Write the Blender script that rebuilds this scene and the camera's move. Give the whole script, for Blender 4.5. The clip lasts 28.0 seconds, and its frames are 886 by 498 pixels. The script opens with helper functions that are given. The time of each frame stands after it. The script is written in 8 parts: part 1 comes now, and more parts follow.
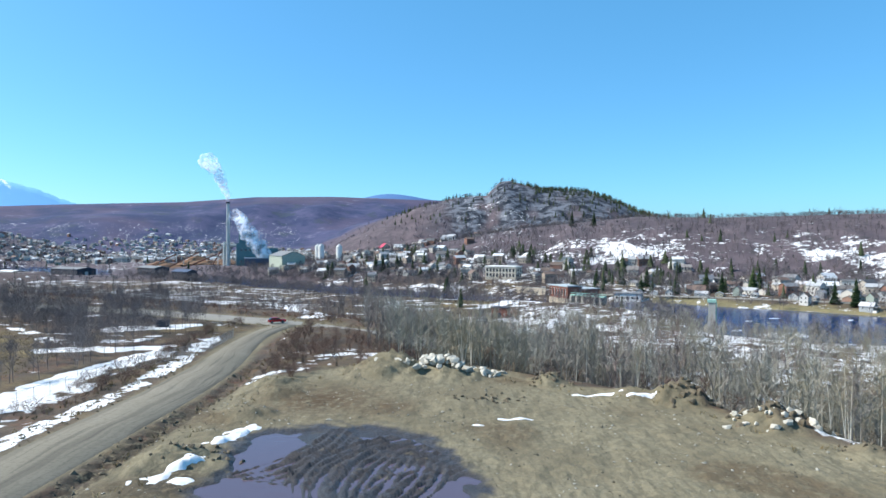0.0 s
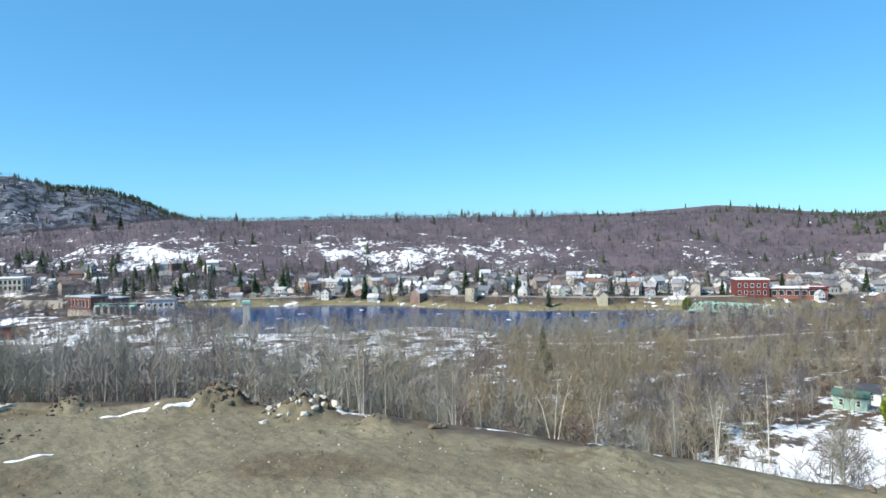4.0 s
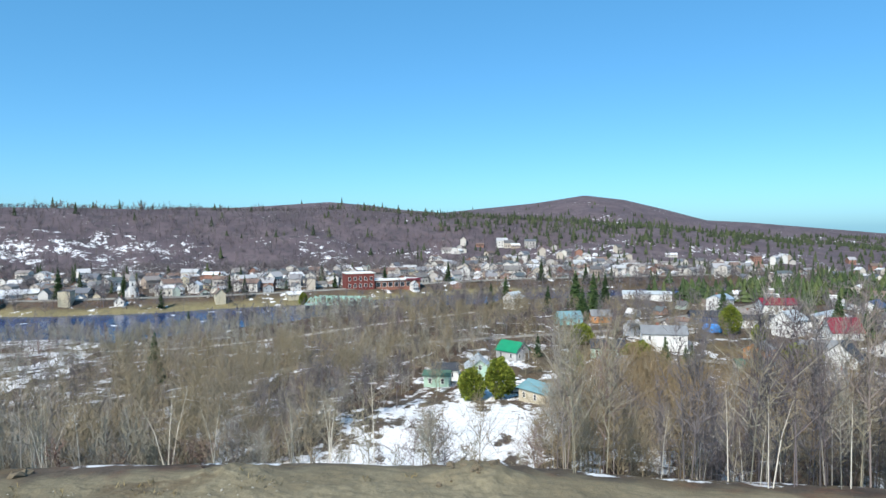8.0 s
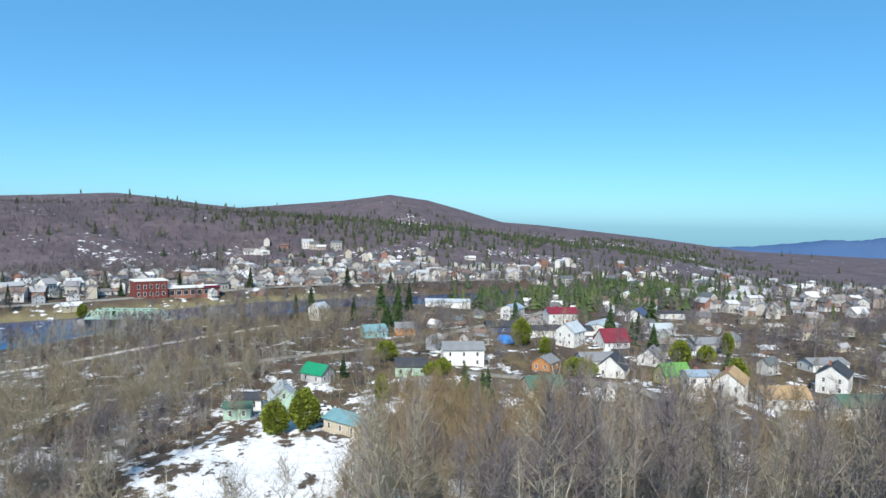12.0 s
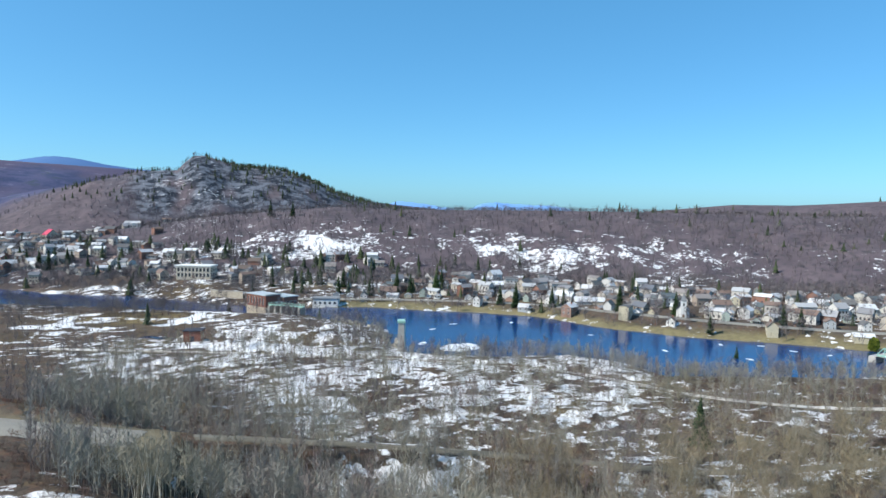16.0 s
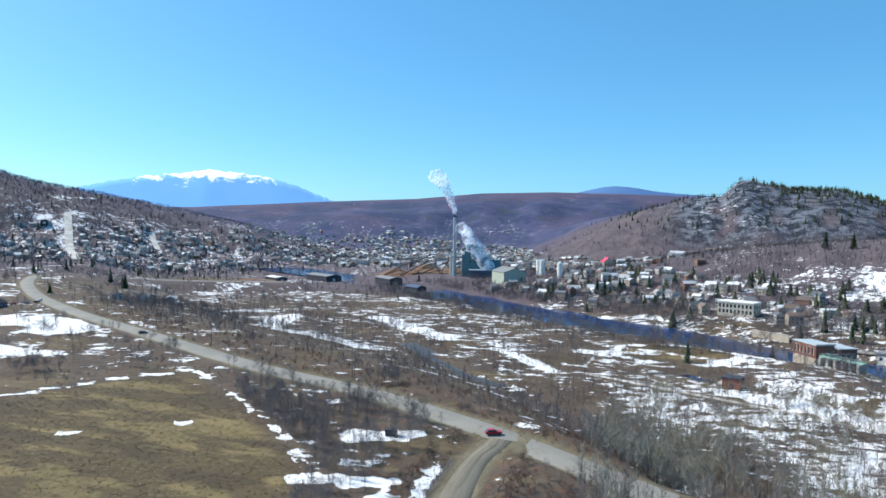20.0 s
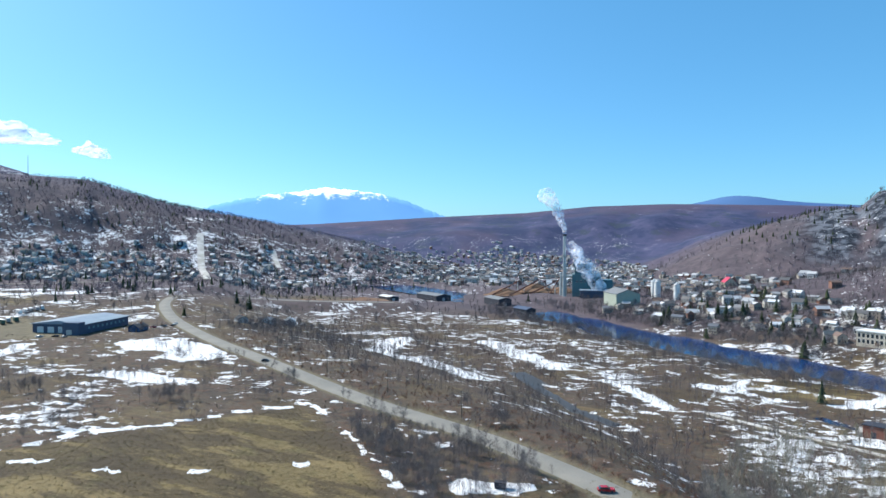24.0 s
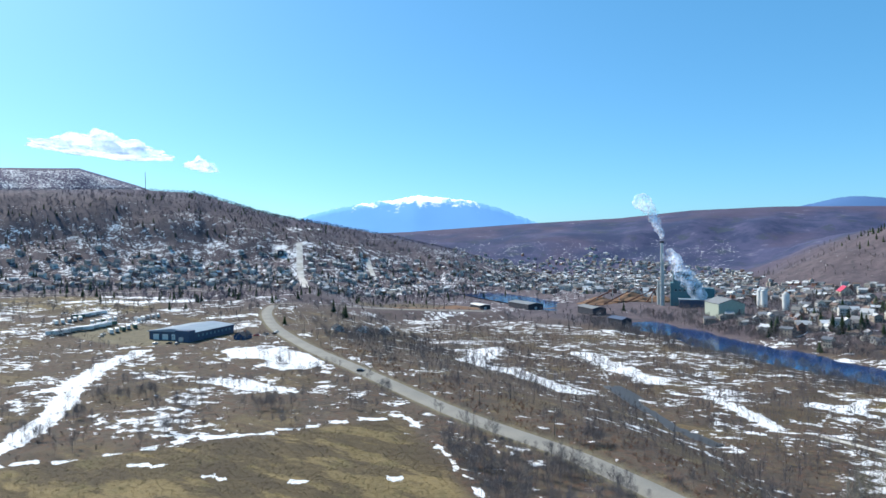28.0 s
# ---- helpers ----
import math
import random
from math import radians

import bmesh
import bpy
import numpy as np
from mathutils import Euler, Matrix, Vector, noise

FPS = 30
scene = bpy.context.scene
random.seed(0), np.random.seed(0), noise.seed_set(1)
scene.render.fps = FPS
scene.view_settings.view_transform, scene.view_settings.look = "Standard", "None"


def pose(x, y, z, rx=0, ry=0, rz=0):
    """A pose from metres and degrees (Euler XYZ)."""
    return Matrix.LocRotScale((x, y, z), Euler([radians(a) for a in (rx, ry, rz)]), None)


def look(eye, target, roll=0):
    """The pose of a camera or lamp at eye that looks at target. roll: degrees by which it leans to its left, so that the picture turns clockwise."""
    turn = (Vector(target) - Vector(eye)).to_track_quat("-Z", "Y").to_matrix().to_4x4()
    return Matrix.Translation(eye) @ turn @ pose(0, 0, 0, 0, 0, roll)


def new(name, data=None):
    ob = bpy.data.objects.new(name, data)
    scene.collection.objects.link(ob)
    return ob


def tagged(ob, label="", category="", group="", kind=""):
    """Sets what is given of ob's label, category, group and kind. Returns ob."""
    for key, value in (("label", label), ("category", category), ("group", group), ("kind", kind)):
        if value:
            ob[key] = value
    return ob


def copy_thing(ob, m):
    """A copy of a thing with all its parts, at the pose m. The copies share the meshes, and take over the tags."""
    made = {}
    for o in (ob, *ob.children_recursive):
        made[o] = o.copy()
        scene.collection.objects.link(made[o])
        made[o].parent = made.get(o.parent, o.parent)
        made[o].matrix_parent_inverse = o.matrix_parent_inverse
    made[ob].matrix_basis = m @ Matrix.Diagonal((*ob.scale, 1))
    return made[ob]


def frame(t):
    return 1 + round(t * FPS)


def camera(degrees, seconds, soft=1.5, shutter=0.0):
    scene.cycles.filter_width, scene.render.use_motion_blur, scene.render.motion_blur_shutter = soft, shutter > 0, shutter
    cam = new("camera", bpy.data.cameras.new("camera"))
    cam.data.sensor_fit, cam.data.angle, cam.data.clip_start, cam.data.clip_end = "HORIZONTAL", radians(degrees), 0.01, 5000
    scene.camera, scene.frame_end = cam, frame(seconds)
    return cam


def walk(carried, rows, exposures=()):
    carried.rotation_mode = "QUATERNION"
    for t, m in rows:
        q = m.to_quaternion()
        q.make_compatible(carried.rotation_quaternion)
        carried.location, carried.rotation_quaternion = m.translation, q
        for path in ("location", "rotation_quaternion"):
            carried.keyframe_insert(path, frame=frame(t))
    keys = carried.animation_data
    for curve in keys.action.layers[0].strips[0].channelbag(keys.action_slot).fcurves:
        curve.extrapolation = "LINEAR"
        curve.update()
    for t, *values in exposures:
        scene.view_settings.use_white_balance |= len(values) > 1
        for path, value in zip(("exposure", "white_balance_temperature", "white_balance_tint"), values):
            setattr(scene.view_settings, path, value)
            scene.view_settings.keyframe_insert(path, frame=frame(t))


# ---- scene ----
# camera: seconds, place, heading to the right of +y, pitch up, roll
cam = camera(67.4, 28.0, 1.5)
PATH = [
    (0, 0.01, 0.01, 20.14, -0.04, -0.82, 0.00),
    (0.5, 0.03, -0.00, 20.08, 1.59, -0.66, -0.10),
    (1, 0.07, -0.04, 20.10, 4.69, -0.58, -0.20),
    (1.5, 0.08, -0.07, 20.11, 9.34, -0.51, -0.39),
    (2, 0.09, -0.13, 20.12, 14.60, -0.51, -0.52),
    (2.5, 0.01, -0.27, 20.16, 20.38, -0.55, -0.69),
    (3, -0.09, -0.41, 20.24, 26.20, -0.61, -0.78),
    (3.5, -0.20, -0.51, 20.38, 32.27, -0.71, -0.84),
    (4, -0.26, -0.56, 20.47, 38.62, -0.85, -0.83),
    (4.5, -0.31, -0.56, 20.60, 44.69, -1.08, -0.98),
    (6.5, -0.23, -0.56, 21.53, 51.01, -1.35, -0.24),
    (7, -0.25, -0.59, 21.73, 56.45, -1.43, -0.24),
    (7.5, -0.27, -0.65, 22.06, 63.04, -1.53, -0.23),
    (8, -0.31, -0.70, 22.53, 70.67, -1.75, -0.33),
    (8.5, -0.34, -0.69, 23.00, 76.73, -1.85, -0.11),
    (9, -0.37, -0.59, 23.60, 81.29, -1.91, -0.21),
    (9.5, -0.37, -0.44, 24.57, 84.37, -1.97, 0.15),
    (10, -0.35, -0.33, 25.70, 86.06, -2.04, 0.40),
    (10.5, -0.31, -0.28, 26.87, 86.79, -2.10, 0.59),
    (11, -0.27, -0.29, 28.08, 87.15, -2.12, 0.83),
    (11.5, -0.22, -0.30, 29.41, 87.36, -2.15, 1.01),
    (13.5, 0.10, 0.28, 35.26, 85.21, -2.36, 1.38),
    (14, 0.14, 0.38, 36.94, 79.70, -2.47, 1.25),
    (14.5, 0.16, 0.48, 38.76, 67.41, -2.76, 1.16),
    (15, 0.16, 0.57, 40.72, 52.37, -3.06, 1.27),
    (15.5, 0.18, 0.57, 42.65, 34.70, -3.36, 1.16),
    (16, 0.25, 0.57, 44.28, 25.52, -3.23, 1.01),
    (16.5, 0.32, 0.60, 45.64, 23.05, -3.06, 0.82),
    (17, 0.35, 0.67, 46.89, 18.88, -2.89, 0.81),
    (17.5, 0.38, 0.75, 48.15, 12.51, -2.67, 0.64),
    (18, 0.44, 0.80, 49.42, 4.38, -2.50, 0.65),
    (18.5, 0.52, 0.85, 50.76, -4.03, -2.35, 0.50),
    (19, 0.67, 0.92, 52.20, -12.85, -2.24, 0.69),
    (19.5, 0.89, 1.02, 53.54, -17.90, -2.13, 0.63),
    (20, 1.10, 1.11, 54.74, -19.05, -1.97, 0.51),
    (20.5, 1.20, 1.17, 55.98, -19.66, -1.82, 0.43),
    (22.5, 1.20, 1.50, 61.10, -20.93, -1.30, 0.02),
    (23, 1.14, 1.51, 62.43, -22.03, -1.17, -0.13),
    (23.5, 1.10, 1.53, 63.80, -24.79, -1.06, -0.14),
    (24, 1.08, 1.56, 65.09, -28.43, -0.95, -0.05),
    (24.5, 1.09, 1.60, 66.23, -32.09, -0.81, 0.01),
    (25, 1.12, 1.66, 67.20, -34.00, -0.72, -0.11),
    (25.5, 1.15, 1.71, 67.88, -34.82, -0.64, -0.20),
    (26, 1.18, 1.75, 68.21, -35.31, -0.61, -0.36),
    (26.5, 1.21, 1.79, 68.34, -35.67, -0.55, -0.41),
    (27, 1.23, 1.82, 68.35, -35.92, -0.49, -0.54),
    (27.5, 1.24, 1.85, 68.32, -36.15, -0.42, -0.53),
    (28, 1.24, 1.86, 68.19, -36.31, -0.37, -0.56),
]


def aim(x, y, z, heading, pitch, roll):
    a, b = radians(heading), radians(pitch)
    return look((x, y, z), (x + 50 * math.sin(a) * math.cos(b), y + 50 * math.cos(a) * math.cos(b), z + 50 * math.sin(b)), roll)


walk(cam, [(row[0], aim(*row[1:])) for row in PATH], [(0, 0.62), (2.5, 0.62), (4.5, 0.53), (8, 0.41), (15, 0.36), (18, 0.45), (23, 0.44), (28, 0.42)])

# ---- daylight ----
SUN_HEADING, SUN_HEIGHT = -85.0, 42.0
scene.view_settings.exposure = 0.42
world = bpy.data.worlds.new("world")
scene.world = world
world.use_nodes = True
wn = world.node_tree
wn.nodes.clear()
w_out = wn.nodes.new("ShaderNodeOutputWorld")
w_bg = wn.nodes.new("ShaderNodeBackground")
w_sky = wn.nodes.new("ShaderNodeTexSky")
w_sky.sky_type = "NISHITA"
w_sky.sun_disc = False
w_sky.sun_elevation = radians(SUN_HEIGHT)
w_sky.sun_rotation = radians(SUN_HEADING)
w_sky.altitude = 300
w_sky.air_density, w_sky.dust_density, w_sky.ozone_density = 0.8, 1.0, 4.0
w_bg.inputs["Strength"].default_value = 0.14
w_sat = wn.nodes.new("ShaderNodeHueSaturation")
w_sat.inputs["Saturation"].default_value = 1.1
w_tint = wn.nodes.new("ShaderNodeMix")
w_tint.data_type, w_tint.blend_type = "RGBA", "MULTIPLY"
w_tint.inputs[0].default_value = 1.0
w_tint.inputs[7].default_value = (0.665, 0.96, 1.02, 1)
wn.links.new(w_sky.outputs[0], w_sat.inputs["Color"])
wn.links.new(w_sat.outputs[0], w_tint.inputs[6])
w_even = wn.nodes.new("ShaderNodeMix")
w_even.data_type = "RGBA"
w_even.inputs[0].default_value = 0.32
w_even.inputs[7].default_value = (0.67, 2.85, 4.9, 1)
wn.links.new(w_tint.outputs[2], w_even.inputs[6])
wn.links.new(w_even.outputs[2], w_bg.inputs[0])
wn.links.new(w_bg.outputs[0], w_out.inputs[0])
sun_data = bpy.data.lights.new("sun", "SUN")
sun_data.energy, sun_data.angle, sun_data.color = 4.8, radians(0.5), (1.0, 0.95, 0.87)
sun = new("sun", sun_data)
a, b = radians(SUN_HEADING), radians(SUN_HEIGHT)
sun.matrix_world = look((400 * math.sin(a) * math.cos(b), 400 * math.cos(a) * math.cos(b), 400 * math.sin(b)), (0, 0, 0))

# ---- materials ----
class Nodes:
    """A short way to write node trees."""

    def __init__(self, name):
        self.m = bpy.data.materials.new(name)
        self.m.use_nodes = True
        self.t = self.m.node_tree
        self.t.nodes.clear()
        self.out = self.t.nodes.new("ShaderNodeOutputMaterial")
        self.bsdf = self.t.nodes.new("ShaderNodeBsdfPrincipled")
        self.t.links.new(self.bsdf.outputs[0], self.out.inputs[0])
        self.spec(0.25)

    def spec(self, v):
        self.bsdf.inputs["Specular IOR Level"].default_value = v

    def put(self, socket, value):
        if isinstance(value, bpy.types.NodeSocket):
            self.t.links.new(value, socket)
        elif isinstance(value, (tuple, list)) and len(value) == 3 and len(socket.default_value) == 4:
            socket.default_value = (*value, 1)
        else:
            socket.default_value = value

    def set(self, **kw):
        for k, v in kw.items():
            self.put(self.bsdf.inputs[k.replace("_", " ")], v)
        return self

    def where(self):
        return self.t.nodes.new("ShaderNodeNewGeometry").outputs["Position"]

    def island(self):
        return self.t.nodes.new("ShaderNodeNewGeometry").outputs["Random Per Island"]

    def each(self):
        return self.t.nodes.new("ShaderNodeObjectInfo").outputs["Random"]

    def own(self):
        return self.t.nodes.new("ShaderNodeTexCoord").outputs["Object"]

    def attr(self, name):
        n = self.t.nodes.new("ShaderNodeAttribute")
        n.attribute_name = name
        return n.outputs["Fac"]

    def noise(self, scale, detail=4, vector=None, rough=0.55, distortion=0.0):
        n = self.t.nodes.new("ShaderNodeTexNoise")
        n.inputs["Scale"].default_value, n.inputs["Detail"].default_value = scale, detail
        n.inputs["Roughness"].default_value, n.inputs["Distortion"].default_value = rough, distortion
        self.t.links.new(vector or self.where(), n.inputs["Vector"])
        return n.outputs["Fac"]

    def vec(self, x, y, z=0.0):
        n = self.t.nodes.new("ShaderNodeCombineXYZ")
        for s, v in zip(n.inputs, (x, y, z)):
            self.put(s, v)
        return n.outputs[0]

    def stretch(self, vector, s, turn=0.0):
        n = self.t.nodes.new("ShaderNodeMapping")
        n.inputs["Scale"].default_value = s
        n.inputs["Rotation"].default_value = (0, 0, turn)
        self.t.links.new(vector, n.inputs["Vector"])
        return n.outputs[0]

    def math(self, op, a, b=0.5, clamp=False):
        n = self.t.nodes.new("ShaderNodeMath")
        n.operation, n.use_clamp = op, clamp
        self.put(n.inputs[0], a), self.put(n.inputs[1], b)
        return n.outputs[0]

    def ramp(self, value, stops, kind="LINEAR"):
        n = self.t.nodes.new("ShaderNodeValToRGB")
        n.color_ramp.interpolation = kind
        e = n.color_ramp.elements
        while len(e) < len(stops):
            e.new(0.5)
        for el, (p, c) in zip(e, stops):
            el.position, el.color = p, (*c, 1) if isinstance(c, tuple) else (c, c, c, 1)
        self.t.links.new(value, n.inputs[0])
        return n.outputs[0]

    def step(self, value, low, high):
        n = self.t.nodes.new("ShaderNodeMapRange")
        n.interpolation_type = "SMOOTHSTEP"
        n.inputs["From Min"].default_value, n.inputs["From Max"].default_value = low, high
        self.t.links.new(value, n.inputs["Value"])
        return n.outputs[0]

    def mix(self, fac, a, b, kind="MIX"):
        n = self.t.nodes.new("ShaderNodeMix")
        n.data_type, n.blend_type = "RGBA", kind
        self.put(n.inputs[0], fac), self.put(n.inputs[6], a), self.put(n.inputs[7], b)
        return n.outputs[2]

    def bump(self, height, strength=0.3, distance=0.1):
        n = self.t.nodes.new("ShaderNodeBump")
        n.inputs["Strength"].default_value, n.inputs["Distance"].default_value = strength, distance
        self.t.links.new(height, n.inputs["Height"])
        self.t.links.new(n.outputs[0], self.bsdf.inputs["Normal"])
        return self


def plain(name, dark, light, scale=1.0, rough=0.7, metal=0.0, spec=0.25, fine=12.0, bump=0.15, local=True):
    """A surface that wanders between two tones at a large and a fine scale."""
    n = Nodes(name)
    v = n.own() if local else n.where()
    big, small = n.noise(scale, 3, v), n.noise(scale * fine, 3, v)
    both = n.math("ADD", n.math("MULTIPLY", big, 0.65), n.math("MULTIPLY", small, 0.35))
    n.set(Base_Color=n.ramp(both, [(0.3, dark), (0.7, light)]), Roughness=rough, Metallic=metal)
    n.spec(spec)
    if bump:
        n.bump(small, bump, 0.02)
    return n.m


def palette(name, colours, rough=0.75, lines=0.0):
    """One of several paints for each copy, with weathering; lines: clapboard pitch in metres."""
    n = Nodes(name)
    stops = [(i / len(colours), c) for i, c in enumerate(colours)]
    base = n.ramp(n.each(), stops, "CONSTANT")
    dirt = n.step(n.noise(0.5, 4, n.own()), 0.35, 0.75)
    n.set(Base_Color=n.mix(n.math("MULTIPLY", dirt, 0.25), base, (0.3, 0.28, 0.25)), Roughness=rough)
    if lines:
        w = n.t.nodes.new("ShaderNodeTexWave")
        w.wave_type, w.bands_direction, w.wave_profile = "BANDS", "Z", "SAW"
        w.inputs["Scale"].default_value = 0.314 / lines
        n.t.links.new(n.own(), w.inputs["Vector"])
        n.bump(w.outputs["Fac"], 0.4, 0.02)
    return n.m

# ---- the lie of the land ----
# upper terrace with the lot, the road and the field at about 0, river flats and the pond some 20 m lower
TERRACE_EDGE = [(70, -900), (66, -60), (59, 9), (48, 45), (39, 66), (28, 84), (15, 95), (4, 104), (-9, 109), (-20, 130), (-18, 162), (-58, 200), (-99, 224), (-139, 240), (-257, 295), (-335, 330), (-430, 390), (-520, 460), (-640, 575), (-950, 830), (-1500, 1200)]
LANE = [(205, 92, -17), (170, 101, -17), (140, 108, -17), (118, 114, -16), (84, 133, -13.5), (40, 146, -8.5), (8, 151, -4.5), (-14, 158, -2.8)]
PAVED_ROAD = [(2, 150, -4), (-14, 158, -2.8), (-42, 176, -2), (-68, 191, -2), (-99, 207, -2), (-143, 221, -2), (-186, 240, -2), (-257, 274, -1.5), (-335, 308, -1), (-439, 364, 0), (-500, 405, 1.5), (-545, 440, 3), (-590, 490, 4), (-610, 540, 0), (-590, 585, -6), (-540, 625, -11), (-440, 690, -14)]
DIRT_ROAD = [(-38.5, 20, 0.1), (-37.4, 50, 0), (-36.9, 72, -0.2), (-36.5, 90, -0.5), (-38, 112, -1), (-41, 132, -1.5), (-43, 154, -1.8), (-41, 172, -1.95)]
SHORE_PATH = [(-40, 345, -20), (43, 302, -19.6), (75, 281, -19.2), (107, 261, -19), (136, 238, -19), (160, 217, -19), (172, 193, -19), (180, 167, -18.5), (205, 140, -18), (250, 120, -17.5), (300, 90, -17)]
TOWN_STREET = [(205, 92, -17), (228, 66, -17), (250, 42, -17.4), (264, 20, -17.2), (300, 6, -17), (345, -28, -17), (400, -52, -17)]
BACK_STREET = [(214, 2, -17), (209, -12, -17), (206, -36, -17.2), (203, -50, -17.4), (188, -54, -17.4)]
SHORE_STREET = [(90, 455, -17), (160, 432, -17), (232, 385, -16), (262, 330, -15), (300, 268, -15), (340, 222, -15), (400, 178, -15), (450, 135, -14), (500, 60, -14), (560, -40, -14)]
RIVER = [(92, 440), (60, 470), (10, 516), (-42, 548), (-87, 583), (-135, 625), (-182, 665), (-265, 738), (-330, 800), (-420, 880), (-560, 970), (-700, 1060)]
CREEK = [(-164, 398), (-146, 380), (-128, 358), (-113, 343), (-100, 326), (-83, 314), (-74, 309)]
CANAL = [(8, 372), (31, 350), (50, 336), (70, 318), (92, 305)]
POND = [(100, 424), (144, 424), (171, 399), (209, 371), (234, 345), (246, 300), (270, 262), (300, 234), (326, 205), (369, 171), (413, 133), (437, 93), (490, 10), (540, -60), (470, -60), (425, 9), (392, 83), (345, 115), (324, 156), (290, 164), (260, 171), (221, 190), (196, 200), (196, 226), (183, 247), (146, 257), (118, 277), (112, 300), (128, 337), (100, 394)]
HILL_STREETS = [[(-745, 672), (-860, 772), (-990, 880), (-1115, 989)], [(-924, 1018), (-1012, 1097)], [(-960, 330), (-840, 500), (-775, 610), (-745, 672), (-770, 780), (-795, 953)]]
POND_LEVEL, RIVER_LEVEL = -20.5, -24.0
# crests: places and heights, how far down to the foot
RIDGES = {
    "west": ([(-260, 960, -16), (-120, 930, -4), (-20, 900, 14), (100, 868, 34), (239, 815, 48), (320, 786, 46), (472, 706, 48), (560, 638, 48), (640, 565, 47), (700, 505, 46), (760, 470, 47), (805, 415, 50), (850, 320, 41), (920, 180, 34), (1000, 0, 20), (1060, -150, 0)], 330),
    "forist": ([(-620, 2380, 30), (-164, 2294, 88), (20, 1900, 112), (70, 1720, 122), (104, 1636, 126), (139, 1634, 161), (166, 1631, 162), (241, 1622, 139), (334, 1605, 136), (398, 1590, 114), (461, 1573, 84), (550, 1545, 56), (650, 1500, 40)], 480),
    "far_west": ([(-3200, 1500, 90), (-1903, 2319, 126), (-1528, 2582, 154), (-1085, 2798, 176), (-822, 2886, 202), (-502, 2957, 208), (-12, 2999, 192), (300, 2985, 176), (900, 2860, 90), (1500, 2600, 30)], 1250),
    "left": ([(-2117, -584, 173), (-1942, 146, 202), (-1780, 653, 208), (-1659, 920, 218), (-1581, 1050, 211), (-1467, 1202, 153), (-1298, 1384, 110), (-1101, 1546, 53), (-1007, 1609, 17), (-876, 1694, -25)], 800),
    "left_back": ([(-3125, 625, 383), (-3050, 1116, 398), (-2942, 1378, 410), (-2831, 1594, 338), (-2688, 1812, 233), (-2500, 2000, 133)], 1000),
    "cone": ([(1150, 900, 40), (1415, 708, 54), (1508, 534, 60), (1569, 312, 82), (1586, 203, 98), (1595, 111, 86), (1599, 19, 62), (1598, -64, 38), (1592, -156, 32), (1550, -398, 8), (1482, -601, -18), (1415, -923, -28)], 680),
    "north_hill": ([(900, 1080, 45), (1057, 917, 67), (1128, 838, 67), (1165, 780, 71), (1224, 678, 79), (1262, 604, 72), (1290, 545, 63), (1318, 470, 56), (1400, 350, 50)], 420),
    "far_north": ([(1200, 2200, 10), (1500, 1900, 30), (1750, 1300, 44), (1850, 900, 48), (1900, 500, 40)], 700),
}


def smooth(a, b, v):
    t = np.clip((v - a) / (b - a), 0, 1)
    return t * t * (3 - 2 * t)


def to_line(x, y, pts):
    """The distance to a line of corners, its third number there, and the side (positive to the right of its way)."""
    best, val, side = np.full(x.shape, 1e9), np.zeros(x.shape), np.zeros(x.shape)
    for p, q in zip(pts[:-1], pts[1:]):
        dx, dy = q[0] - p[0], q[1] - p[1]
        t = np.clip(((x - p[0]) * dx + (y - p[1]) * dy) / (dx * dx + dy * dy), 0, 1)
        ox, oy = x - p[0] - t * dx, y - p[1] - t * dy
        d = np.hypot(ox, oy)
        near = d < best
        best = np.where(near, d, best)
        side = np.where(near, np.sign(dy * ox - dx * oy), side)
        if len(p) > 2:
            val = np.where(near, p[2] + t * (q[2] - p[2]), val)
    return best, val, side


def inside(x, y, pts):
    odd = np.zeros(x.shape, bool)
    for p, q in zip(pts, pts[1:] + pts[:1]):
        if p[1] != q[1]:
            odd ^= ((p[1] > y) != (q[1] > y)) & (x < (q[0] - p[0]) * (y - p[1]) / (q[1] - p[1]) + p[0])
    return odd


def wave(x, y, size, seed=0):
    """Smooth unevenness between -1 and 1, made of a few turned sines."""
    r, v = np.random.RandomState(seed), 0
    for k in range(6):
        a, f, p = r.uniform(0, 6.28), r.uniform(0.7, 1.6) * 6.28 / size, r.uniform(0, 6.28)
        v = v + np.sin(f * (x * np.cos(a) + y * np.sin(a)) + p + 1.3 * np.sin(0.6 * f * (y * np.cos(a) - x * np.sin(a)) + 2 * p))
    return v / 4


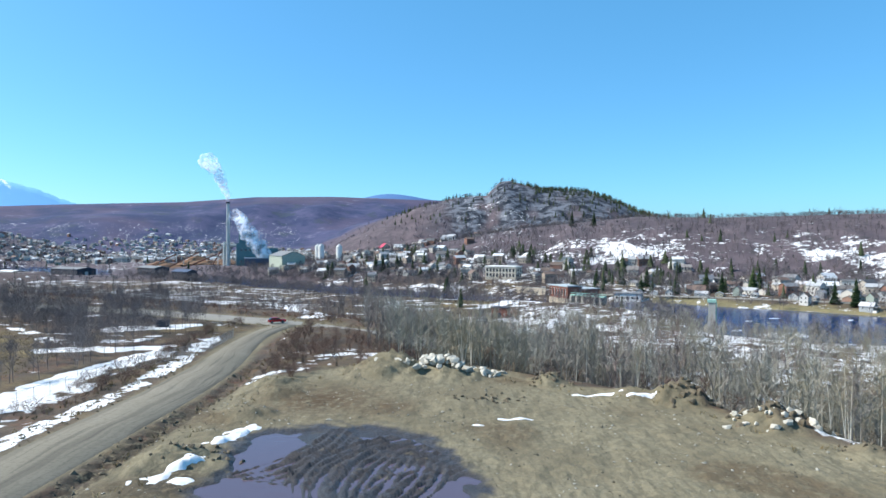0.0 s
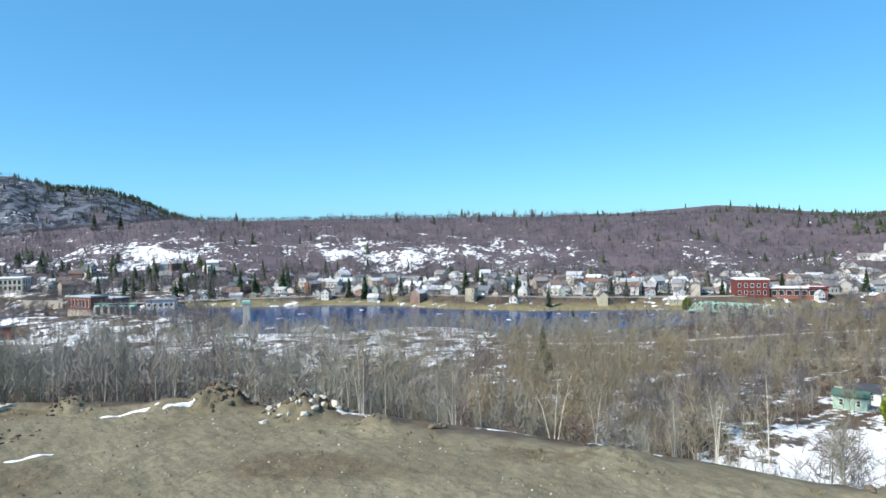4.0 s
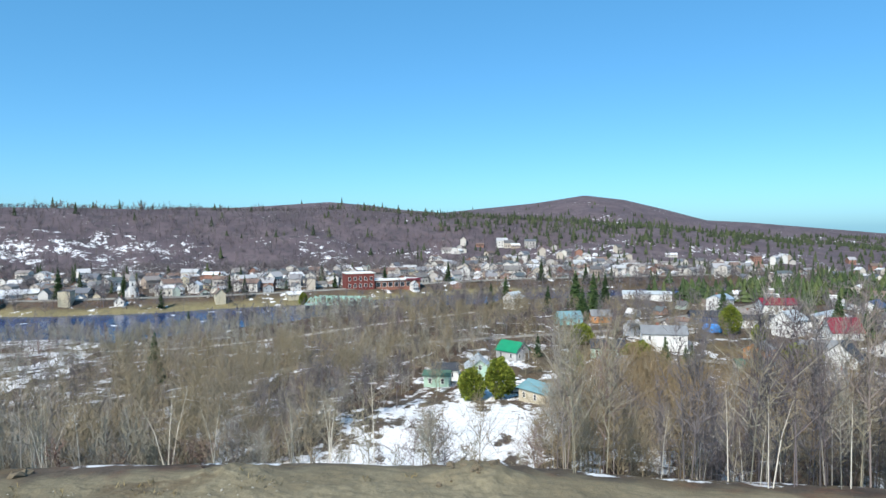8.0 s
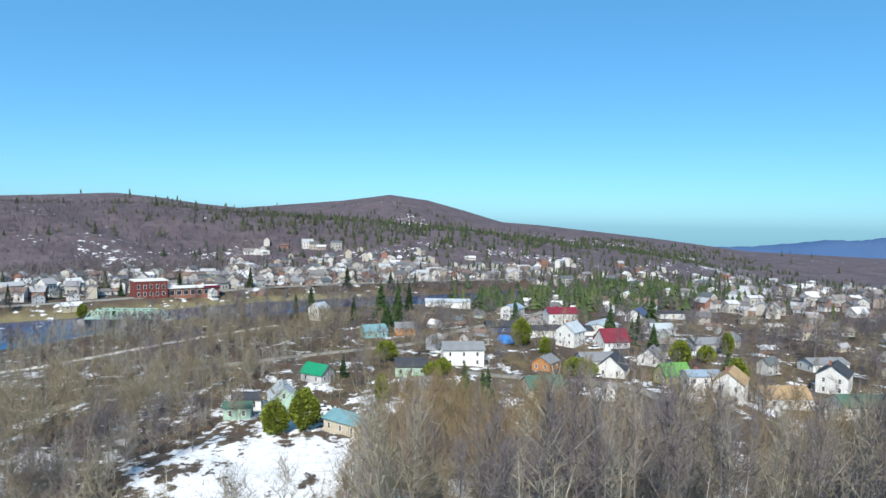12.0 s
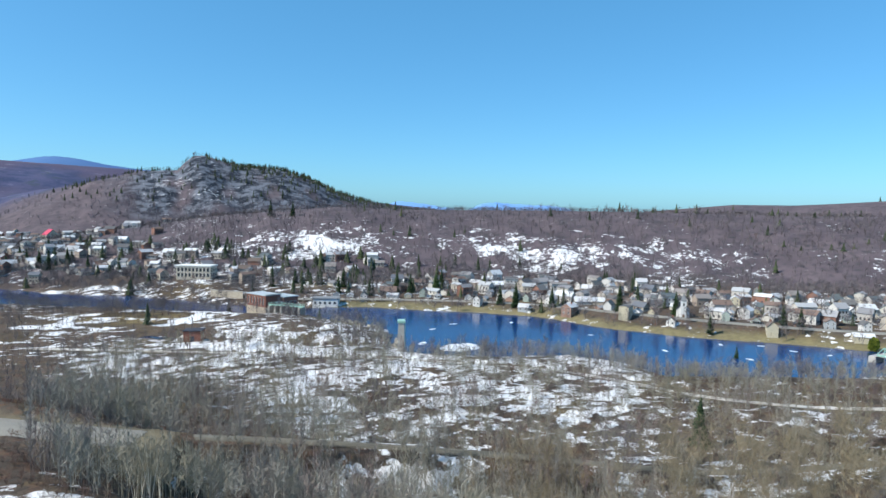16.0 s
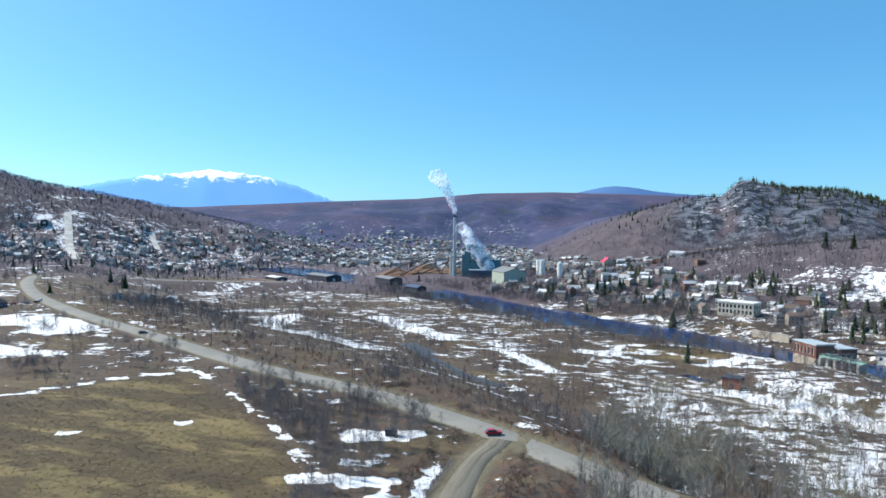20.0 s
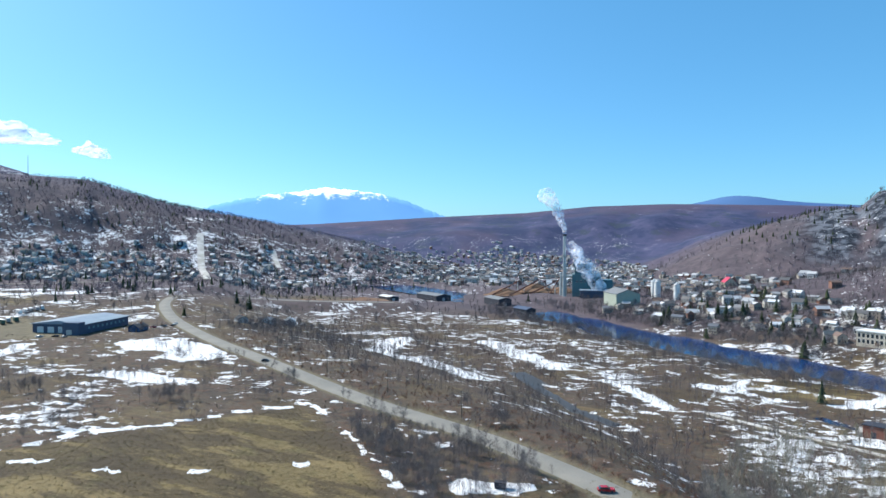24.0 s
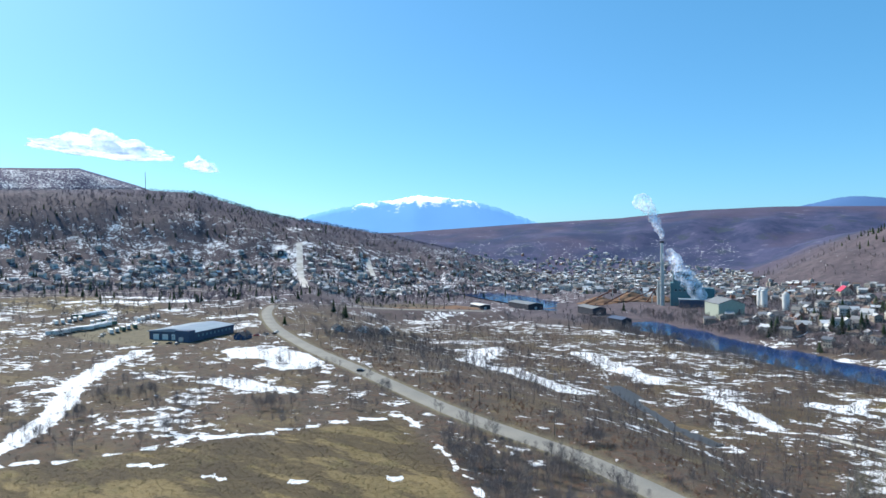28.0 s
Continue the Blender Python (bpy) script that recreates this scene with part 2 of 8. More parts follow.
def land(x, y, fine=True):
    """The height of the ground."""
    x, y = np.asarray(x, float), np.asarray(y, float)
    r, az = np.hypot(x, y), np.degrees(np.arctan2(x, y))
    d, _, side = to_line(x, y, TERRACE_EDGE)
    s = d * side
    top = np.interp(x, [-900, -650, -470, -300, -60, -25], [8, 5, -1, -1.5, -1.6, 0]) + 0.3 * wave(x, y, 60, 1)
    # the mown field swells gently
    top = top + 2.0 * np.exp(-(((x + 165) / 60) ** 2 + ((y - 120) / 60) ** 2))
    flat = -17.5 + 0.9 * wave(x, y, 90, 2) + 0.4 * wave(x, y, 28, 3)
    flat = flat - 3.5 * smooth(60, 0, x) * smooth(180, 300, y)
    width = np.interp(x, [-140, -20, 20], [130, 45, 38])
    z = top + (flat - top) * smooth(-1, 1, 2 * s / width - 1)
    # west bank and valley floor beyond the water
    pd, _, _ = to_line(x, y, POND + POND[:1])
    in_pond = inside(x, y, POND)
    west = smooth(0, 60, (x - 60) * 0.62 + (y - 440) * 0.78 + 120) * (s > 60)
    fd, _, fs = to_line(x, y, RIVER)
    west = west * np.where(x < 92, smooth(20, 80, fd * fs), 1)
    z = z + west * np.clip(0.03 * (pd - 10), 0, 9) * ~in_pond
    # away to the right the valley falls off
    z = z - np.clip(0.05 * (r - 520), 0, 260) * smooth(80, 100, az) * smooth(210, 170, az)
    z = z - np.clip(0.012 * (r - 700), 0, 18) * smooth(0, -12, az) * smooth(-45, -30, az)
    low = np.minimum(z, -17)
    for name, (pts, foot) in RIDGES.items():
        rd, rz, _ = to_line(x, y, pts)
        rough = 0.10 * wave(x, y, foot * 0.7, 5) + 0.05 * wave(x, y, foot * 0.22, 6)
        f = smooth(1, 0, rd / foot) if name != "forist" else smooth(1, 0.02, rd / foot) ** 0.85
        z = np.maximum(z, low - 3 + (rz + 3 - low) * np.clip(f + rough * f * (1 - f) * 3, 0, 1))
    # waters
    z = np.where(in_pond, POND_LEVEL - np.clip(pd * 0.25, 0.15, 3), np.where(pd < 22, np.maximum(np.minimum(z, POND_LEVEL + 0.4 + pd * 0.16), POND_LEVEL + 0.3 + 0.05 * pd), z))
    for line, level, half, bank in ((RIVER, RIVER_LEVEL, np.interp(x, [-330, -300, -262, -40, 80], [-60, -40, 26, 31, 12]), 36), (CREEK, -21.4, 3.2, 10), (CANAL, -22.6, 3.5, 9)):
        rd, _, _ = to_line(x, y, line)
        rd = rd + (2.5 * wave(x, y, 30, 8) + 9.0 * wave(x, y, 75, 51)) * np.clip(half / 20, 0, 1) + 0.8 * wave(x, y, 9, 7)
        t = smooth(half, half + bank, rd)
        z = np.where(rd < half + bank, np.minimum(z, level + 0.4 + (z - level - 0.4) * t), z)
        z = np.where(rd < half, level - np.clip((half - rd) * 0.3, 0.1, 2), z)
    if fine:
        z = z + 0.12 * wave(x, y, 9, 9) * smooth(300, 60, r)
        z = z + lot_relief(x, y)
    # roads are cut and filled to an even bed
    for line, half in ((LANE, 2.8), (PAVED_ROAD, 5.5), (DIRT_ROAD, 5.0), (SHORE_PATH, 2.2), (TOWN_STREET, 4), (BACK_STREET, 4), (SHORE_STREET, 5)):
        rd, rz, _ = to_line(x, y, line)
        wide = half + (np.clip((r - 400) * 0.04, 0, 22) if line is PAVED_ROAD else 0)
        z = rz - 0.12 + (z - rz + 0.12) * smooth(0, 1, (rd - wide) / (7 + 0.8 * (wide - half)))
    rd, _, rs = to_line(x, y, DIRT_ROAD)
    ditch = (rs > 0) * smooth(1.9, 0.4, np.abs(rd - 6.6)) * smooth(30, 40, y) * smooth(125, 105, y)
    z = z - ditch * (0.45 - 0.35 * wave(x, y, 2.4, 27))
    return z


LOT = [(-29, 30), (-29, 78), (-26, 94), (-16, 101), (-8, 106), (6, 102), (14, 92), (26, 85), (36, 67), (45, 46), (55, 29), (58, 9), (60, -30), (-29, -30)]
WET = [(-21, 40), (-21, 58), (-22, 66), (-20, 71), (-13, 73), (-5, 72), (0, 67), (3, 60), (5, 51), (6, 40)]
# heaps at the lot's rim: place, radius, height
HEAPS = [(-8, 101, 8, 2.6), (1, 98, 7, 1.5), (30, 83.5, 4.5, 2.6), (25, 86, 5, 0.9), (36.5, 72.5, 5.5, 2.0), (15, 93.5, 3.5, 1.3), (-22, 86, 5, 1.1), (-23, 76, 4.5, 1.0), (-25, 60, 4.5, 1.2), (-24, 92, 6, 1.2), (40, 62, 3.5, 0.9), (58, 16, 6, 1.0), (50, 38, 6, 0.6), (2, 80, 6, 0.5)]
# wheel tracks: from, to, bend
TRACKS = []
for k in range(6):
    TRACKS.append((-18 + 1.3 * k, 57.0 - 0.5 * k, -11.5 + 0.8 * k, 70 - 0.3 * k * k, 0.08 + 0.02 * (k % 3)))
for k in range(11):
    TRACKS.append((-10.5 + 0.6 * k + 0.5 * (k % 3), 49 + 0.3 * k, -5.0 + 0.75 * k, 68.0 - 0.9 * k - 0.8 * (k % 2), -0.20 + 0.02 * k))
for k in range(5):
    TRACKS.append((-7.5 + 0.7 * k, 48.0, -6.5 + 1.6 * k, 63.0 - k, 0.05 * k - 0.1))


def lot_relief(x, y):
    """Heaps, a soft rim and deep wheel tracks on the gravel lot."""
    z = np.zeros(x.shape)
    box = (np.abs(x - 15) < 75) & (np.abs(y - 60) < 100)
    xs, ys = x[box], y[box]
    v = np.zeros(xs.shape)
    for hx, hy, hr, hh in HEAPS:
        q = np.hypot(xs - hx, ys - hy) / hr * (1 + 0.25 * wave(xs, ys, 4, 21))
        v += hh * smooth(1, 0, q) * (1 + 0.3 * wave(xs, ys, 2.2, 22))
    wx, wy = xs + 1.1 * wave(xs, ys, 7, 28) + 0.5 * wave(xs, ys, 2.3, 42), ys + 1.1 * wave(xs, ys, 6, 29) + 0.6 * wave(xs, ys, 2.1, 43)
    wet = smooth(0, 3.5, np.where(inside(wx, wy, WET), to_line(wx, wy, WET + WET[:1])[0], 0))
    deep = 0.36 + 0.22 * smooth(-9, -15, xs + 0.35 * (ys - 55)) - 0.06 * wave(xs, ys, 7, 26)
    ruts = np.zeros(xs.shape)
    pick = wet > 0
    px, py = xs[pick], ys[pick]
    rv = np.zeros(px.shape)
    for k, (x0, y0, x1, y1, bend) in enumerate(TRACKS):
        t = np.linspace(0, 1, 9)
        nx, ny = (y1 - y0), -(x1 - x0)
        b = bend * 4 * t * (1 - t)
        q, _, _ = to_line(px, py, list(zip(x0 + t * (x1 - x0) + nx * b, y0 + t * (y1 - y0) + ny * b)))
        rv = np.maximum(rv, 0.42 * np.exp(-((q - 0.42) / 0.20) ** 2) * (0.75 + 0.4 * wave(px, py, 3, 40 + k))) - 0.25 * np.exp(-((q / 0.24) ** 2))
    ruts[pick] = rv
    inl = inside(xs, ys, LOT)
    v += (0.10 * wave(xs, ys, 3.0, 24) * inl + 0.05 * wave(xs, ys, 1.2, 25) * inl) * (1 - wet)
    v += wet * (-deep + np.clip(ruts, -0.3, 0.5))
    z[box] = v
    return z


GRID = {}


def surface(x, y):
    """The height of the built sheet, read from its rings."""
    rr, az, z = GRID["rings"], GRID["turns"], GRID["z"]
    r, a = np.hypot(x, y), (np.arctan2(x, y) - az[0]) % (2 * math.pi) + az[0]
    i = np.clip(np.searchsorted(rr, r) - 1, 0, len(rr) - 2)
    j = np.clip(np.searchsorted(az, a) - 1, 0, len(az) - 2)
    u, v = np.clip((r - rr[i]) / (rr[i + 1] - rr[i]), 0, 1), np.clip((a - az[j]) / (az[j + 1] - az[j]), 0, 1)
    return (z[i, j] * (1 - u) + z[i + 1, j] * u) * (1 - v) + (z[i, j + 1] * (1 - u) + z[i + 1, j + 1] * u) * v


def height(x, y):
    return float(surface(np.array([x]), np.array([y]))[0])


def mesh_of(name, verts, faces, material, smooth_faces=False):
    me = bpy.data.meshes.new(name)
    me.from_pydata(verts, [], faces)
    if material:
        me.materials.append(material)
    if smooth_faces:
        me.polygons.foreach_set("use_smooth", [True] * len(me.polygons))
    return me


def big_mesh(name, co, tris, material, smooth_faces=False, sides=3):
    """A large mesh from arrays."""
    me = bpy.data.meshes.new(name)
    co, tris = np.asarray(co, np.float32), np.asarray(tris, np.int32)
    me.vertices.add(len(co))
    me.vertices.foreach_set("co", co.ravel())
    me.loops.add(tris.size)
    me.loops.foreach_set("vertex_index", tris.ravel())
    me.polygons.add(len(tris))
    me.polygons.foreach_set("loop_start", np.arange(0, tris.size, sides, dtype=np.int32))
    me.polygons.foreach_set("use_smooth", np.full(len(tris), smooth_faces))
    me.update(calc_edges=True)
    if material:
        me.materials.append(material)
    return me


def sheet_faces(rows, cols, closed=False):
    i, j = np.meshgrid(np.arange(rows - 1), np.arange(cols if closed else cols - 1), indexing="ij")
    k = (j + 1) % cols
    return np.stack([i * cols + j, i * cols + k, (i + 1) * cols + k, (i + 1) * cols + j], -1).reshape(-1, 4)


def layer(me, name, values):
    a = me.attributes.new(name, "FLOAT", "POINT")
    a.data.foreach_set("value", np.asarray(values, np.float32))


def ground_material():
    n = Nodes("ground_cover")
    p = n.where()
    far = n.attr("far")
    n1, n2, n3 = n.noise(0.035, 5, p), n.noise(0.35, 5, p), n.noise(3.0, 4, p)
    streak = n.noise(0.11, 6, n.stretch(p, (0.85, 1.2, 1), radians(-25)), 0.66)
    # dead scrub and litter
    scrub = n.mix(n.step(n1, 0.4, 0.6), (0.076, 0.062, 0.05), (0.108, 0.084, 0.062))
    scrub = n.mix(n.step(n2, 0.45, 0.65), scrub, (0.115, 0.066, 0.045))
    scrub = n.mix(n.math("MULTIPLY", n.step(n3, 0.4, 0.7), 0.5), scrub, (0.042, 0.036, 0.032))
    scrub = n.mix(n.math("MULTIPLY", n.step(n.noise(0.16, 5, p, 0.65), 0.54, 0.64), 0.5), scrub, (0.165, 0.125, 0.066))
    scrub = n.mix(n.math("MULTIPLY", n.step(n.noise(0.22, 6, p, 0.7), 0.52, 0.6), 0.8), scrub, (0.05, 0.038, 0.032))
    scrub = n.mix(n.math("MULTIPLY", n.step(n.noise(0.8, 4, p, 0.7), 0.54, 0.64), 0.6), scrub, (0.045, 0.037, 0.03))
    # dry grass
    grass = n.mix(n.step(n1, 0.42, 0.58), (0.235, 0.172, 0.078), (0.15, 0.112, 0.05))
    grass = n.mix(n.math("MULTIPLY", n.step(n2, 0.44, 0.58), 0.6), grass, (0.21, 0.16, 0.08))
    worn = n.noise(0.045, 6, n.stretch(p, (0.6, 1.7, 1), radians(25)), 0.6)
    grass = n.mix(n.math("MULTIPLY", n.step(worn, 0.44, 0.53), 0.85), grass, (0.058, 0.042, 0.026))
    grass = n.mix(n.math("MULTIPLY", n.step(n.noise(0.09, 5, p), 0.52, 0.66), 0.5), grass, (0.12, 0.105, 0.045))
    grass = n.mix(n.math("MULTIPLY", n.step(n3, 0.46, 0.6), 0.6), grass, (0.085, 0.065, 0.035))
    grass = n.mix(n.math("MULTIPLY", n.step(n.noise(1.1, 4, p, 0.7), 0.5, 0.66), 0.45), grass, (0.24, 0.19, 0.10))
    grass = n.mix(n.math("MULTIPLY", n.step(n.noise(0.035, 7, n.stretch(p, (0.55, 1.8, 1), radians(20)), 0.62), 0.5, 0.56), 0.72), grass, (0.062, 0.046, 0.03))
    # gravel and dirt of the lot
    dirt = n.mix(n.step(n.noise(0.09, 5, p), 0.4, 0.62), (0.215, 0.186, 0.122), (0.165, 0.138, 0.088))
    dirt = n.mix(n.math("MULTIPLY", n.step(n.noise(1.3, 6, p), 0.42, 0.66), 0.6), dirt, (0.125, 0.113, 0.075))
    dirt = n.mix(n.math("MULTIPLY", n.step(n.noise(9, 3, p), 0.55, 0.75), 0.5), dirt, (0.33, 0.31, 0.24))
    rake = n.noise(1.6, 4, n.stretch(p, (1.0, 0.16, 1), radians(38)), 0.65)
    dirt = n.mix(n.math("MULTIPLY", n.step(rake, 0.48, 0.6), 0.62), dirt, (0.12, 0.105, 0.07))
    dirt = n.mix(n.math("MULTIPLY", n.step(n.noise(18, 2, p), 0.5, 0.7), 0.5), dirt, (0.10, 0.09, 0.062))
    dirt = n.mix(n.math("MULTIPLY", n.attr("stain"), n.step(n.noise(0.8, 5, p, 0.7), 0.3, 0.55)), dirt, (0.085, 0.058, 0.034))
    dirt = n.mix(n.math("MULTIPLY", n.attr("soil"), n.step(n.noise(1.4, 5, p, 0.7), 0.36, 0.52)), dirt, (0.055, 0.046, 0.034))
    # woods floor on the hills
    wood = n.mix(n.step(n1, 0.35, 0.65), (0.082, 0.066, 0.076), (0.118, 0.093, 0.103))
    wood = n.mix(n.step(n.noise(0.12, 5, p), 0.5, 0.7), wood, (0.06, 0.055, 0.06))
    rock = n.mix(n.step(n.noise(0.05, 6, p, 0.7), 0.42, 0.6), (0.016, 0.022, 0.033), (0.14, 0.152, 0.18))
    c = n.mix(n.attr("grass"), scrub, grass)
    c = n.mix(n.math("MULTIPLY", n.attr("lawn"), 0.55), c, n.mix(n.step(n2, 0.4, 0.6), (0.30, 0.26, 0.13), (0.22, 0.20, 0.10)))
    c = n.mix(n.attr("lot"), c, dirt)
    c = n.mix(n.attr("woods"), c, wood)
    # far hills: blue-purple aerial haze put into the ground colour
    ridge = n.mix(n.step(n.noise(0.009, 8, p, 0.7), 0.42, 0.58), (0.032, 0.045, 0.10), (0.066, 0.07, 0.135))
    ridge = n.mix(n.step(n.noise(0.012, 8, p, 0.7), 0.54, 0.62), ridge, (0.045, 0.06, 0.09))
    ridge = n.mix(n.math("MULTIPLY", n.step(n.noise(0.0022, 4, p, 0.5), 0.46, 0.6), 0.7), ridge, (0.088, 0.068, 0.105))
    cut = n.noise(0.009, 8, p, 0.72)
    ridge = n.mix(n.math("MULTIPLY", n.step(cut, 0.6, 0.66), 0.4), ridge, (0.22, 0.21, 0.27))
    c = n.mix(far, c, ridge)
    c = n.mix(n.attr("rock"), c, rock)
    # snow left in patches
    lie = n.math("ADD", n.math("MULTIPLY", streak, 0.6), n.math("ADD", n.math("MULTIPLY", n2, 0.24), n.math("MULTIPLY", n.noise(1.0, 5, p, 0.7), 0.16)))
    crumb = n.math("ADD", n.math("MULTIPLY", n.noise(0.22, 6, p, 0.75), 0.6), n.math("MULTIPLY", n.noise(0.05, 4, p), 0.4))
    crumb = n.math("ADD", n.math("MULTIPLY", n.math("SUBTRACT", crumb, 0.5), 1.5), 0.5)
    lie = n.mix(n.attr("fine"), lie, crumb)
    lie = n.math("ADD", lie, n.math("MULTIPLY", n.math("SUBTRACT", n.attr("snow"), 0.5), 0.5))
    snowy = n.math("MULTIPLY", n.step(lie, 0.545, 0.575), n.step(n.attr("snow"), 0.0, 0.08))
    tone = n.mix(n.step(n3, 0.3, 0.75), (0.80, 0.81, 0.83), (0.68, 0.68, 0.69))
    tone = n.mix(n.math("MULTIPLY", n.step(n.noise(0.7, 6, p, 0.7), 0.48, 0.66), 0.55), tone, (0.40, 0.385, 0.36))
    c = n.mix(snowy, c, tone)
    # mud soaked with water
    wet = n.math("MULTIPLY", n.attr("wet"), n.step(n.noise(0.5, 4, p), 0.2, 0.4))
    c = n.mix(wet, c, n.mix(n3, (0.035, 0.033, 0.036), (0.065, 0.06, 0.06)))
    rough = n.math("SUBTRACT", 0.95, n.math("MULTIPLY", wet, 0.55))
    n.set(Base_Color=c, Roughness=rough)
    n.spec(0.2)
    n.bump(n.math("ADD", n2, n.math("ADD", n.math("MULTIPLY", n3, 0.5), n.math("MULTIPLY", n.noise(14, 2, p), 0.12))), 0.8, 0.3)
    return n.m


def snow_slope(x, y):
    """Open snowy slopes above the far shore."""
    a = np.exp(-(((x - 385) * 0.72 - (y - 545) * 0.69) / 120) ** 2 - (((x - 385) * 0.69 + (y - 545) * 0.72) / 42) ** 2)
    return np.clip(a + 0.8 * np.exp(-(((x - 160) / 95) ** 2 + ((y - 668) / 38) ** 2)) + 0.25 * wave(x, y, 45, 48) * (a > 0.15), 0, 1)


def build_ground():
    az = np.radians(np.r_[np.arange(-82, 128, 0.28), np.arange(128, 278, 3.0)])
    rr = np.r_[np.r_[0.02, np.linspace(2, 42, 22)], np.r_[np.arange(43, 76, 0.3), np.arange(76, 126, 0.55)], 126 * (4950 / 126) ** (np.arange(1, 191) / 190)]
    R, A = np.meshgrid(rr, az, indexing="ij")
    x, y = (R * np.sin(A)).ravel(), (R * np.cos(A)).ravel()
    z = land(x, y)
    r = np.hypot(x, y)
    co = np.stack([x, y, z], -1)
    GRID.update(rings=rr, turns=az, z=z.reshape(len(rr), len(az)))
    co = np.concatenate([co, [[0, 0, z[0]]]])
    faces = sheet_faces(len(rr), len(az), True)
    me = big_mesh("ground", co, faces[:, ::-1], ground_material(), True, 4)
    # fan at the middle is tiny and lies below the path
    d, _, side = to_line(x, y, TERRACE_EDGE)
    s = d * side
    in_lot = inside(x, y, LOT)
    lot = np.where(in_lot, 1, smooth(4.5, 0.5, to_line(x, y, LOT + LOT[:1])[0] + 1.2 * wave(x, y, 5, 55)))
    for line, half in ((DIRT_ROAD, 6), (SHORE_PATH, 3.5), (PAVED_ROAD, 8)):
        lot = np.maximum(lot, smooth(half, half - 2.5, to_line(x, y, line)[0]) * 0.9)
    field = smooth(0, 8, np.where(inside(x, y, FIELD), to_line(x, y, FIELD + FIELD[:1])[0], 0))
    grass = np.maximum(field, 0.45 * smooth(0.1, 0.6, wave(x, y, 70, 31)) * (r < 700))
    lawn = smooth(14, 7, to_line(x, y, POND + POND[:1])[0]) * (x * 0.6 + y * 0.8 > 330)
    grass = np.maximum(grass, 0.5 * smooth(14, 5, to_line(x, y, POND + POND[:1])[0]) * (x * 0.6 + y * 0.8 > 300))
    yards = smooth(1.1, 0.75, ((x - 235) / 85) ** 2 + ((y + 30) / 105) ** 2) * smooth(155, 170, x)
    grass = np.maximum(grass, yards * (0.45 + 0.3 * wave(x, y, 26, 53)))
    oval = ((x - 4) / 33) ** 2 + ((y - 420) / 27) ** 2
    grass = np.maximum(grass, smooth(1.0, 0.75, oval))
    grass = np.maximum(grass, 0.9 * smooth(1.1, 0.7, ((x + 770) / 140) ** 2 + ((y - 345) / 75) ** 2))
    lot = np.maximum(lot, 0.9 * smooth(1.1, 0.6, ((x + 575) / 105) ** 2 + ((y - 730) / 90) ** 2 + 0.3 * wave(x, y, 60, 47)))
    lot = np.maximum(lot, 0.8 * smooth(1.1, 0.8, ((x + 505) / 75) ** 2 + ((y - 275) / 35) ** 2))
    hill = np.zeros(len(x))
    for name, (pts, foot) in RIDGES.items():
        rd, _, _ = to_line(x, y, pts)
        hill = np.maximum(hill, smooth(foot * 0.95, foot * 0.7, rd))
    open_land = np.maximum(smooth(1.1, 0.8, ((x + 770) / 150) ** 2 + ((y - 345) / 85) ** 2), smooth(1.1, 0.7, ((x + 575) / 105) ** 2 + ((y - 730) / 90) ** 2))
    woods = np.maximum(hill, smooth(650, 900, r)) * (1 - open_land)
    fd, fz, _ = to_line(x, y, RIDGES["forist"][0])
    rock = smooth(420, 260, fd) * smooth(5, 35, z) * smooth(-0.3, 0.3, wave(x, y, 140, 33) + 0.5) * smooth(-60, 50, x) * (y < 1700)
    snow = 0.44 + 0.10 * wave(x, y, 60, 34)
    flats = smooth(40, 120, s) * (r < 900) * smooth(60, 0, x)
    snow = snow + 0.075 * flats + 0.07 * flats * wave(x, y, 130, 52)
    slope_l = smooth(1300, 1150, y) * smooth(1750, 1550, r) * smooth(-650, -720, x) * (hill > 0.1)
    snow = np.where(hill > 0.1, 0.34 - 0.05 * smooth(1500, 2200, r) + 0.09 * wave(x, y, 160, 35) + (x < -450) * (0.03 + 0.11 * smooth(95, 55, z) * (1 - 0.5 * slope_l)) + 0.06 * slope_l * smooth(165, 110, z) * (1 + 0.9 * wave(x, y, 120, 57)), snow)
    wd, _, _ = to_line(x, y, RIDGES["west"][0])
    snow = snow + 0.10 * smooth(120, 200, wd) * smooth(330, 290, wd) * (x > -150) * (1 + wave(x, y, 110, 50))
    lb, _, _ = to_line(x, y, RIDGES["left_back"][0])
    snow = snow + 0.24 * smooth(700, 500, lb) * smooth(60, 140, lb) * (x < -2300)
    for line, half, add in ((((-1120, 935), (-1075, 925)), 20, 0.25), (((-1214, 1037), (-1235, 1100), (-1247, 1165)), 9, 0.4), (((-790, 375), (-735, 410), (-690, 450)), 12, 0.4), (((-830, 420), (-760, 450)), 8, 0.4)):
        snow = snow + add * smooth(half * 1.5, half * 0.6, to_line(x, y, line)[0] + 6 * wave(x, y, 40, 49))
    # snowy slope above the far shore
    snow = snow + 0.17 * snow_slope(x, y)
    fine = np.maximum(smooth(0.05, 0.3, snow_slope(x, y)), slope_l)
    snow = snow + 0.09 * smooth(40, 70, s) * smooth(-40, 0, x) * smooth(240, 190, x) * smooth(140, 190, y) * smooth(360, 330, y)
    yard = np.exp(-(((x - 113) / 33) ** 2 + ((y - 42) / 18) ** 2))
    snow = snow + 0.31 * yard
    snow = snow + yards * (0.04 + 0.08 * wave(x, y, 30, 54))
    heath = (s < -5) * smooth(-150, -230, x) * (r < 900)
